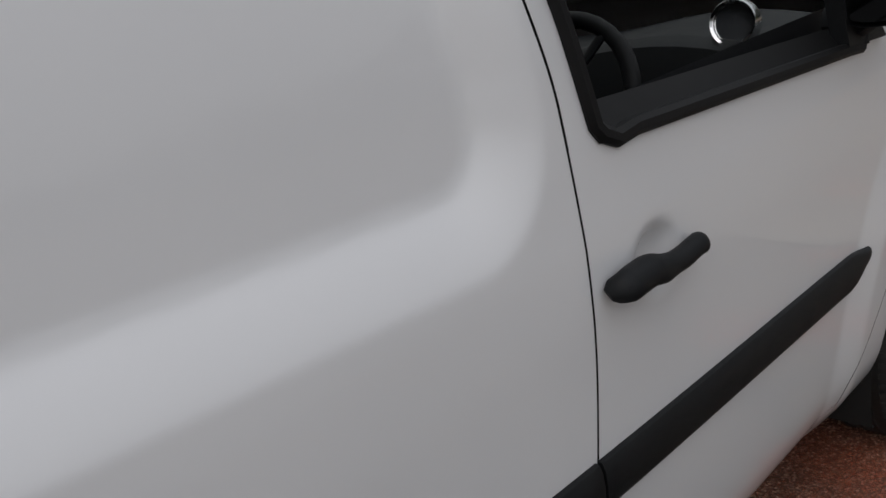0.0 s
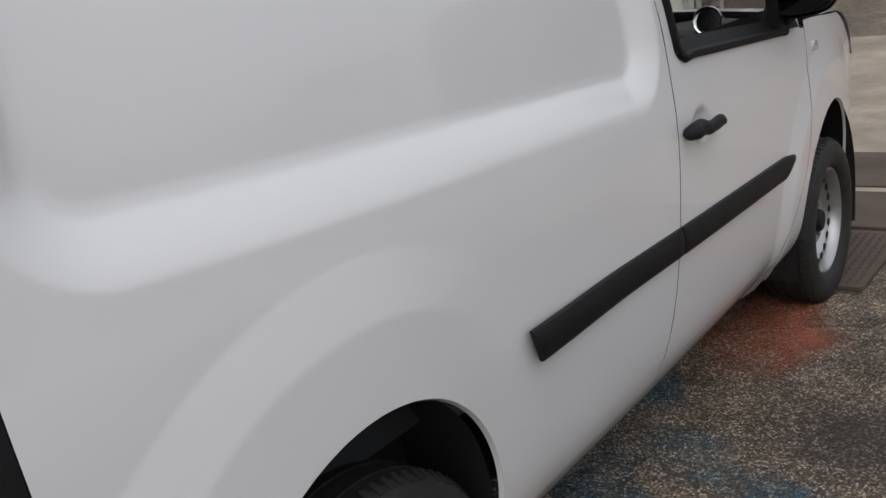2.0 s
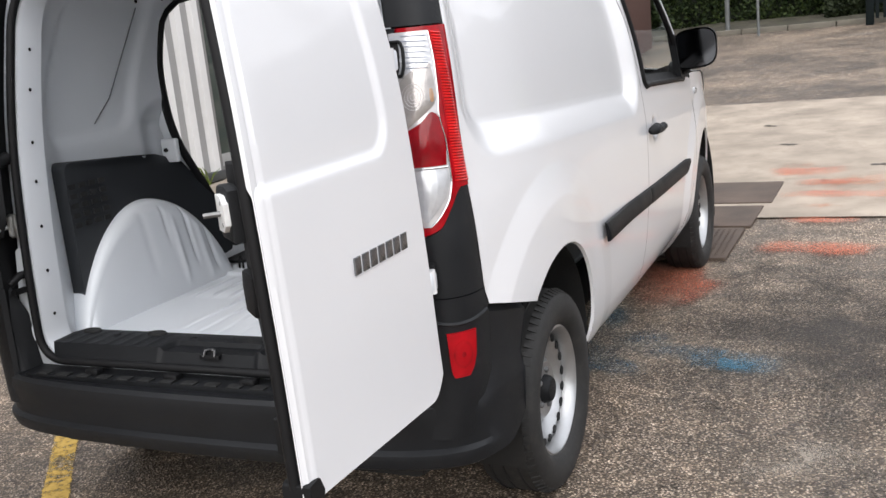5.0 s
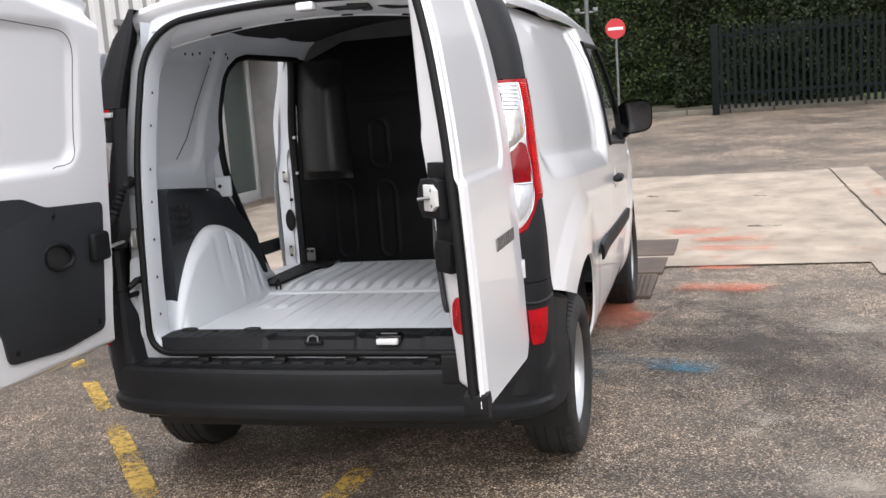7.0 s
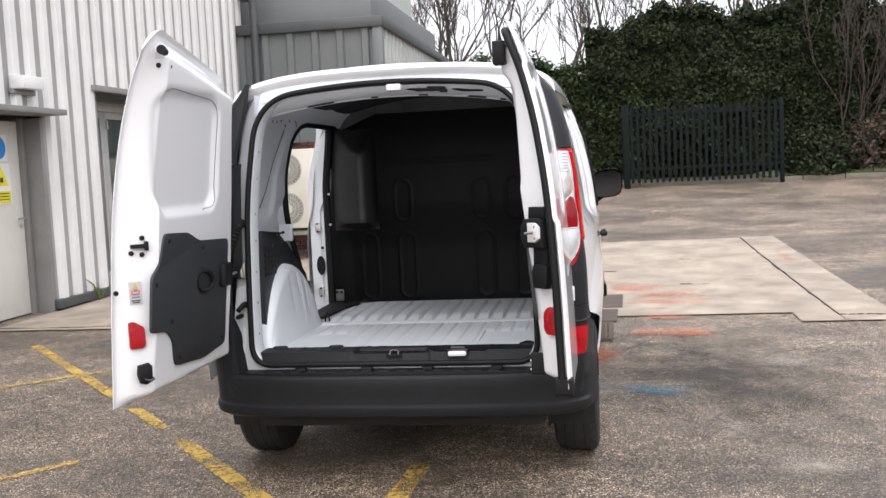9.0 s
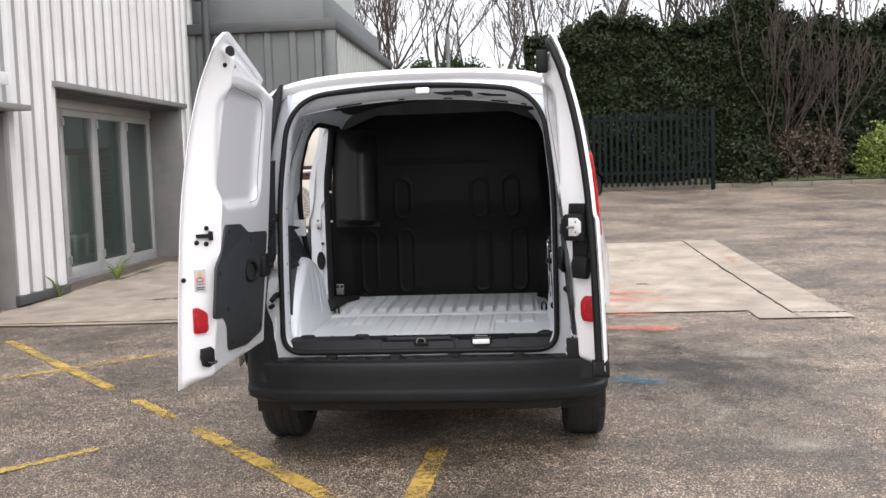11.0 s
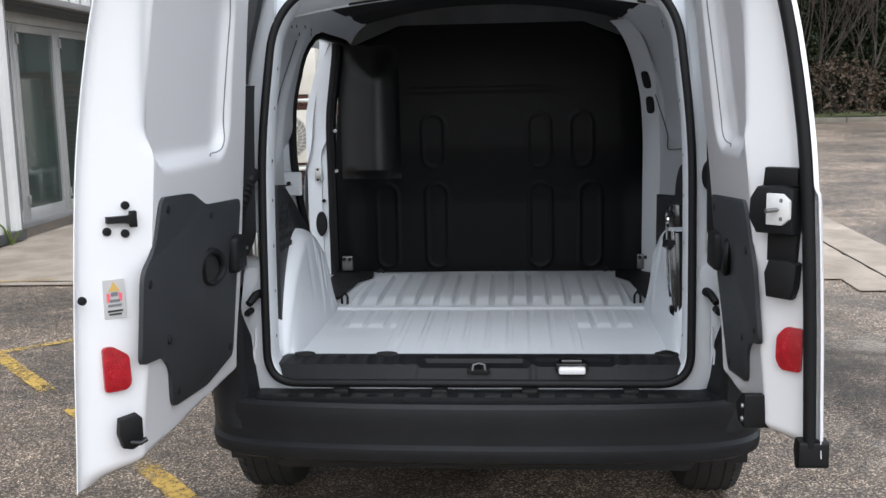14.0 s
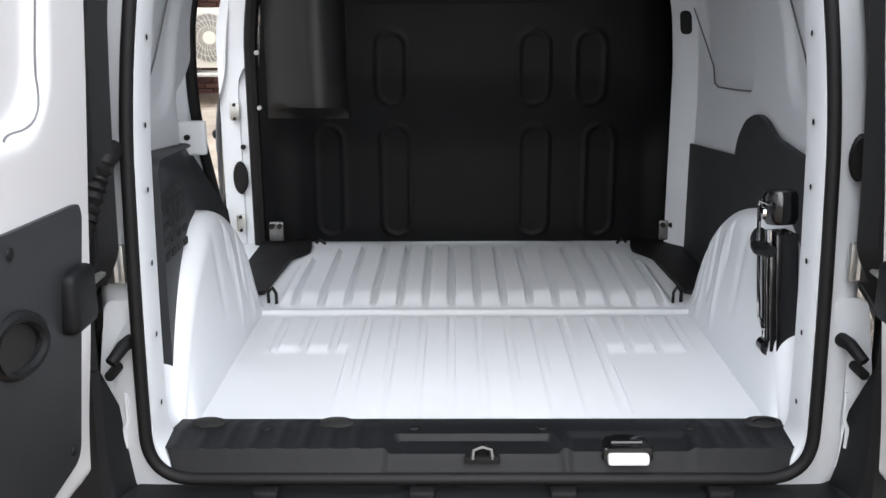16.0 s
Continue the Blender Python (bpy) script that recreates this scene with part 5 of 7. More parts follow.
rd_in = table([0.55, 0.70, 0.90, 1.15, 1.50, 1.84, 1.95], [0.696, 0.688, 0.668, 0.646, 0.606, 0.560, 0.54])
L_BOARD = [(-1.30, 1.20), (-1.10, 1.19), (-0.99, 1.15), (-0.69, 1.135), (-0.70, 0.69), (-0.93, 0.668), (-1.19, 0.690), (-1.215, 0.79), (-1.27, 0.835), (-1.402, 0.850), (-1.40, 1.05), (-1.335, 1.09)]
R_BOARD = [(-0.68, 1.13), (-1.075, 1.156), (-1.105, 1.067), (-1.132, 1.003), (-1.135, 0.828), (-1.04, 0.812), (-0.99, 0.772), (-0.970, 0.690), (-0.74, 0.660), (-0.70, 0.92)]
left_door = rear_door(1, "wide white rear door standing open with grey trim board", lambda z: -0.615 - 0.03 * smooth(1.3, 1.8, z), table([0.55, 0.6, 1.236, 1.95], [-1.487, -1.485, -1.457, -1.405]),
                      ld_out, ld_in, lambda u: 1.805 + 0.135 * u ** 0.9, (-1.345, -0.79, 1.262, 1.725, 0.10), L_BOARD, False)
right_door = rear_door(-1, "narrow white rear door standing open with grey trim board", lambda z: -0.622 - 0.03 * smooth(1.3, 1.8, z), table([0.55, 0.6, 1.15, 1.95], [-1.245, -1.243, -1.235, -1.160]),
                       rd_out, rd_in, lambda u: 1.805 + 0.105 * u ** 0.9, (-1.10, -0.775, 1.265, 1.725, 0.08), R_BOARD, True)


def edge_plate(s, at, door, poly, mat, name, label, thick=0.006, tilt=50, bevel=0.0015):
    """A flat thing on a door's slanting free edge; poly in metres across and up."""
    d = Vector((-math.cos(radians(tilt)), s * math.sin(radians(tilt)), 0))
    n = Vector((-d.y * s, d.x * s, 0)).normalized()
    if n.x > 0:
        n = -n
    if name == "door_reflector":
        poly = rounded(poly, 0.008, 4)
    return part(name, prism(poly, lambda a, b, w: Vector(at) + d * a + Vector((0, 0, b)) + n * w, -0.004, thick, bevel=bevel), mat, door, label)


edge_plate(1, (-1.405, 0.735, 0.846), left_door, [(-0.030, -0.034), (-0.022, -0.048), (0.027, -0.048), (0.028, 0.049), (0.006, 0.050), (-0.028, 0.026)], RED_REFL, "door_reflector", "red door reflector")
edge_plate(-1, (-1.176, -0.726, 0.830), right_door, [(-0.031, -0.028), (-0.018, -0.050), (0.028, -0.050), (0.030, 0.050), (-0.010, 0.050), (-0.030, 0.026)], RED_REFL, "door_reflector", "red door reflector")
LABEL = (-1.400, 0.730, 0.997)
lab = lambda dz: (LABEL[0], LABEL[1], LABEL[2] + dz)
sticker = edge_plate(1, LABEL, left_door, [(-0.0225, -0.041), (0.0225, -0.041), (0.0225, 0.041), (-0.0225, 0.041)], STICK_W, "warning_label", "small grey warning label with a yellow triangle", 0.001, bevel=0)
edge_plate(1, lab(0.026), sticker, [(-0.012, -0.010), (0.012, -0.010), (0.0, 0.011)], STICK_Y, "label_triangle", "", 0.002, bevel=0)
for a0 in (-0.016, 0.009):
    edge_plate(1, lab(0.004), sticker, [(a0, -0.009), (a0 + 0.007, -0.011), (a0 + 0.007, 0.009), (a0, 0.007)], STICK_R, "label_spot", "", 0.002, bevel=0)
for dz, w, h in ((0.010, 0.007, 0.004), (-0.004, 0.011, 0.003), (-0.014, 0.014, 0.0025), (-0.026, 0.016, 0.002), (-0.033, 0.013, 0.0018)):
    edge_plate(1, lab(dz), sticker, [(-w, -h), (w, -h), (w, h), (-w, h)], LABEL_GREY if h > 0.002 else INK, "label_line", "", 0.0025, bevel=0)
disc = lambda r, n=14: [(r * math.cos(2 * math.pi * k / n), r * math.sin(2 * math.pi * k / n)) for k in range(n)]
for at in ((-1.378, 0.702, 1.192), (-1.380, 0.705, 1.133), (-1.406, 0.733, 1.140), (-1.469, 0.768, 1.006), (-1.33, 0.615, 1.80), (-1.27, 0.600, 1.80)):
    edge_plate(1, at, left_door, disc(0.009), RUBBER, "plug", "", 0.004)
edge_plate(1, (-1.388, 0.708, 1.164), left_door, [(-0.030, -0.018), (-0.018, -0.018), (-0.016, -0.007), (0.032, -0.006), (0.032, 0.007), (-0.016, 0.007), (-0.018, 0.016), (-0.030, 0.016)], RUBBER, "door_catch", "black door catch", 0.012)
part("top_catch", tube([(-1.325, 0.590, 1.845), (-1.355, 0.585, 1.848)], 0.014, 10), RUBBER, left_door, "black upper door catch")
part("top_catch", tube([(-1.355, 0.585, 1.848), (-1.375, 0.580, 1.848)], 0.017, 10), RUBBER, left_door)
foot_l = edge_plate(1, (-1.402, 0.722, 0.704), left_door, [(-0.030, -0.026), (-0.006, -0.036), (0.014, -0.030), (0.022, 0.0), (0.018, 0.034), (-0.020, 0.040), (-0.030, 0.030)], RUBBER, "lower_catch", "black lower door catch", 0.018, bevel=0.004)
part("catch_pin", tube([(-1.425, 0.708, 0.690), (-1.412, 0.690, 0.684), (-1.402, 0.680, 0.690)], 0.006, 8), BLACK_GLOSS, foot_l)
# pull cups and latch boxes
for s, door, y_in, cx, rx in ((1, left_door, ld_in, -0.945, 0.060), (-1, right_door, rd_in, -0.845, 0.040)):
    cz = 0.985
    part("pull_cup", tube([(cx + rx * math.cos(a) - 0.012 * math.sin(a), s * (y_in(cz) - 0.010 - 0.010 * math.cos(a) * s), cz + 0.042 * math.sin(a)) for a in np.linspace(0, 2 * math.pi, 25)[:-1]], 0.010, 8, True, flat=1.0), BLACK_PL, door, "black pull cup")
    part("pull_cup_floor", lathe([(0.001, 0.009), (0.020, 0.0095), (0.040, 0.012)], Matrix.Translation((cx, s * y_in(cz), cz)) @ Matrix.Rotation(radians(90) * s, 4, "X") @ Matrix.Diagonal((rx / 0.04, 1.0, 1, 1)), 20), DARK_HOLE, door)
    part("check_cover", box((-0.730, s * (y_in(0.975) - 0.012), 0.985), (0.095, 0.038, 0.100), 0.014, 3), BLACK_PL, door, "black cover of the door check")
lock = edge_plate(-1, (-1.168, -0.694, 1.147), right_door, [(-0.052, -0.020), (-0.034, -0.052), (0.050, -0.052), (0.052, 0.046), (0.020, 0.054), (-0.034, 0.050), (-0.050, 0.024)], BLACK_PL, "door_lock", "black door lock", 0.044, bevel=0.008)
edge_plate(-1, (-1.196, -0.672, 1.150), lock, [(-0.006, -0.034), (0.030, -0.034), (0.046, -0.020), (0.046, 0.020), (0.030, 0.034), (-0.006, 0.034)], BRIGHT, "lock_plate", "bright steel lock plate", 0.018, bevel=0.002)
part("lock_tongue", tube([(-1.212, -0.692, 1.150), (-1.228, -0.664, 1.150), (-1.236, -0.648, 1.149)], 0.0050, 8), DULL_ZINC, lock)
for dz in (-0.020, 0.020):
    part("lock_rivet", lathe([(0.007, 0), (0.007, 0.005), (0.003, 0.006)], Matrix.Translation((-1.222, -0.684, 1.150 + dz)) @ Matrix.Rotation(radians(-50), 4, "Z") @ Matrix.Rotation(radians(-90), 4, "Y"), 10), DULL_ZINC, lock)
edge_plate(-1, (-1.172, -0.696, 1.218), lock, [(-0.034, -0.020), (0.046, -0.020), (0.046, 0.020), (-0.030, 0.020)], RUBBER, "lock_bracket", "", 0.020, bevel=0.003)
edge_plate(-1, (-1.172, -0.702, 1.060), right_door, [(-0.030, -0.030), (0.036, -0.030), (0.040, 0.036), (-0.030, 0.036)], RUBBER, "lock_rod_cover", "black lock rod cover", 0.012, bevel=0.003)
edge_plate(-1, (-1.176, -0.706, 0.994), right_door, [(-0.030, -0.044), (0.028, -0.046), (0.036, -0.020), (0.040, 0.034), (0.020, 0.042), (-0.026, 0.040), (-0.036, 0.010)], RUBBER, "lock_release", "black door release lever", 0.026, bevel=0.007)
low_l = part("lower_lock", prism(rounded([(-1.115, 0.622), (-1.050, 0.622), (-1.020, 0.655), (-1.085, 0.700), (-1.115, 0.705)], 0.006), lambda a, b, w: (a, -w, b), 0.645, 0.715, bevel=0.004), RUBBER, right_door, "black lower lock")
up_l = part("upper_lock", box((-1.090, -0.572, 1.790), (0.055, 0.045, 0.085), 0.006), RUBBER, right_door, "black upper lock")
for o, at in ((low_l, (-1.095, -0.645, 0.655)), (up_l, (-1.090, -0.549, 1.79))):
    for dz in (-0.016, 0.016):
        part("lock_rivet", lathe([(0.006, 0), (0.006, 0.004)], Matrix.Translation((at[0], at[1], at[2] + dz)) @ Matrix.Rotation(radians(-90), 4, "X"), 8), ZINC, o)
# row of plain dark blocks where the maker's name stands on the narrow door
for k in range(7):
    x = -0.962 + 0.036 * k
    part("badge_block", prism([(x, 0.963), (x + 0.026, 0.963), (x + 0.030, 0.999), (x + 0.004, 0.999)], lambda a, b, w: (a, -(rd_out(b) + w), b), 0.0, 0.004, bevel=0.001), BADGE, right_door, "" if k else "dark chrome badge block")

# sliding side door, pushed back along the left flank
slide = part("sliding_door", grid(40, 50, lambda u, v: (lambda x, z: (x, skin(x, z, True) + 0.060, z))(-0.42 + 0.74 * u, 0.46 + 1.20 * v)), WHITE, van, "white sliding side door pushed back")
part("sliding_door_lining", grid(20, 20, lambda u, v: (lambda x, z: (x, skin(x, z, True) + 0.028, z))(-0.41 + 0.72 * u, 0.47 + 1.18 * v)), WHITE_IN, slide)

# ---- cab ----
part("dashboard", grid(24, 16, lambda u, v: (1.98 + 0.55 * v + 0.06 * math.cos((2 * u - 1) * 2.2), (2 * u - 1) * 0.78, 0.62 + 0.46 * smooth(0.0, 0.35, v) + 0.03 * math.sin(u * 9))), BLACK_PL, van, "black dashboard")
part("steering_wheel", tube([Matrix.Translation((1.90, -0.38, 1.02)) @ Matrix.Rotation(radians(-62), 4, "Y") @ Vector((0.185 * math.cos(a), 0.185 * math.sin(a), 0)) for a in np.linspace(0, 2 * math.pi, 33)[:-1]], 0.017, 10, True), RUBBER, van, "black steering wheel")
part("wheel_boss", lathe([(0.001, 0.03), (0.06, 0.025), (0.085, 0.0), (0.06, -0.06)], Matrix.Translation((1.90, -0.38, 1.02)) @ Matrix.Rotation(radians(-62), 4, "Y"), 20), BLACK_PL, van)
for k in range(3):
    a = radians(90 + 120 * k)
    m = Matrix.Translation((1.90, -0.38, 1.02)) @ Matrix.Rotation(radians(-62), 4, "Y")
    part("wheel_spoke", tube([m @ Vector((0.05 * math.cos(a), 0.05 * math.sin(a), 0)), m @ Vector((0.18 * math.cos(a), 0.18 * math.sin(a), 0))], 0.020, 8, flat=0.4), BLACK_PL, van)
vent_m = Matrix.Translation((2.19, -0.63, 1.134)) @ Matrix.Rotation(radians(-80), 4, "Y") @ Matrix.Rotation(radians(12), 4, "X")
part("air_vent_ring", lathe([(0.040, 0.0), (0.040, 0.012), (0.045, 0.014), (0.048, 0.006), (0.048, -0.03)], vent_m, 30), CHROME, van, "silver air vent ring")
part("air_vent", lathe([(0.001, -0.012), (0.038, -0.010), (0.040, 0.004), (0.040, -0.03)], vent_m, 24), DARK_HOLE, van)
for y in (-0.40, 0.40):
    seat = part("seat", box((1.68, y, 0.74), (0.50, 0.48, 0.16), 0.05, 3), TRIM, van, "dark grey cloth seat")
    part("seat_back", box((1.45, y, 1.02), (0.13, 0.46, 0.58), 0.05, 3, turn=Euler((0, radians(-10), 0)).to_matrix()), TRIM, seat)
    part("head_rest", box((1.40, y, 1.40), (0.09, 0.26, 0.18), 0.04, 3), TRIM, seat)
part("cab_floor", box((1.85, 0, 0.42), (1.3, 1.6, 0.06), 0.01), RUBBER, van)
part("firewall", box((2.52, 0, 0.70), (0.04, 1.5, 0.70), 0.01), UNDER, van)

# ---- ground ----
def ground_z(x, y):
    """The yard rises gently away from the van."""
    d = max(0.0, min(x, 22.0) - 2.0)
    return (0.015 * d + 0.0016 * d * d) * (1 - 0.6 * smooth(1.0, 4.0, y) * smooth(16.0, 10.0, x))


def asphalt_material():
    m, n, l, b = node_mat("worn_asphalt")
    geo = n.new("ShaderNodeNewGeometry")
    vor, big, mid, fine = n.new("ShaderNodeTexVoronoi"), n.new("ShaderNodeTexNoise"), n.new("ShaderNodeTexNoise"), n.new("ShaderNodeTexNoise")
    vor.inputs["Scale"].default_value = 125
    big.inputs["Scale"].default_value, big.inputs["Detail"].default_value, big.inputs["Roughness"].default_value = 0.75, 11, 0.74
    mid.inputs["Scale"].default_value, mid.inputs["Detail"].default_value, mid.inputs["Roughness"].default_value = 11.0, 8, 0.76
    fine.inputs["Scale"].default_value, fine.inputs["Detail"].default_value, fine.inputs["Roughness"].default_value = 60, 5, 0.8
    for t in (vor, big, mid, fine):
        l.new(geo.outputs["Position"], t.inputs["Vector"])
    stone = n.new("ShaderNodeValToRGB")
    for pos, c in ((0.0, (0.060, 0.048, 0.038)), (0.35, (0.130, 0.107, 0.087)), (0.60, (0.215, 0.181, 0.150)), (0.85, (0.335, 0.292, 0.252)), (1.0, (0.460, 0.415, 0.370))):
        e = stone.color_ramp.elements.new(pos) if pos not in (0.0, 1.0) else stone.color_ramp.elements[-int(pos)]
        e.color = (*c, 1)
    sep = n.new("ShaderNodeSeparateColor")
    l.new(vor.outputs["Color"], sep.inputs["Color"])
    l.new(sep.outputs["Red"], stone.inputs["Fac"])
    gap, gr = n.new("ShaderNodeMixRGB"), n.new("ShaderNodeMapRange")
    gr.inputs["From Min"].default_value, gr.inputs["From Max"].default_value = 0.40, 0.62
    l.new(vor.outputs["Distance"], gr.inputs["Value"])
    l.new(gr.outputs["Result"], gap.inputs[0])
    l.new(stone.outputs["Color"], gap.inputs[1])
    gap.inputs[2].default_value = (0.045, 0.037, 0.030, 1)
    binder = n.new("ShaderNodeMixRGB")
    binder.inputs[2].default_value = (0.048, 0.039, 0.031, 1)
    edge = n.new("ShaderNodeMapRange")
    edge.inputs["From Min"].default_value, edge.inputs["From Max"].default_value, edge.inputs["To Max"].default_value = 0.52, 0.64, 0.85
    l.new(fine.outputs["Fac"], edge.inputs["Value"])
    l.new(edge.outputs["Result"], binder.inputs[0])
    l.new(gap.outputs["Color"], binder.inputs[1])
    out = binder.outputs["Color"]
    streak, mp = n.new("ShaderNodeTexNoise"), n.new("ShaderNodeMapping")
    mp.inputs["Scale"].default_value = (2.0, 1.1, 1.0)
    streak.inputs["Scale"].default_value, streak.inputs["Detail"].default_value, streak.inputs["Roughness"].default_value = 1.0, 10, 0.74
    l.new(geo.outputs["Position"], mp.inputs["Vector"])
    l.new(mp.outputs["Vector"], streak.inputs["Vector"])
    for tex, lo, hi, dark, pale in ((mid, 0.34, 0.66, 0.55, 1.45), (streak, 0.38, 0.66, 0.84, 1.50)):
        worn, ramp = n.new("ShaderNodeMixRGB"), n.new("ShaderNodeValToRGB")
        worn.blend_type, worn.inputs[0].default_value = "MULTIPLY", 1.0
        ramp.color_ramp.elements[0].position, ramp.color_ramp.elements[1].position = lo, hi
        ramp.color_ramp.elements[0].color, ramp.color_ramp.elements[1].color = (dark, dark, dark, 1), (pale, pale * 0.97, pale * 0.93, 1)
        l.new(tex.outputs["Fac"], ramp.inputs["Fac"])
        l.new(out, worn.inputs[1])
        l.new(ramp.outputs["Color"], worn.inputs[2])
        out = worn.outputs["Color"]
    stain, r2 = n.new("ShaderNodeMixRGB"), n.new("ShaderNodeValToRGB")
    stain.blend_type = "MULTIPLY"
    r2.color_ramp.elements[0].position, r2.color_ramp.elements[1].position = 0.40, 0.60
    r2.color_ramp.elements[0].color, r2.color_ramp.elements[1].color = (0.74, 0.725, 0.705, 1), (1.72, 1.65, 1.56, 1)
    l.new(big.outputs["Fac"], r2.inputs["Fac"])
    stain.inputs[0].default_value = 1.0
    l.new(out, stain.inputs[1])
    l.new(r2.outputs["Color"], stain.inputs[2])
    l.new(stain.outputs["Color"], b.inputs["Base Color"])
    rr = n.new("ShaderNodeMapRange")
    rr.inputs["From Min"].default_value, rr.inputs["From Max"].default_value = 0.35, 0.6
    rr.inputs["To Min"].default_value, rr.inputs["To Max"].default_value = 0.42, 0.62
    l.new(big.outputs["Fac"], rr.inputs["Value"])
    l.new(rr.outputs["Result"], b.inputs["Roughness"])
    b.inputs["Specular IOR Level"].default_value = 0.35
    bp = n.new("ShaderNodeBump")
    bp.inputs["Strength"].default_value, bp.inputs["Distance"].default_value = 0.9, 0.006
    l.new(vor.outputs["Distance"], bp.inputs["Height"])
    l.new(bp.outputs["Normal"], b.inputs["Normal"])
    return m


def spread(a, b, n, mid=0.0, k=3.2):
    """Places from a to b, close together round mid."""
    t = np.linspace(-1, 1, n)
    s = np.sinh(k * t) / np.sinh(k)
    return [mid + (v * (b - mid) if v > 0 else -v * (a - mid)) for v in s]


def sheet(xs, ys, lift=0.0, into=None, rough=0.0):
    bm = into or bmesh.new()
    v = [[bm.verts.new((x, y, ground_z(x, y) + lift + (noise.noise(Vector((x * 0.7, y * 0.7, 0))) * rough))) for x in xs] for y in ys]
    for j in range(len(ys) - 1):
        for i in range(len(xs) - 1):
            bm.faces.new((v[j][i], v[j][i + 1], v[j + 1][i + 1], v[j + 1][i]))
    return bm


ASPHALT = asphalt_material()
CONCRETE = material("old_concrete", (0.32, 0.270, 0.218), 0.85, vary=0.26, scale=2.2, bump=0.6, bump_scale=90, dirt=0.65, dirt_color=(0.19, 0.158, 0.126), spec=0.25)
PLATE = material("rusty_steel_plate", (0.082, 0.060, 0.047), 0.7, vary=0.3, scale=4, bump=0.5, bump_scale=60, dirt=0.4, dirt_color=(0.12, 0.080, 0.056), spec=0.3)
KERB = material("kerb_concrete", (0.15, 0.135, 0.11), 0.9, vary=0.2, scale=3, bump=0.6, bump_scale=60, dirt=0.5, dirt_color=(0.10, 0.11, 0.06))
SOIL = material("leafy_soil", (0.055, 0.047, 0.033), 0.95, vary=0.4, scale=3, bump=0.8, bump_scale=30, dirt=0.6, dirt_color=(0.06, 0.085, 0.03))
GRASS = material("verge_grass", (0.085, 0.105, 0.038), 0.9, vary=0.35, scale=2.5, bump=0.8, bump_scale=40, dirt=0.5, dirt_color=(0.16, 0.135, 0.075))

ground = tagged(part("ground", sheet(spread(-320, 320, 130, 4.0, 5.5), spread(-320, 320, 120, 0.0, 5.5)), ASPHALT), "worn grey asphalt yard with stains", "ground", kind="structure")
STEPS = lambda a, b, d=0.4: list(np.linspace(a, b, max(2, int(abs(b - a) / d) + 1)))
slab = tagged(part("concrete_apron", sheet(STEPS(3.80, 9.40), STEPS(-2.78, 4.96), 0.012), CONCRETE), "pale worn concrete apron beside the van", "pavement", kind="structure")
part("concrete_strip", sheet(STEPS(3.40, 9.48), STEPS(-3.24, -2.80), 0.013), CONCRETE, slab)
part("concrete_strip", sheet(STEPS(3.40, 3.79), STEPS(-2.79, -2.45), 0.0125), CONCRETE, slab)
CRACK = material("dark_joint", (0.085, 0.070, 0.056), 0.95, vary=0.3, scale=8)
for a, b in (((9.40, -2.79), (3.62, -2.79)), ((3.64, -2.8), (3.62, -3.24)), ((3.95, 0.9), (3.9, 4.9))):
    n = 30
    pts = [(a[0] + (b[0] - a[0]) * k / n + random.uniform(-0.02, 0.02), a[1] + (b[1] - a[1]) * k / n + random.uniform(-0.02, 0.02)) for k in range(n + 1)]
    part("joint", tube([(x, y, ground_z(x, y) + 0.012) for x, y in pts], lambda t: 0.009 + 0.005 * math.sin(t * 40), 5, flat=0.35), CRACK, slab)
for x0, x1, y0, y1, tilt in ((2.80, 3.50, -0.955, 0.25, 0.0), (3.55, 4.12, -1.00, 0.25, 0.0), (4.22, 4.92, -1.06, 0.25, 0.0)):
    cover = tagged(part("steel_cover", prism(rounded([(x0, y1), (x0, y0), (x1, y0 - 0.02), (x1, y1)], 0.015), lambda a, b, w: (a, b, ground_z(a, b) + w), 0.002, 0.020, bevel=0.004), PLATE),
                   "brown steel cover plate let into the yard", "manhole cover", "cover plates")
    if x0 < 3:
        tread = bmesh.new()
        for k in range(26):
            for j in range(34):
                x, y = x0 + 0.03 + 0.025 * k, y0 + 0.03 + 0.034 * j
                box((x, y, ground_z(x, y) + 0.0205), (0.020, 0.005, 0.003), into=tread, turn=Euler((0, 0, radians(45 if (k + j) % 2 else -45))).to_matrix())
        part("tread_bar", tread, PLATE, cover)["kind"] = "stuff"


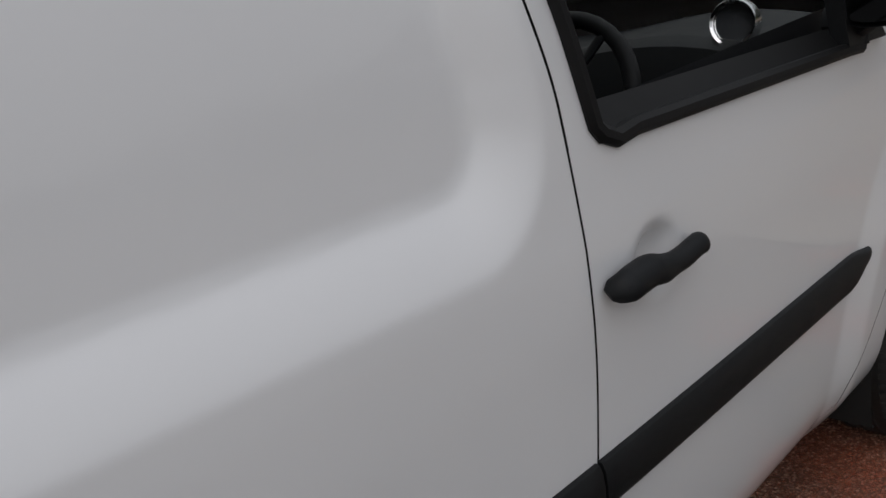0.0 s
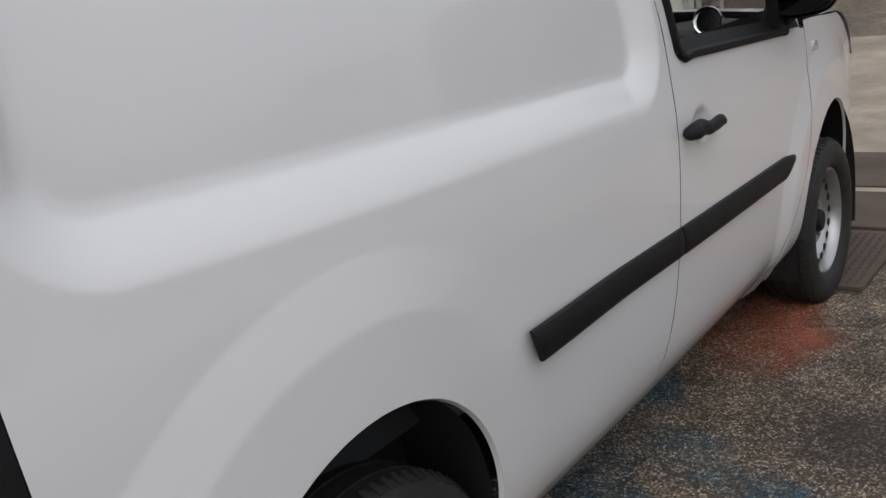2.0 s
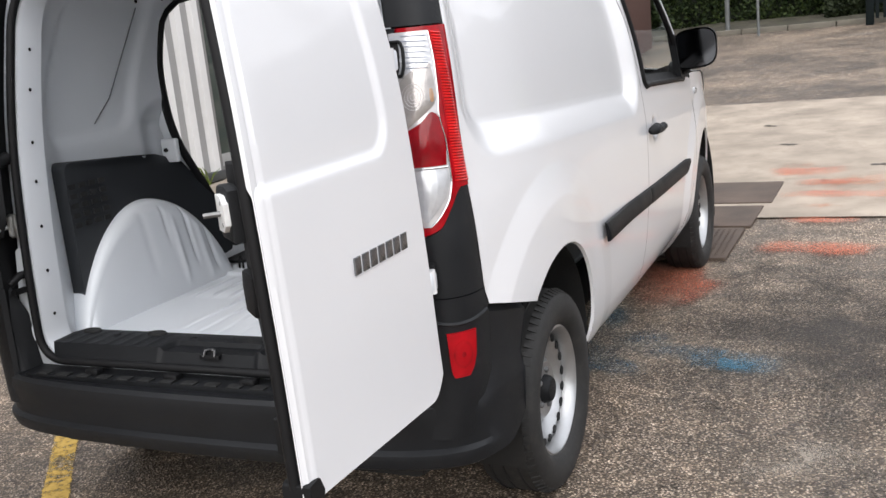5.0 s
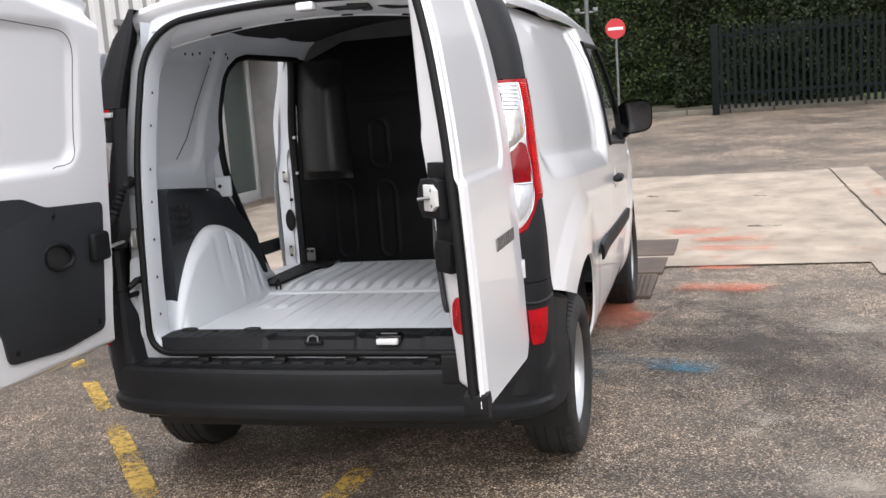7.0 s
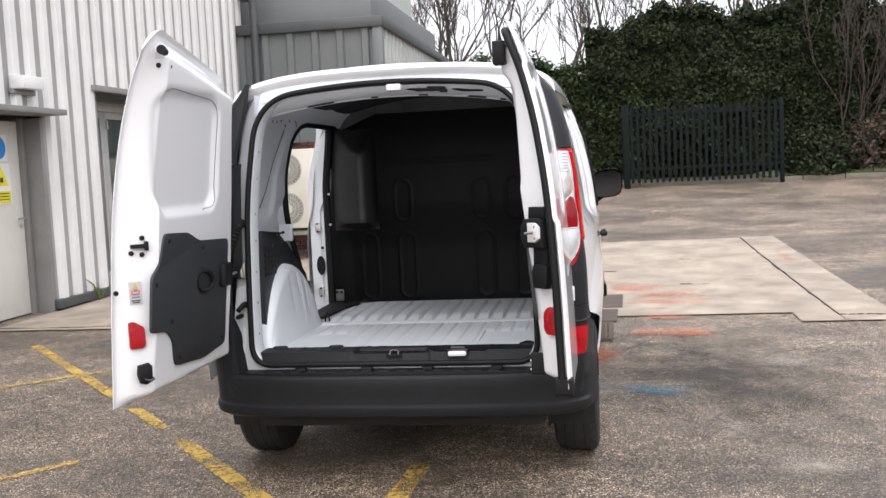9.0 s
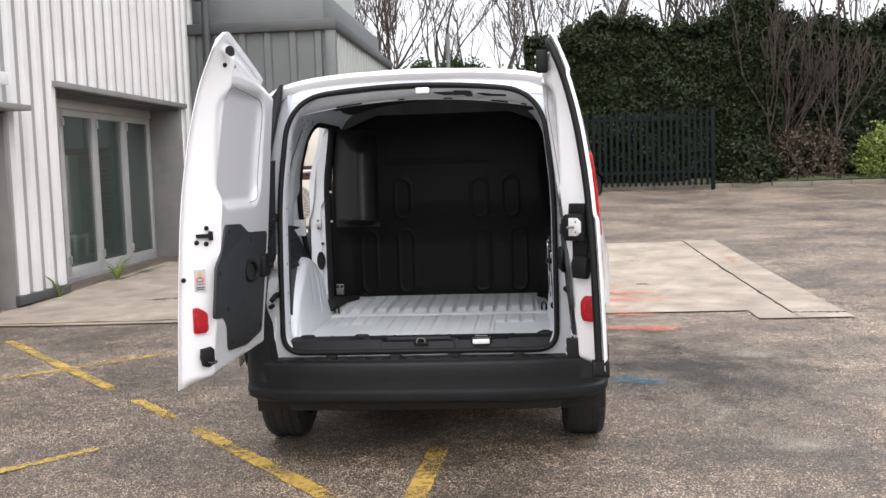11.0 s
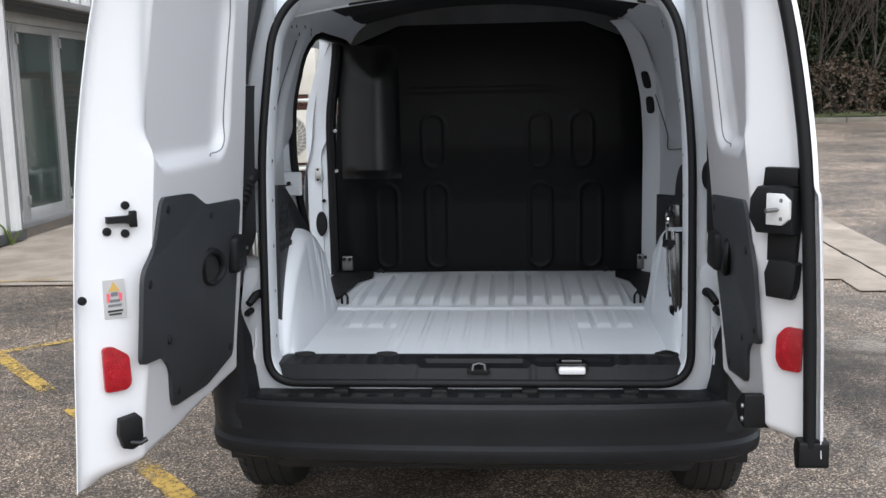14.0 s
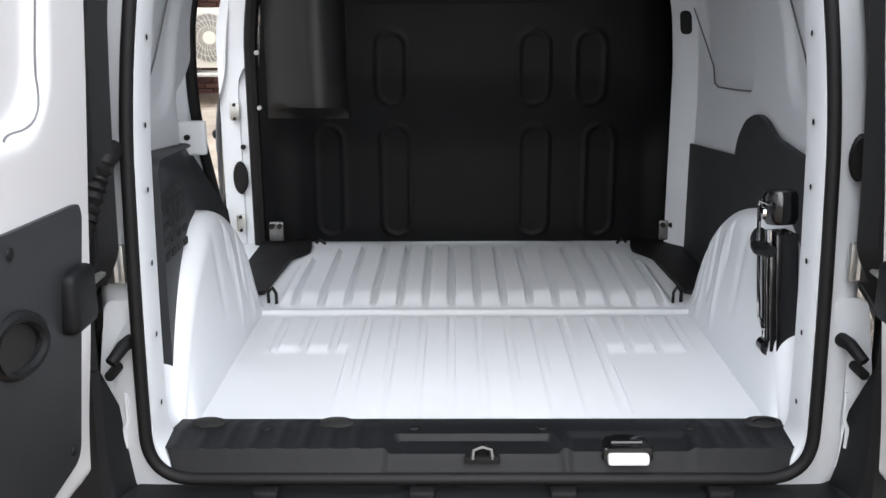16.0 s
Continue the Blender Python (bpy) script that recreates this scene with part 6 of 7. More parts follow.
def paint_material(name, color, cover=0.5, grain=28.0, soft=0.16, feather=0.10, thick=0.88):
    """Worn road paint: bare between flakes and thinning out to ragged edges."""
    m, n, l, b = node_mat(name)
    tc, geo, no, n2 = n.new("ShaderNodeTexCoord"), n.new("ShaderNodeNewGeometry"), n.new("ShaderNodeTexNoise"), n.new("ShaderNodeTexNoise")
    no.inputs["Scale"].default_value, no.inputs["Detail"].default_value, no.inputs["Roughness"].default_value = grain, 6, 0.75
    n2.inputs["Scale"].default_value, n2.inputs["Detail"].default_value = 3.2, 4
    l.new(geo.outputs["Position"], no.inputs["Vector"])
    l.new(geo.outputs["Position"], n2.inputs["Vector"])
    sep = n.new("ShaderNodeSeparateXYZ")
    l.new(tc.outputs["UV"], sep.inputs["Vector"])
    total = None

    def math_node(op, a, b_=None):
        k = n.new("ShaderNodeMath")
        k.operation = op
        for i, v in enumerate((a, b_)):
            if v is None:
                continue
            if isinstance(v, (int, float)):
                k.inputs[i].default_value = v
            else:
                l.new(v, k.inputs[i])
        return k.outputs[0]
    edges = []
    for ax in ("X", "Y"):
        d = math_node("SUBTRACT", 0.5, math_node("ABSOLUTE", math_node("SUBTRACT", sep.outputs[ax], 0.5)))
        edges.append(math_node("MINIMUM", math_node("DIVIDE", d, soft), 1.0))
    fade = math_node("MULTIPLY", edges[0], edges[1])
    total = math_node("ADD", math_node("ADD", no.outputs["Fac"], math_node("MULTIPLY", n2.outputs["Fac"], 0.8)), math_node("MULTIPLY", math_node("SUBTRACT", fade, 1.0), 0.55))
    mr = n.new("ShaderNodeMapRange")
    mr.inputs["From Min"].default_value, mr.inputs["From Max"].default_value = 1.18 - cover * 0.6, 1.18 + feather - cover * 0.6
    mr.inputs["To Max"].default_value = thick
    l.new(total, mr.inputs["Value"])
    l.new(mr.outputs["Result"], b.inputs["Alpha"])
    ramp = n.new("ShaderNodeValToRGB")
    ramp.color_ramp.elements[0].color, ramp.color_ramp.elements[1].color = (*[c * 0.7 for c in color], 1), (*[min(1, c * 1.2) for c in color], 1)
    l.new(no.outputs["Fac"], ramp.inputs["Fac"])
    l.new(ramp.outputs["Color"], b.inputs["Base Color"])
    b.inputs["Roughness"].default_value = 0.85
    return m


YELLOW = paint_material("worn_yellow_paint", (0.52, 0.34, 0.075), 0.74, soft=0.14, feather=0.26)
ORANGE = paint_material("orange_spray_paint", (0.66, 0.17, 0.085), 0.78, 100, 0.32, 0.42, 0.50)
BLUE = paint_material("blue_spray_paint", (0.035, 0.19, 0.30), 0.74, 75, 0.34, 0.36, 0.50)
FADED = paint_material("faded_white_paint", (0.50, 0.49, 0.46), 0.42, 20, 0.2)
PINK = paint_material("pinkish_orange_dust", (0.55, 0.25, 0.15), 0.88, 12, 0.5, 0.8)
MOSS = paint_material("mossy_dirt", (0.085, 0.080, 0.040), 0.80, 14, 0.5, 0.25)
RUSTY = paint_material("faint_orange_stain", (0.58, 0.22, 0.12), 0.84, 25, 0.5, 0.7)
DAMP = paint_material("dark_oil_stain", (0.030, 0.027, 0.025), 0.62, 6, 0.5)
PALE = paint_material("pale_scuffed_patch", (0.34, 0.295, 0.245), 0.92, 85, 0.5, 0.40, 0.66)


def ground_patch(name, label, mat, a, b, width, lift=0.016, category="ground marking", n=12):
    """A painted streak lying on the ground from a to b."""
    a, b = Vector(a), Vector(b)
    d = (b - a).normalized()
    side = Vector((-d.y, d.x)) * width / 2
    bm = bmesh.new()
    uv = bm.loops.layers.uv.new("UVMap")
    rows = []
    for k in range(n + 1):
        p = a.lerp(b, k / n)
        rows.append([bm.verts.new((q.x, q.y, ground_z(q.x, q.y) + lift)) for q in (p - side, p, p + side)])
    for k in range(n):
        for j in range(2):
            f = bm.faces.new((rows[k][j], rows[k + 1][j], rows[k + 1][j + 1], rows[k][j + 1]))
            for loop, (u, v) in zip(f.loops, ((k / n, j / 2), ((k + 1) / n, j / 2), ((k + 1) / n, (j + 1) / 2), (k / n, (j + 1) / 2))):
                loop[uv].uv = (u, v)
    return tagged(part(name, bm, mat, None, sharp=0), label, category, kind="structure")


bay = "worn yellow bay line on the asphalt"
ground_patch("bay_line", bay, YELLOW, (3.3, 4.22), (0.93, 2.02), 0.11, 0.006)
ground_patch("bay_line", bay, YELLOW, (0.34, 1.49), (-1.1, 0.24), 0.12, 0.006)
ground_patch("bay_line", bay, YELLOW, (0.93, 2.02), (0.34, 1.49), 0.10, 0.0055)
ground_patch("bay_line", bay, YELLOW, (-0.05, -0.05), (-1.35, 0.02), 0.13, 0.0065)
ground_patch("bay_line", bay, YELLOW, (1.2, 3.55), (2.5, 2.2), 0.09, 0.007)
ground_patch("bay_line", bay, YELLOW, (-0.75, 2.20), (-0.12, 1.66), 0.09, 0.007)
ground_patch("bay_line", bay, YELLOW, (3.75, 4.75), (4.05, 3.4), 0.07, 0.0165)
sp = "faded orange spray mark on the yard"
for a, b, w in (((1.85, -0.50), (3.0, -0.86), 0.66), ((1.70, -0.62), (2.55, -1.05), 0.50), ((3.10, -0.85), (2.95, -2.05), 0.56), ((3.72, -1.0), (3.66, -1.85), 0.24), ((4.50, -0.9), (4.40, -2.15), 0.40), ((5.25, -0.75), (5.35, -1.75), 0.55), ((4.85, -0.95), (4.9, -1.8), 0.4)):
    ground_patch("spray_mark", sp, ORANGE, a, b, w, 0.019)
for a, b, w in (((1.30, -0.32), (1.42, -1.20), 0.62), ((1.38, -0.75), (1.08, -1.70), 0.48), ((2.10, -0.46), (1.35, -0.64), 0.42), ((1.22, -0.40), (1.02, -1.00), 0.38), ((5.9, 3.5), (5.5, 3.2), 0.35)):
    ground_patch("spray_mark", "faded blue spray mark on the yard", BLUE, a, b, w, 0.008 if a[0] < 3 else 0.019)
for a, b, w in (((5.6, -1.2), (5.4, -2.2), 0.45), ((4.9, -0.9), (5.0, -1.8), 0.3), ((7.6, -1.4), (7.2, -2.3), 0.5), ((7.85, -0.1), (7.45, -1.3), 0.40), ((8.5, -0.5), (8.25, -1.3), 0.45), ((5.86, -0.6), (5.70, -1.12), 0.20), ((6.7, -0.4), (6.4, -1.5), 0.3), ((5.2, 4.3), (5.6, 2.6), 0.5)):
    ground_patch("stain", "dark damp stain on the concrete", DAMP, a, b, w, 0.0175)
for a, b, w in (((4.15, -1.05), (4.05, -1.75), 0.30), ((4.9, -1.05), (4.8, -1.95), 0.40), ((5.6, -0.85), (5.5, -1.6), 0.55), ((8.9, -3.02), (5.6, -3.02), 0.40), ((4.4, -2.2), (4.2, -2.75), 0.4)):
    ground_patch("stain", "faint orange stain on the concrete", RUSTY, a, b, w, 0.0172)
ground_patch("stain", "pinkish orange dust on the concrete", PINK, (4.9, -0.95), (4.75, -2.3), 1.3, 0.0168)
# a broad speckled film that darkens the asphalt alongside the van
DARK_FILM = paint_material("dark_tarry_film", (0.040, 0.034, 0.029), 1.22, 80, 0.5, 0.45, 0.80)
ground_patch("stain", "darker tarry asphalt alongside the van", DARK_FILM, (3.3, -1.45), (-0.1, -1.75), 1.9, 0.0035, n=24)
ground_patch("stain", "dark oily stain on the asphalt", DAMP, (0.9, 3.2), (0.2, 2.4), 0.9, 0.004)
for a, b, w in (((0.9, -1.35), (-0.2, -1.75), 0.8), ((2.6, -1.6), (1.5, -2.6), 1.1), ((-0.9, -0.9), (-1.4, -2.6), 0.7), ((-0.7, 1.6), (-1.7, 0.7), 0.9), ((-0.55, 0.6), (-0.62, -1.9), 0.12), ((1.4, -1.9), (0.2, -3.2), 1.2), ((0.2, -1.2), (-0.6, -2.4), 0.9), ((-0.6, -2.2), (-1.9, -3.4), 1.3), ((2.6, -2.6), (1.6, -4.2), 1.2)):
    ground_patch("scuff", "pale scuffed patch of asphalt", PALE, a, b, w, 0.005)
ground_patch("moss_strip", "mossy dirt along the foot of the hall wall", MOSS, (11.0, 4.82), (5.05, 4.82), 0.42, 0.0165, "dirt")
ground_patch("road_line", "faded white line on the asphalt", FADED, (15.4, -2.9), (15.0, -5.6), 0.14, 0.006)
ground_patch("road_line", "faded white line on the asphalt", FADED, (16.8, -0.6), (17.0, -2.2), 0.12, 0.006)

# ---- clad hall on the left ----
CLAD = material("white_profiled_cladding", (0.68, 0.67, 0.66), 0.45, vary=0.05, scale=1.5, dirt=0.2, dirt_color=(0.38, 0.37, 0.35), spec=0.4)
CLAD_G = material("grey_profiled_cladding", (0.125, 0.135, 0.135), 0.5, vary=0.08, scale=1.2, dirt=0.25, dirt_color=(0.18, 0.18, 0.17))
CLAD_P = material("pale_green_cladding", (0.42, 0.44, 0.42), 0.5, vary=0.06, scale=1.2, dirt=0.25, dirt_color=(0.25, 0.26, 0.24))
CAP = material("dark_grey_flashing", (0.055, 0.058, 0.06), 0.45, vary=0.12, scale=3)
GREY_W = material("grey_painted_reveal", (0.20, 0.195, 0.19), 0.7, vary=0.12, scale=2, dirt=0.3, dirt_color=(0.12, 0.115, 0.11))
ALU = material("silver_door_frame", (0.50, 0.50, 0.49), 0.4, metal=0.35, vary=0.06, scale=4, dirt=0.15)
DOOR_W = material("cream_door_paint", (0.62, 0.60, 0.55), 0.5, vary=0.06, scale=2, dirt=0.2, dirt_color=(0.4, 0.37, 0.33))
GLAZE = material("dark_green_glazing", (0.045, 0.062, 0.055), 0.10, vary=0.2, scale=0.8, coat=0.6, rough_vary=0.03)
SIGN_PAPER = material("white_sign_board", (0.70, 0.70, 0.69), 0.4, vary=0.04)
SIGN_YELLOW = material("yellow_sign_paint", (0.70, 0.62, 0.03), 0.4, vary=0.05)
BRICK = material("red_brick", (0.24, 0.075, 0.05), 0.9, vary=0.25, scale=6, bump=0.6, bump_scale=80)
bn, bl = BRICK.node_tree.nodes, BRICK.node_tree.links
b_info, b_ramp = bn.new("ShaderNodeObjectInfo"), bn.new("ShaderNodeValToRGB")
b_ramp.color_ramp.elements[0].color, b_ramp.color_ramp.elements[1].color = (0.075, 0.034, 0.028, 1), (0.16, 0.070, 0.052, 1)
bl.new(b_info.outputs["Random"], b_ramp.inputs["Fac"])
bl.new(b_ramp.outputs["Color"], bn["Principled BSDF"].inputs["Base Color"])
MORTAR = material("mortar", (0.32, 0.29, 0.26), 0.95, vary=0.15, scale=9)
WALL_Y = 4.97
hall = tagged(new("wall_hall"), "white profiled metal wall of a workshop hall", "building", kind="structure")


def cladding(x0, x1, z0, z1, at, along="x", pitch=0.29, deep=0.05, face=-1):
    """A flat metal sheet of a wall; its ribs stand on it."""
    bm = bmesh.new()
    pts = [(x0, z0), (x1, z0), (x1, z1), (x0, z1)]
    bm.faces.new([bm.verts.new((p, at, z) if along == "x" else (at, p, z)) for p, z in pts])
    return bm


def ribs(x0, x1, z0, z1, at, along="x", pitch=0.29, deep=0.05, face=-1, wide=0.145):
    """The raised trapezoid ribs of profiled sheet metal."""
    bm = bmesh.new()
    n = int((x1 - x0) / pitch)
    for k in range(n + 1):
        p = x0 + (k + 0.5) * pitch
        if p + wide / 2 > x1:
            break
        line = [(p - wide / 2, 0.0), (p - wide / 2 + 0.022, deep), (p + wide / 2 - 0.022, deep), (p + wide / 2, 0.0)]
        rows = [[bm.verts.new((q, at + face * d, z) if along == "x" else (at + face * d, q, z)) for q, d in line] for z in (z0, z1)]
        for i in range(3):
            bm.faces.new((rows[0][i], rows[0][i + 1], rows[1][i + 1], rows[1][i]))
    return bm


# shade between the ribs, put into the colour of the sheet behind them
CLAD_SHADE = material("grey_cladding_trough", (0.30, 0.295, 0.29), 0.5, vary=0.06, scale=1.5, dirt=0.25, dirt_color=(0.22, 0.215, 0.205), spec=0.35)


def clad_wall(parent, fit_=None, *a, rib=CLAD, trough=CLAD_SHADE, **k):
    """A sheet and its ribs as two parts; a darker trough colour stands in for shade between the ribs."""
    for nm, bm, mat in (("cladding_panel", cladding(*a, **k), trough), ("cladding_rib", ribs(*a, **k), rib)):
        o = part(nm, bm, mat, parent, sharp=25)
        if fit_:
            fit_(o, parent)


DOOR_X0, DOOR_X1, LINTEL = 6.16, 10.29, 2.50
PD_X0, PD_X1, PD_TOP = 3.85, 5.02, 2.14
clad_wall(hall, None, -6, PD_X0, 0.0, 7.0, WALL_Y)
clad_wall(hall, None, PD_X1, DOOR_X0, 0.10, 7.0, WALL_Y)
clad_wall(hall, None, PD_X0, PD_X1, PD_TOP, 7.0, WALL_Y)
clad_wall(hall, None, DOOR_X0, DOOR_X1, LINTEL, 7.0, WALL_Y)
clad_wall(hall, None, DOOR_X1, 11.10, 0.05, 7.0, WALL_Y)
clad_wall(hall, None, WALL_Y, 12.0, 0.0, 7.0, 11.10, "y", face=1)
part("wall_core", box((0.0, 6.45, 3.5), (7.6, 2.6, 7.0)), GREY_W, hall)
part("wall_core", box((5.56, 6.45, 3.5), (1.02, 2.6, 7.0)), GREY_W, hall)
part("wall_core", box((10.70, 6.45, 3.5), (0.72, 2.6, 7.0)), GREY_W, hall)
part("wall_core", box((8.225, 6.45, 4.78), (4.13, 2.6, 4.52)), GREY_W, hall)
part("wall_core", box((4.435, 6.45, 4.60), (1.17, 2.6, 4.9)), GREY_W, hall)
part("reveal", box((DOOR_X0 - 0.03, 5.25, 1.25), (0.06, 0.62, 2.5), 0.004), GREY_W, hall)
part("reveal", box((DOOR_X1 + 0.03, 5.25, 1.25), (0.06, 0.62, 2.5), 0.004), GREY_W, hall)
part("lintel_flashing", box((8.225, WALL_Y - 0.04, LINTEL), (4.40, 0.14, 0.07), 0.006), GREY_W, hall)
part("soffit", box((8.225, 5.25, LINTEL - 0.04), (4.12, 0.55, 0.06), 0.004), CAP, hall)
part("base_flashing", box((5.55, WALL_Y - 0.03, 0.11), (1.16, 0.10, 0.10), 0.006), CAP, hall)
DOOR_Y = 5.47
folding = tagged(new("door_1"), "silver framed folding glass doors of the hall", "door", kind="structure")
for k in range(4):
    x0 = 6.20 + 1.02 * k
    leaf = part("door_leaf", box((x0 + 0.045, DOOR_Y, 1.20), (0.085, 0.06, 2.22), 0.005), ALU, folding)
    part("door_stile", box((x0 + 0.975, DOOR_Y, 1.20), (0.085, 0.06, 2.22), 0.005), ALU, leaf)
    part("door_rail", box((x0 + 0.51, DOOR_Y, 2.265), (0.845, 0.06, 0.09), 0.005), ALU, leaf)
    part("door_rail", box((x0 + 0.51, DOOR_Y, 0.165), (0.845, 0.06, 0.15), 0.005), ALU, leaf)
    part("pane", box((x0 + 0.51, DOOR_Y + 0.01, 1.23), (0.845, 0.02, 1.98)), GLAZE, leaf)
    for z in (0.34, 2.14):
        part("hinge", box((x0 + 0.05, DOOR_Y - 0.045, z), (0.035, 0.035, 0.11), 0.006), ZINC, leaf)
part("door_head", box((8.225, DOOR_Y, 2.375), (4.12, 0.10, 0.12), 0.006), ALU, folding)
part("threshold", box((8.225, DOOR_Y - 0.02, 0.055), (4.12, 0.14, 0.09), 0.006), GREY_W, folding)
# side entrance
side_door = tagged(new("door_2"), "cream steel side door with safety signs", "door", kind="structure")
part("door_leaf", box((4.43, 5.20, 1.06), (0.90, 0.05, 2.04), 0.004), DOOR_W, side_door)
part("door_frame", box((4.915, 5.19, 1.06), (0.06, 0.12, 2.10), 0.004), GREY_W, side_door)
part("door_frame", box((3.93, 5.19, 1.06), (0.09, 0.12, 2.10), 0.004), GREY_W, side_door)
part("door_handle", tube([(4.81, 5.17, 1.06), (4.81, 5.12, 1.06), (4.70, 5.12, 1.06)], 0.012, 8), ZINC, side_door)
part("door_lock", lathe([(0.001, 0.012), (0.020, 0.010), (0.022, 0)], Matrix.Translation((4.81, 5.175, 0.98)) @ Matrix.Rotation(radians(90), 4, "X"), 14), ZINC, side_door)
part("reveal", box((4.985, 5.10, 1.05), (0.07, 0.30, 2.12), 0.004), GREY_W, hall)
part("canopy", box((4.40, WALL_Y - 0.10, PD_TOP + 0.02), (1.38, 0.34, 0.06), 0.006), GREY_W, hall)
sign = tagged(new("door_sign"), "blue and yellow safety signs on the side door", "sign")
part("sign_board", box((4.53, 5.170, 1.80), (0.28, 0.004, 0.27)), SIGN_PAPER, sign)
part("sign_board", box((4.53, 5.170, 1.43), (0.32, 0.004, 0.42)), SIGN_PAPER, sign)
part("sign_disc", lathe([(0.001, 0.002), (0.115, 0.002), (0.115, 0)], Matrix.Translation((4.53, 5.167, 1.80)) @ Matrix.Rotation(radians(90), 4, "X"), 28), STICK_B, sign)
part("sign_triangle", prism([(4.41, 1.41), (4.65, 1.41), (4.53, 1.61)], lambda a, b, w: (a, w, b), 5.164, 5.167), SIGN_YELLOW, sign)
part("sign_bar", box((4.53, 5.166, 1.295), (0.28, 0.004, 0.12)), SIGN_YELLOW, sign)
part("sign_mark", box((4.53, 5.1625, 1.47), (0.05, 0.002, 0.05)), INK, sign)
for k in range(3):
    part("sign_line", box((4.53, 5.1635, 1.33 - 0.03 * k), (0.22, 0.002, 0.010)), INK, sign)
wall_lamp = thing("wall_lamp", "white box lamp over the side door canopy", "lamp", (4.66, 4.86, 2.36))
for nm, c, sz, mt in (("lamp_body", (4.66, 4.87, 2.45), (0.36, 0.16, 0.13), SIGN_PAPER), ("lamp_bracket", (4.66, 4.93, 2.36), (0.40, 0.05, 0.06), GREY_W)):
    o = part(nm, box(c, sz, 0.008), mt, wall_lamp)
    o.matrix_parent_inverse = wall_lamp.matrix_basis.inverted()
alarm = tagged(part("floodlight", box((10.95, WALL_Y - 0.18, 4.33), (0.20, 0.16, 0.16), 0.02), CAP), "small dark floodlight on the hall wall", "lamp")

# ---- grey annex ----
annex = thing("annex_building", "grey clad annex with brick base and flat roof", "building", (13.9, 4.0, 0.2))
AX, AY = 10.95, 2.58


def under(ob, parent):
    ob.matrix_parent_inverse = parent.matrix_basis.inverted()
    return ob


def apart(name, bm, mat, parent, label=""):
    return under(part(name, bm, mat, parent, label), parent)


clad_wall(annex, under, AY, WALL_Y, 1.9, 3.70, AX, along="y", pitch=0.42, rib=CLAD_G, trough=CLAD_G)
clad_wall(annex, under, AX, 17.6, 1.9, 3.70, AY, pitch=0.30, rib=CLAD_P, trough=CLAD_SHADE)
apart("roof_edge", box(((AX + 17.6) / 2, 3.9, 3.77), (17.6 - AX + 0.22, 2.86, 0.17), 0.012), CAP, annex)
apart("corner_post", box((AX, AY, 2.8), (0.16, 0.16, 1.8), 0.01), CLAD_G, annex)
apart("upper_wall", box((14.7, 5.3, 4.10), (6.4, 5.0, 0.66), 0.01), CLAD_G, annex)
clad_wall(annex, under, 3.3, 9.0, 4.40, 6.4, 12.2, along="y", pitch=0.30, rib=CLAD_P, trough=CLAD_SHADE)
apart("upper_wall", box((15.3, 6.3, 5.4), (6.0, 5.8, 2.0)), CLAD_P, annex)
apart("wall_core", box(((AX + 17.6) / 2 + 0.06, 3.85, 1.85), (17.6 - AX - 0.1, 2.45, 3.6)), MORTAR, annex)
apart("brick_wall", box(((AX + 17.6) / 2 + 0.1, AY + 0.02, 1.05), (17.6 - AX - 0.25, 0.06, 1.75), 0.004), BRICK, annex)
brick_mesh = finish(box((0, 0, 0), (0.10, 0.213, 0.064), 0.004, 1), "brick", BRICK)
for r_ in range(25):
    for c_ in range(10):
        ob = new("brick", brick_mesh)
        ob.parent, ob.matrix_parent_inverse = annex, annex.matrix_basis.inverted()
        ob.location = (AX + 0.065 + random.uniform(-0.002, 0.002), 2.74 + 0.225 * c_ + 0.112 * (r_ % 2), 0.16 + 0.075 * r_)
apart("downpipe", tube([(AX - 0.10, 4.62, 6.0), (AX - 0.10, 4.62, 0.2)], 0.07, 10), CAP, annex, "black downpipe")
apart("pipe_joint", tube([(AX - 0.10, 4.62, 2.6), (AX - 0.10, 4.62, 2.72)], 0.085, 10), CAP, annex)
win = apart("window", box((12.7, AY - 0.05, 1.10), (1.5, 0.05, 1.1), 0.005), GLAZE, annex, "white framed window")
for c, sz in (((12.7, AY - 0.08, 1.66), (1.6, 0.06, 0.07)), ((12.7, AY - 0.08, 0.56), (1.6, 0.06, 0.07)), ((11.93, AY - 0.08, 1.1), (0.07, 0.06, 1.1)), ((13.47, AY - 0.08, 1.1), (0.07, 0.06, 1.1)), ((12.7, AY - 0.08, 1.1), (0.06, 0.06, 1.1)), ((12.7, AY - 0.08, 1.25), (1.5, 0.06, 0.05))):
    under(part("window_frame", box(c, sz, 0.004), DOOR_W, annex), annex)

# ---- air conditioning units in front of the annex ----
AC = material("cream_unit_casing", (0.60, 0.57, 0.50), 0.45, vary=0.04, scale=4, dirt=0.2, dirt_color=(0.35, 0.33, 0.28))
GRILLE = material("grey_fan_grille", (0.22, 0.21, 0.195), 0.5, vary=0.15, scale=10)


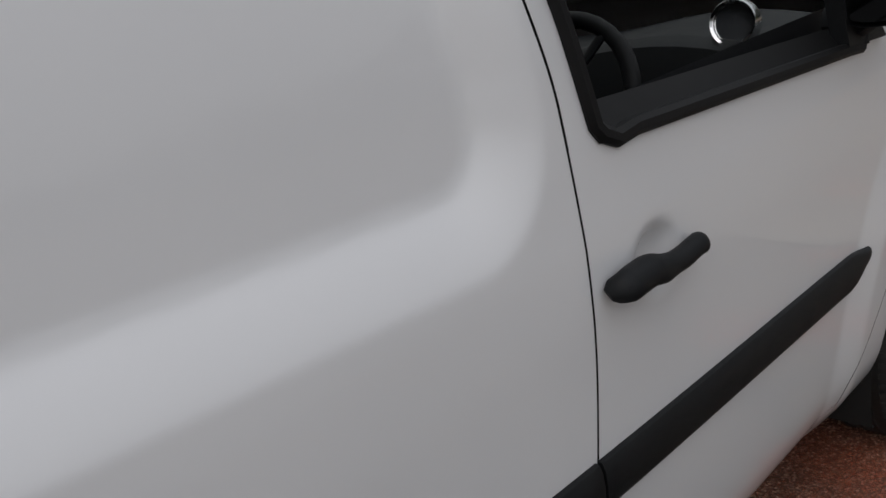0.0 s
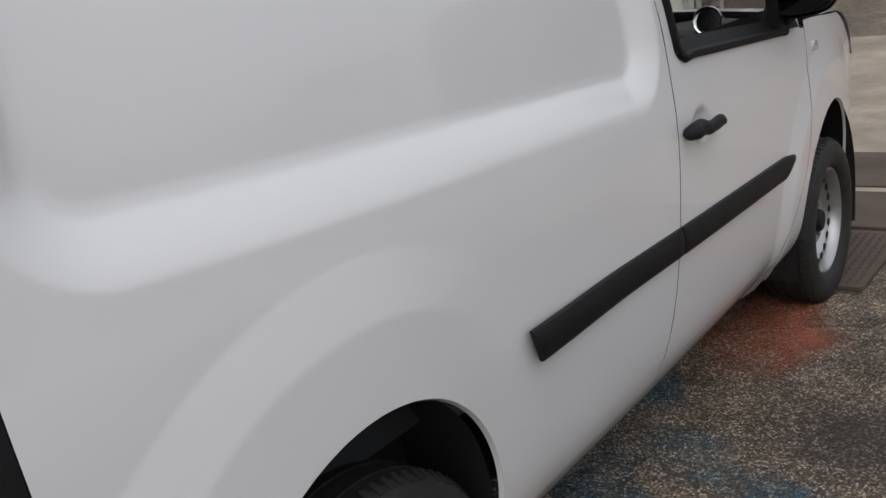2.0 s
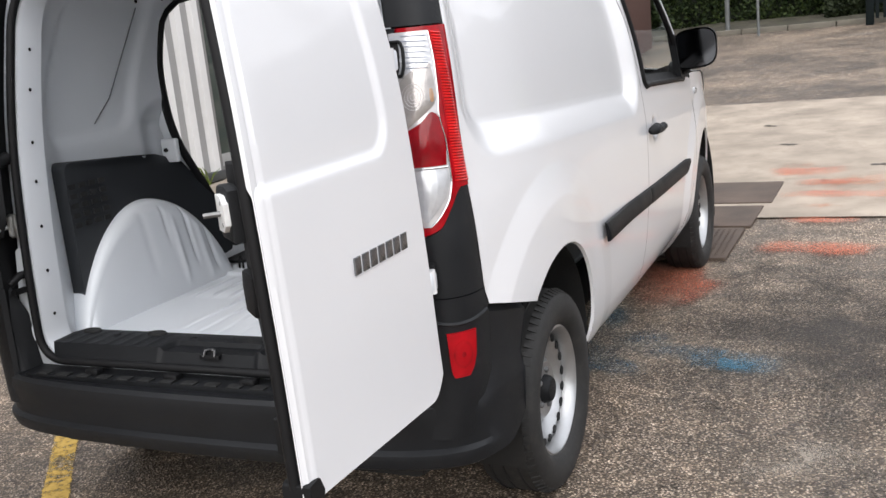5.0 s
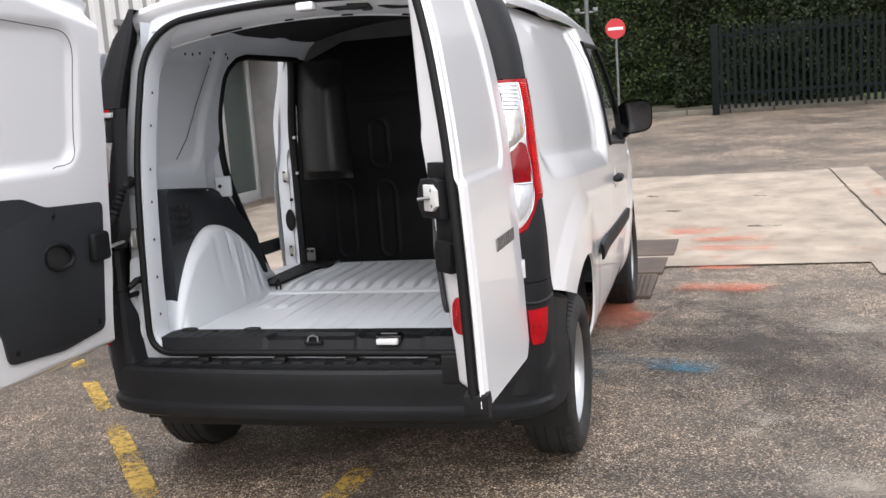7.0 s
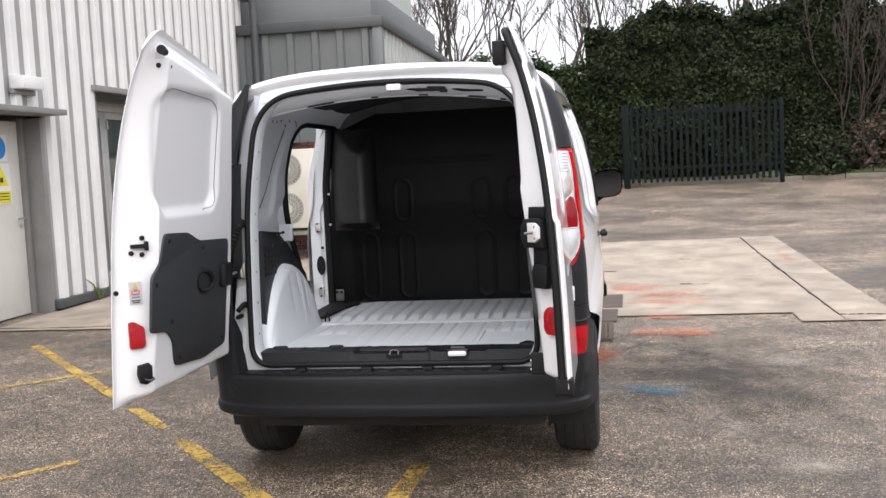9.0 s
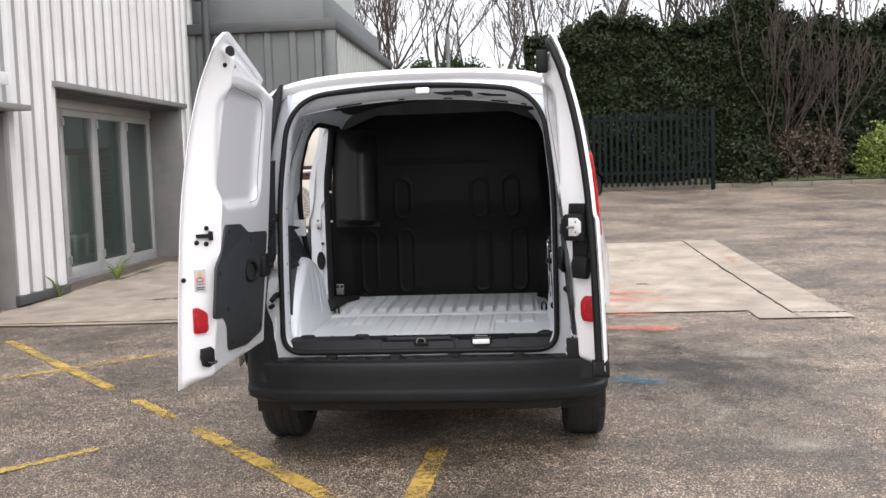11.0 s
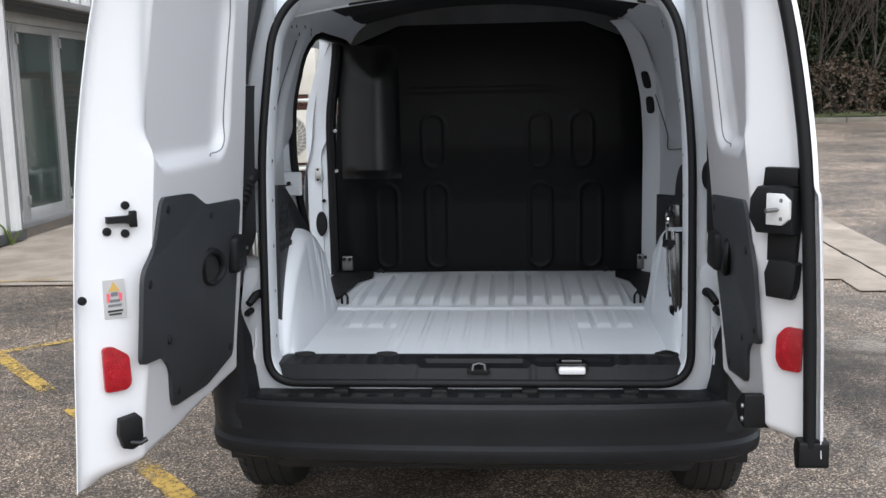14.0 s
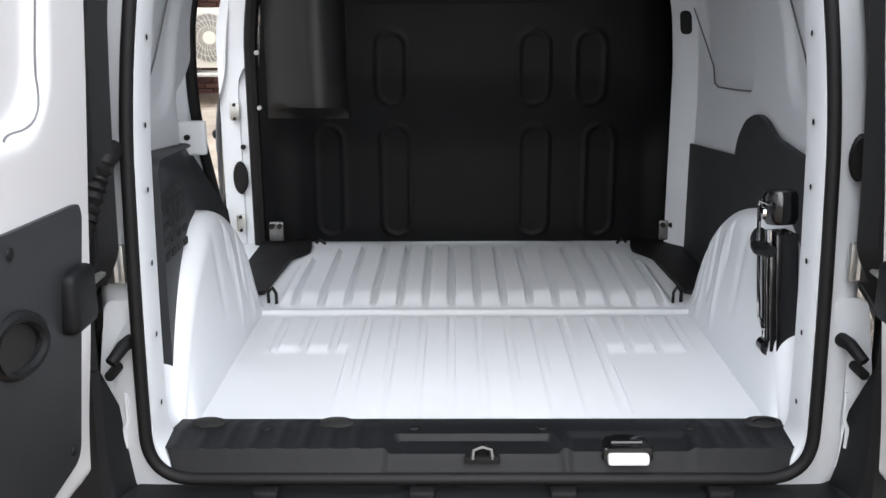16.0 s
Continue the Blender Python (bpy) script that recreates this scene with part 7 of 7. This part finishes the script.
def ac_unit(at, width, height, fans, label):
    """An outdoor unit that faces the van, with round fan grilles."""
    x, y, z = at
    unit = thing("air_conditioner", label, "air conditioner", at, "outdoor cooling units")
    put = lambda n, bm, mat, lab="": under(part(n, bm, mat, unit, lab), unit)
    put("casing", box((x, y, z + height / 2), (0.34, width, height), 0.015), AC)
    for k in range(fans):
        fz = z + height * (k + 0.5) / fans
        r = min(height / fans, width) * 0.40
        m = Matrix.Translation((x - 0.172, y + width * 0.06, fz)) @ Matrix.Rotation(radians(-90), 4, "Y")
        put("fan_recess", lathe([(0.001, 0.002), (r, 0.002), (r * 1.03, 0.0)], m, 28), GRILLE, "" if k else "grey round fan recess")
        put("fan_hub", lathe([(0.001, 0.014), (r * 0.26, 0.012), (r * 0.3, 0.0)], m, 16), AC)
        blades = bmesh.new()
        for j in range(28):
            a = 2 * math.pi * j / 28
            tube([m @ Vector((r * q * math.cos(a + 0.5 * q), r * q * math.sin(a + 0.5 * q), 0.012)) for q in (0.28, 0.5, 0.75, 1.0)], 0.004, 4, into=blades)
        for q in (0.5, 0.75, 1.0):
            tube([m @ Vector((r * q * math.cos(2 * math.pi * j / 28), r * q * math.sin(2 * math.pi * j / 28), 0.012)) for j in range(28)], 0.004, 4, True, into=blades)
        put("fan_guard", blades, AC)["kind"] = "stuff"
    for dy in (-width * 0.38, width * 0.38):
        put("foot", box((x, y + dy, z - 0.03), (0.40, 0.05, 0.06), 0.006), ZINC)


ac_unit((10.05, 3.85, 0.55), 0.90, 1.22, 2, "tall cream cooling unit with two fans on rails")
ac_unit((10.05, 3.00, 0.55), 0.76, 0.72, 1, "cream cooling unit on a steel stand")
ac_unit((10.05, 3.00, 1.48), 0.76, 0.62, 1, "cream cooling unit on the upper shelf of a stand")
stand = thing("equipment_stand", "grey steel stand carrying cooling units", "stand", (10.05, 3.4, 0.1))
for y in (2.58, 3.40, 4.36):
    for dx in (-0.2, 0.2):
        under(part("stand_post", box((10.05 + dx, y, 0.75 if y < 3.5 else 0.3), (0.05, 0.05, 1.34 if y < 3.5 else 0.44), 0.004), ZINC, stand), stand)
for y0, y1, z in ((2.55, 4.40, 0.47), (2.55, 3.44, 1.40)):
    for dx in (-0.2, 0.2):
        under(part("stand_rail", box((10.05 + dx, (y0 + y1) / 2, z), (0.05, y1 - y0, 0.05), 0.004), ZINC, stand), stand)

# ---- far side of the yard: kerb, verge, gate, signs ----
KX = 18.75
kerb = tagged(new("kerb"), "row of weathered concrete kerb stones", "kerb", kind="structure")
kerb_mesh = finish(box((0, 0, 0), (0.14, 0.90, 0.18), 0.02), "kerb_stone", KERB)
for k in range(44):
    ob = new("kerb_stone", kerb_mesh)
    ob.parent = kerb
    y = 6.0 - 0.915 * k
    ob.location = (KX + random.uniform(-0.012, 0.012), y, ground_z(KX, y) + 0.015)
verge = tagged(part("verge", sheet(STEPS(KX + 0.07, 60, 1.5), STEPS(-45, 12, 1.2), 0.09, rough=0.08), SOIL), "leafy soil verge behind the kerb", "verge", kind="structure")
tagged(part("grass_strip", sheet(STEPS(KX + 0.08, 19.9), STEPS(-40, -4.6, 0.5), 0.12, rough=0.03), GRASS), "rough grass strip along the kerb", "grass", kind="structure")
FENCE = material("dark_green_steel", (0.005, 0.008, 0.0085), 0.8, vary=0.2, scale=6, spec=0.15)
GX, GY0, GY1 = 18.40, -1.48, -4.93
gate = thing("palisade_gate", "dark green steel palisade gate before a hedge", "gate", (GX, (GY0 + GY1) / 2, ground_z(GX, -3)))
gb = ground_z(GX, -3) + 0.02
for y, w in ((GY0, 0.15), (GY1, 0.09)):
    under(part("gate_post", box((GX, y, gb + 0.94), (w, w, 1.92), 0.01), FENCE, gate), gate)
for z in (0.42, 1.66):
    under(part("gate_rail", box((GX, (GY0 + GY1) / 2, gb + z), (0.05, GY0 - GY1, 0.07), 0.005), FENCE, gate), gate)
pale = finish(prism([(-0.032, 0.10), (0.032, 0.10), (0.032, 1.80), (0.0, 1.90), (-0.032, 1.80)], lambda a, b, w: (w, a, b), -0.012, 0.012), "pale", FENCE, 0)
for k in range(24):
    ob = new("pale", pale)
    ob.parent = gate
    ob.matrix_parent_inverse = gate.matrix_basis.inverted()
    ob.location = (GX - 0.04, GY0 - 0.13 - 0.1385 * k, gb)
SIGN_R = material("red_sign_face", (0.50, 0.02, 0.03), 0.4, vary=0.06, scale=5)
SIGN_W = material("white_sign_face", (0.72, 0.72, 0.72), 0.4, vary=0.04)
POLE = material("galvanised_pole", (0.17, 0.18, 0.18), 0.5, metal=0.5, vary=0.12, scale=8)
sx, sy = 18.1, 0.56
no_entry = thing("no_entry_sign", "round red no entry sign with white bar on a pole", "road sign", (sx, sy, ground_z(sx, sy)))
under(part("pole", tube([(sx + 0.04, sy, ground_z(sx, sy)), (sx + 0.04, sy, 2.85)], 0.03, 10), POLE, no_entry), no_entry)
under(part("sign_disc", lathe([(0.001, 0.008), (0.212, 0.008), (0.215, 0.0)], Matrix.Translation((sx, sy, 2.67)) @ Matrix.Rotation(radians(-90), 4, "Y"), 36), SIGN_R, no_entry), no_entry)
under(part("sign_bar", box((sx - 0.011, sy, 2.67), (0.005, 0.32, 0.062), 0.001), SIGN_W, no_entry), no_entry)
px, py = 18.85, 1.25
mast = thing("lamp_post", "slim grey lamp post with small floodlights", "lamp post", (px, py, ground_z(px, py)))
under(part("pole", tube([(px, py, ground_z(px, py)), (px, py, 4.6)], 0.05, 10), POLE, mast), mast)
under(part("cross_arm", tube([(px, py - 0.22, 3.12), (px, py + 0.22, 3.12)], 0.025, 8), POLE, mast), mast)
for dy in (-0.2, 0.2):
    under(part("floodlight", box((px - 0.04, py + dy, 3.17), (0.08, 0.11, 0.10), 0.01), POLE, mast), mast)


# ---- planting ----
def leaf_material(name, lo, hi):
    m, n, l, b = node_mat(name)
    geo, ramp = n.new("ShaderNodeNewGeometry"), n.new("ShaderNodeValToRGB")
    ramp.color_ramp.elements[0].color, ramp.color_ramp.elements[1].color = (*lo, 1), (*hi, 1)
    l.new(geo.outputs["Random Per Island"], ramp.inputs["Fac"])
    l.new(ramp.outputs["Color"], b.inputs["Base Color"])
    b.inputs["Roughness"].default_value = 0.6
    b.inputs["Specular IOR Level"].default_value = 0.25
    return m


LEAF_D = leaf_material("dark_hedge_leaf", (0.007, 0.012, 0.004), (0.025, 0.035, 0.012))
LEAF_M = leaf_material("mid_green_leaf", (0.010, 0.021, 0.006), (0.042, 0.062, 0.016))
LEAF_B = leaf_material("bright_bush_leaf", (0.07, 0.10, 0.020), (0.20, 0.25, 0.06))
LEAF_R = leaf_material("brown_dead_leaf", (0.030, 0.022, 0.015), (0.085, 0.058, 0.038))
BARK = material("grey_brown_bark", (0.055, 0.044, 0.036), 0.9, vary=0.3, scale=8, bump=0.8, bump_scale=40)
TWIG = material("reddish_twig", (0.042, 0.032, 0.025), 0.9, vary=0.25, scale=10)
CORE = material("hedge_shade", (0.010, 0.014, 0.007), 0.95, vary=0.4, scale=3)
rng = np.random.default_rng(7)


def leaves(spots, size, aspect=0.55):
    """Many small bent leaves, each turned its own way, as one bmesh."""
    n = len(spots)
    p = np.asarray(spots)
    d = rng.normal(size=(n, 3))
    d /= np.linalg.norm(d, axis=1)[:, None]
    e = np.cross(d, rng.normal(size=(n, 3)))
    e /= np.linalg.norm(e, axis=1)[:, None] + 1e-9
    s = size * rng.uniform(0.6, 1.4, n)[:, None]
    f = np.cross(d, e)
    v = np.stack([p - d * s, p + e * s * aspect + f * s * 0.15, p + d * s, p - e * s * aspect + f * s * 0.15], 1).reshape(-1, 3)
    me = bpy.data.meshes.new("leaves")
    me.from_pydata(v.tolist(), [], np.arange(4 * n).reshape(-1, 4).tolist())
    return me


def lump(y, z, seed):
    return 0.55 * noise.noise(Vector((y * 0.45, z * 0.5, seed))) + 0.30 * noise.noise(Vector((y * 1.3, z * 1.3, seed + 5))) + 0.12 * noise.noise(Vector((y * 3.5, z * 3.5, seed + 9)))


def hedge(name, label, y0, y1, x_face, top, count, size, mat, seed, base=None, deep=1.6):
    """A lumpy clipped mass of leaves between two ends, its face towards the yard."""
    h = thing(name, label, "hedge", (x_face, (y0 + y1) / 2, ground_z(x_face, (y0 + y1) / 2)))
    g = ground_z(x_face, (y0 + y1) / 2)
    ys, out = rng.uniform(y1, y0, count), []
    for y, a, b in zip(ys, rng.uniform(0, 1, count), rng.uniform(0, 1, count)):
        t = top(y) + 0.5 * noise.noise(Vector((y * 0.9, 0, seed))) + 0.25 * noise.noise(Vector((y * 2.6, 3, seed)))
        if a < 0.80:
            z = g + (t - g) * (a / 0.80)
            x = x_face - lump(y, z, seed) + 0.35 * ((z - g) / (t - g)) ** 3 + rng.exponential(0.10)
        else:
            z = t + rng.normal() * 0.10 + max(0, rng.normal() - 1.2) * 0.15
            x = x_face + 0.2 + b * deep
        out.append((x, y, z))
    ob = new("foliage", leaves(out, size))
    ob.data.materials.append(mat)
    ob.parent, ob.matrix_parent_inverse = h, h.matrix_basis.inverted()
    ob["kind"] = "stuff"
    # near-black sheets behind the leaves put the hedge's inner shade into colour
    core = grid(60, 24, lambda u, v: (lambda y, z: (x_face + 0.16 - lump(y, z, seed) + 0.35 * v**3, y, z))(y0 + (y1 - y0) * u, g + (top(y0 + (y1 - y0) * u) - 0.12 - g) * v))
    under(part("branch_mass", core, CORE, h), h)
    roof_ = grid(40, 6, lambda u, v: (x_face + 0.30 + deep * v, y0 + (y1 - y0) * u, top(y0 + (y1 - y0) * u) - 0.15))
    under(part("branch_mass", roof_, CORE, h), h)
    return h


hedge("hedge", "tall dark evergreen hedge with an uneven top", -0.6, -6.9, 19.65, lambda y: 4.75 - 0.05 * (y + 3) + 0.25 * math.sin(y * 1.7), 60000, 0.055, LEAF_D, 3.0)
hedge("hedge", "yellow-green tips of evergreen shrubs in the hedge", -0.9, -4.2, 20.05, lambda y: 4.65 + 0.3 * math.sin(y * 2.3), 9000, 0.050, LEAF_M, 5.0)
hedge("hedge", "lower ivy-green hedge beyond the road sign", 9.0, -1.6, 20.3, lambda y: 3.75 + 0.35 * math.sin(y * 1.1) - 0.9 * smooth(2.0, 6.0, y), 38000, 0.052, LEAF_M, 8.0)
hedge("hedge", "dark evergreen shrubs with dead leaves among them", -6.5, -16.0, 20.5, lambda y: 5.0 + 0.4 * math.sin(y * 0.9), 50000, 0.058, LEAF_D, 13.0)


def bush(name, label, at, r, count, size, mat, squash=0.9):
    """A loose round bush of leaf sprays on thin stems."""
    x, y, z = at
    b = thing(name, label, "bush", at)
    out = []
    while len(out) < count:
        d = rng.normal(size=3)
        d /= np.linalg.norm(d)
        q = r * (0.72 + 0.28 * rng.random()) * (1 + 0.28 * noise.noise(Vector(d * 2.5)) + 0.15 * noise.noise(Vector(d * 6)))
        if d[2] > -0.5:
            out.append((x + d[0] * q, y + d[1] * q, z + r * squash * 0.55 + d[2] * q * squash))
    ob = new("foliage", leaves(out, size))
    ob.data.materials.append(mat)
    ob.parent, ob.matrix_parent_inverse = b, b.matrix_basis.inverted()
    ob["kind"] = "stuff"
    stems = bmesh.new()
    for k in range(14):
        a = rng.uniform(0, 6.28)
        tube([(x, y, z), (x + 0.4 * r * math.cos(a), y + 0.4 * r * math.sin(a), z + 0.7 * r), (x + 0.8 * r * math.cos(a), y + 0.8 * r * math.sin(a), z + r * rng.uniform(0.9, 1.4))], lambda t: 0.018 * (1 - 0.8 * t), 5, into=stems)
    under(part("stem", stems, BARK, b), b)
    return b


bush("bush", "bright yellow-green bush by the kerb", (19.4, -9.6, ground_z(19.4, -9.6)), 1.05, 5200, 0.05, LEAF_B)
bush("bush", "brown bush with dead leaves", (19.6, -7.4, ground_z(19.6, -7.4)), 1.0, 1500, 0.05, LEAF_R)
bush("bush", "low dark bush behind the gate", (19.3, -5.9, ground_z(19.3, -5.9)), 0.8, 2600, 0.055, LEAF_D)


def bare_tree(name, label, at, height, seed, mat, spread_=0.55, stems=1, levels=5, thick=0.11):
    """A leafless tree: tapered limbs that fork again and again."""
    r = random.Random(seed)
    t = thing(name, label, "tree", at)
    trunk, twigs = bmesh.new(), bmesh.new()

    def limb(p, d, length, rad, level):
        n = 4
        pts, q = [p.copy()], p.copy()
        for _ in range(n):
            d = (d + Vector((r.uniform(-1, 1), r.uniform(-1, 1), r.uniform(-0.2, 0.8))) * 0.16).normalized()
            q = q + d * length / n
            pts.append(q.copy())
        tube(pts, lambda k: max(0.008, rad * (1 - 0.42 * k)), 6 if level < 2 else 4, into=trunk if level < 2 else twigs)
        if level >= levels:
            return
        for k in range(r.choice((2, 3, 3)) if level else 4):
            at_ = pts[r.choice((2, 3, 4))] if k else pts[-1]
            side = Vector((r.uniform(-1, 1), r.uniform(-1, 1), r.uniform(-0.1, 0.6)))
            limb(at_, (d + side * spread_ * (1.1 if k else 0.5)).normalized(), length * r.uniform(0.58, 0.80), rad * (0.56 if k else 0.62), level + 1)
    for k in range(stems):
        a = r.uniform(0, 6.28)
        limb(Vector(at) + Vector((math.cos(a), math.sin(a), 0)) * 0.25 * (stems > 1), Vector((0.18 * math.cos(a), 0.18 * math.sin(a), 1)) if stems > 1 else Vector((0.03, 0.02, 1)), height * 0.34, thick, 0)
    under(part("trunk", trunk, mat, t), t)
    ob = under(part("branch", twigs, mat, t), t)
    ob["kind"] = "stuff"
    return t


for k, (x, y, h, sd) in enumerate(((27.0, 4.2, 8.6, 1), (25.5, 2.2, 8.2, 2), (30.0, 0.6, 9.0, 3), (26.0, -1.0, 8.4, 4), (24.5, -3.8, 8.0, 8), (26.5, -7.0, 8.2, 5), (25.0, -10.5, 8.8, 6), (24.0, -13.5, 8.0, 7), (22.9, -2.4, 8.3, 31), (23.2, -5.4, 8.6, 32), (22.8, -8.6, 8.2, 33), (23.0, 3.2, 7.6, 34))):
    bare_tree("bare_tree", "leafless grey-brown tree behind the hedge", (x, y, ground_z(x, y)), h, sd, BARK, 0.6, 1, 6)
for x, y, sd in ((19.8, -7.9, 22), (19.7, -7.0, 23)):
    bare_tree("bare_shrub", "tall leafless shrub with many reddish stems", (x, y, ground_z(x, y)), 4.8, sd, TWIG, 0.5, 3, 4, 0.034)
weed = bmesh.new()
for x, y, c in ((7.35, 4.86, 26), (7.5, 4.9, 16), (5.8, 4.88, 8)):
    for k in range(c):
        a, h = random.uniform(0, 6.28), random.uniform(0.08, 0.28)
        z = ground_z(x, y) + 0.012
        tube([(x, y, z), (x + 0.35 * h * math.cos(a), y + 0.35 * h * math.sin(a), z + h * 0.7), (x + 0.8 * h * math.cos(a), y + 0.8 * h * math.sin(a), z + h)], lambda t: 0.010 * (1 - 0.8 * t), 4, into=weed)
tagged(part("weeds", weed, LEAF_B), "green weeds growing at the foot of the wall", "weeds", kind="stuff")
# far belt of trees that closes the yard on its open sides
far = []
for k in range(9000):
    a = rng.uniform(0, 2 * math.pi)
    x, y = 62 * math.cos(a), 62 * math.sin(a)
    if x > 30 and -40 < y < 14:
        continue
    far.append((x + rng.normal() * 1.5, y + rng.normal() * 1.5, rng.uniform(0, 1) ** 1.3 * (6.5 + 1.5 * math.sin(a * 7) + 1.0 * math.sin(a * 23))))
belt = new("far_trees", leaves(far, 0.75))
belt.data.materials.append(LEAF_D)
tagged(belt, "dark belt of distant trees round the yard", "trees", kind="stuff")
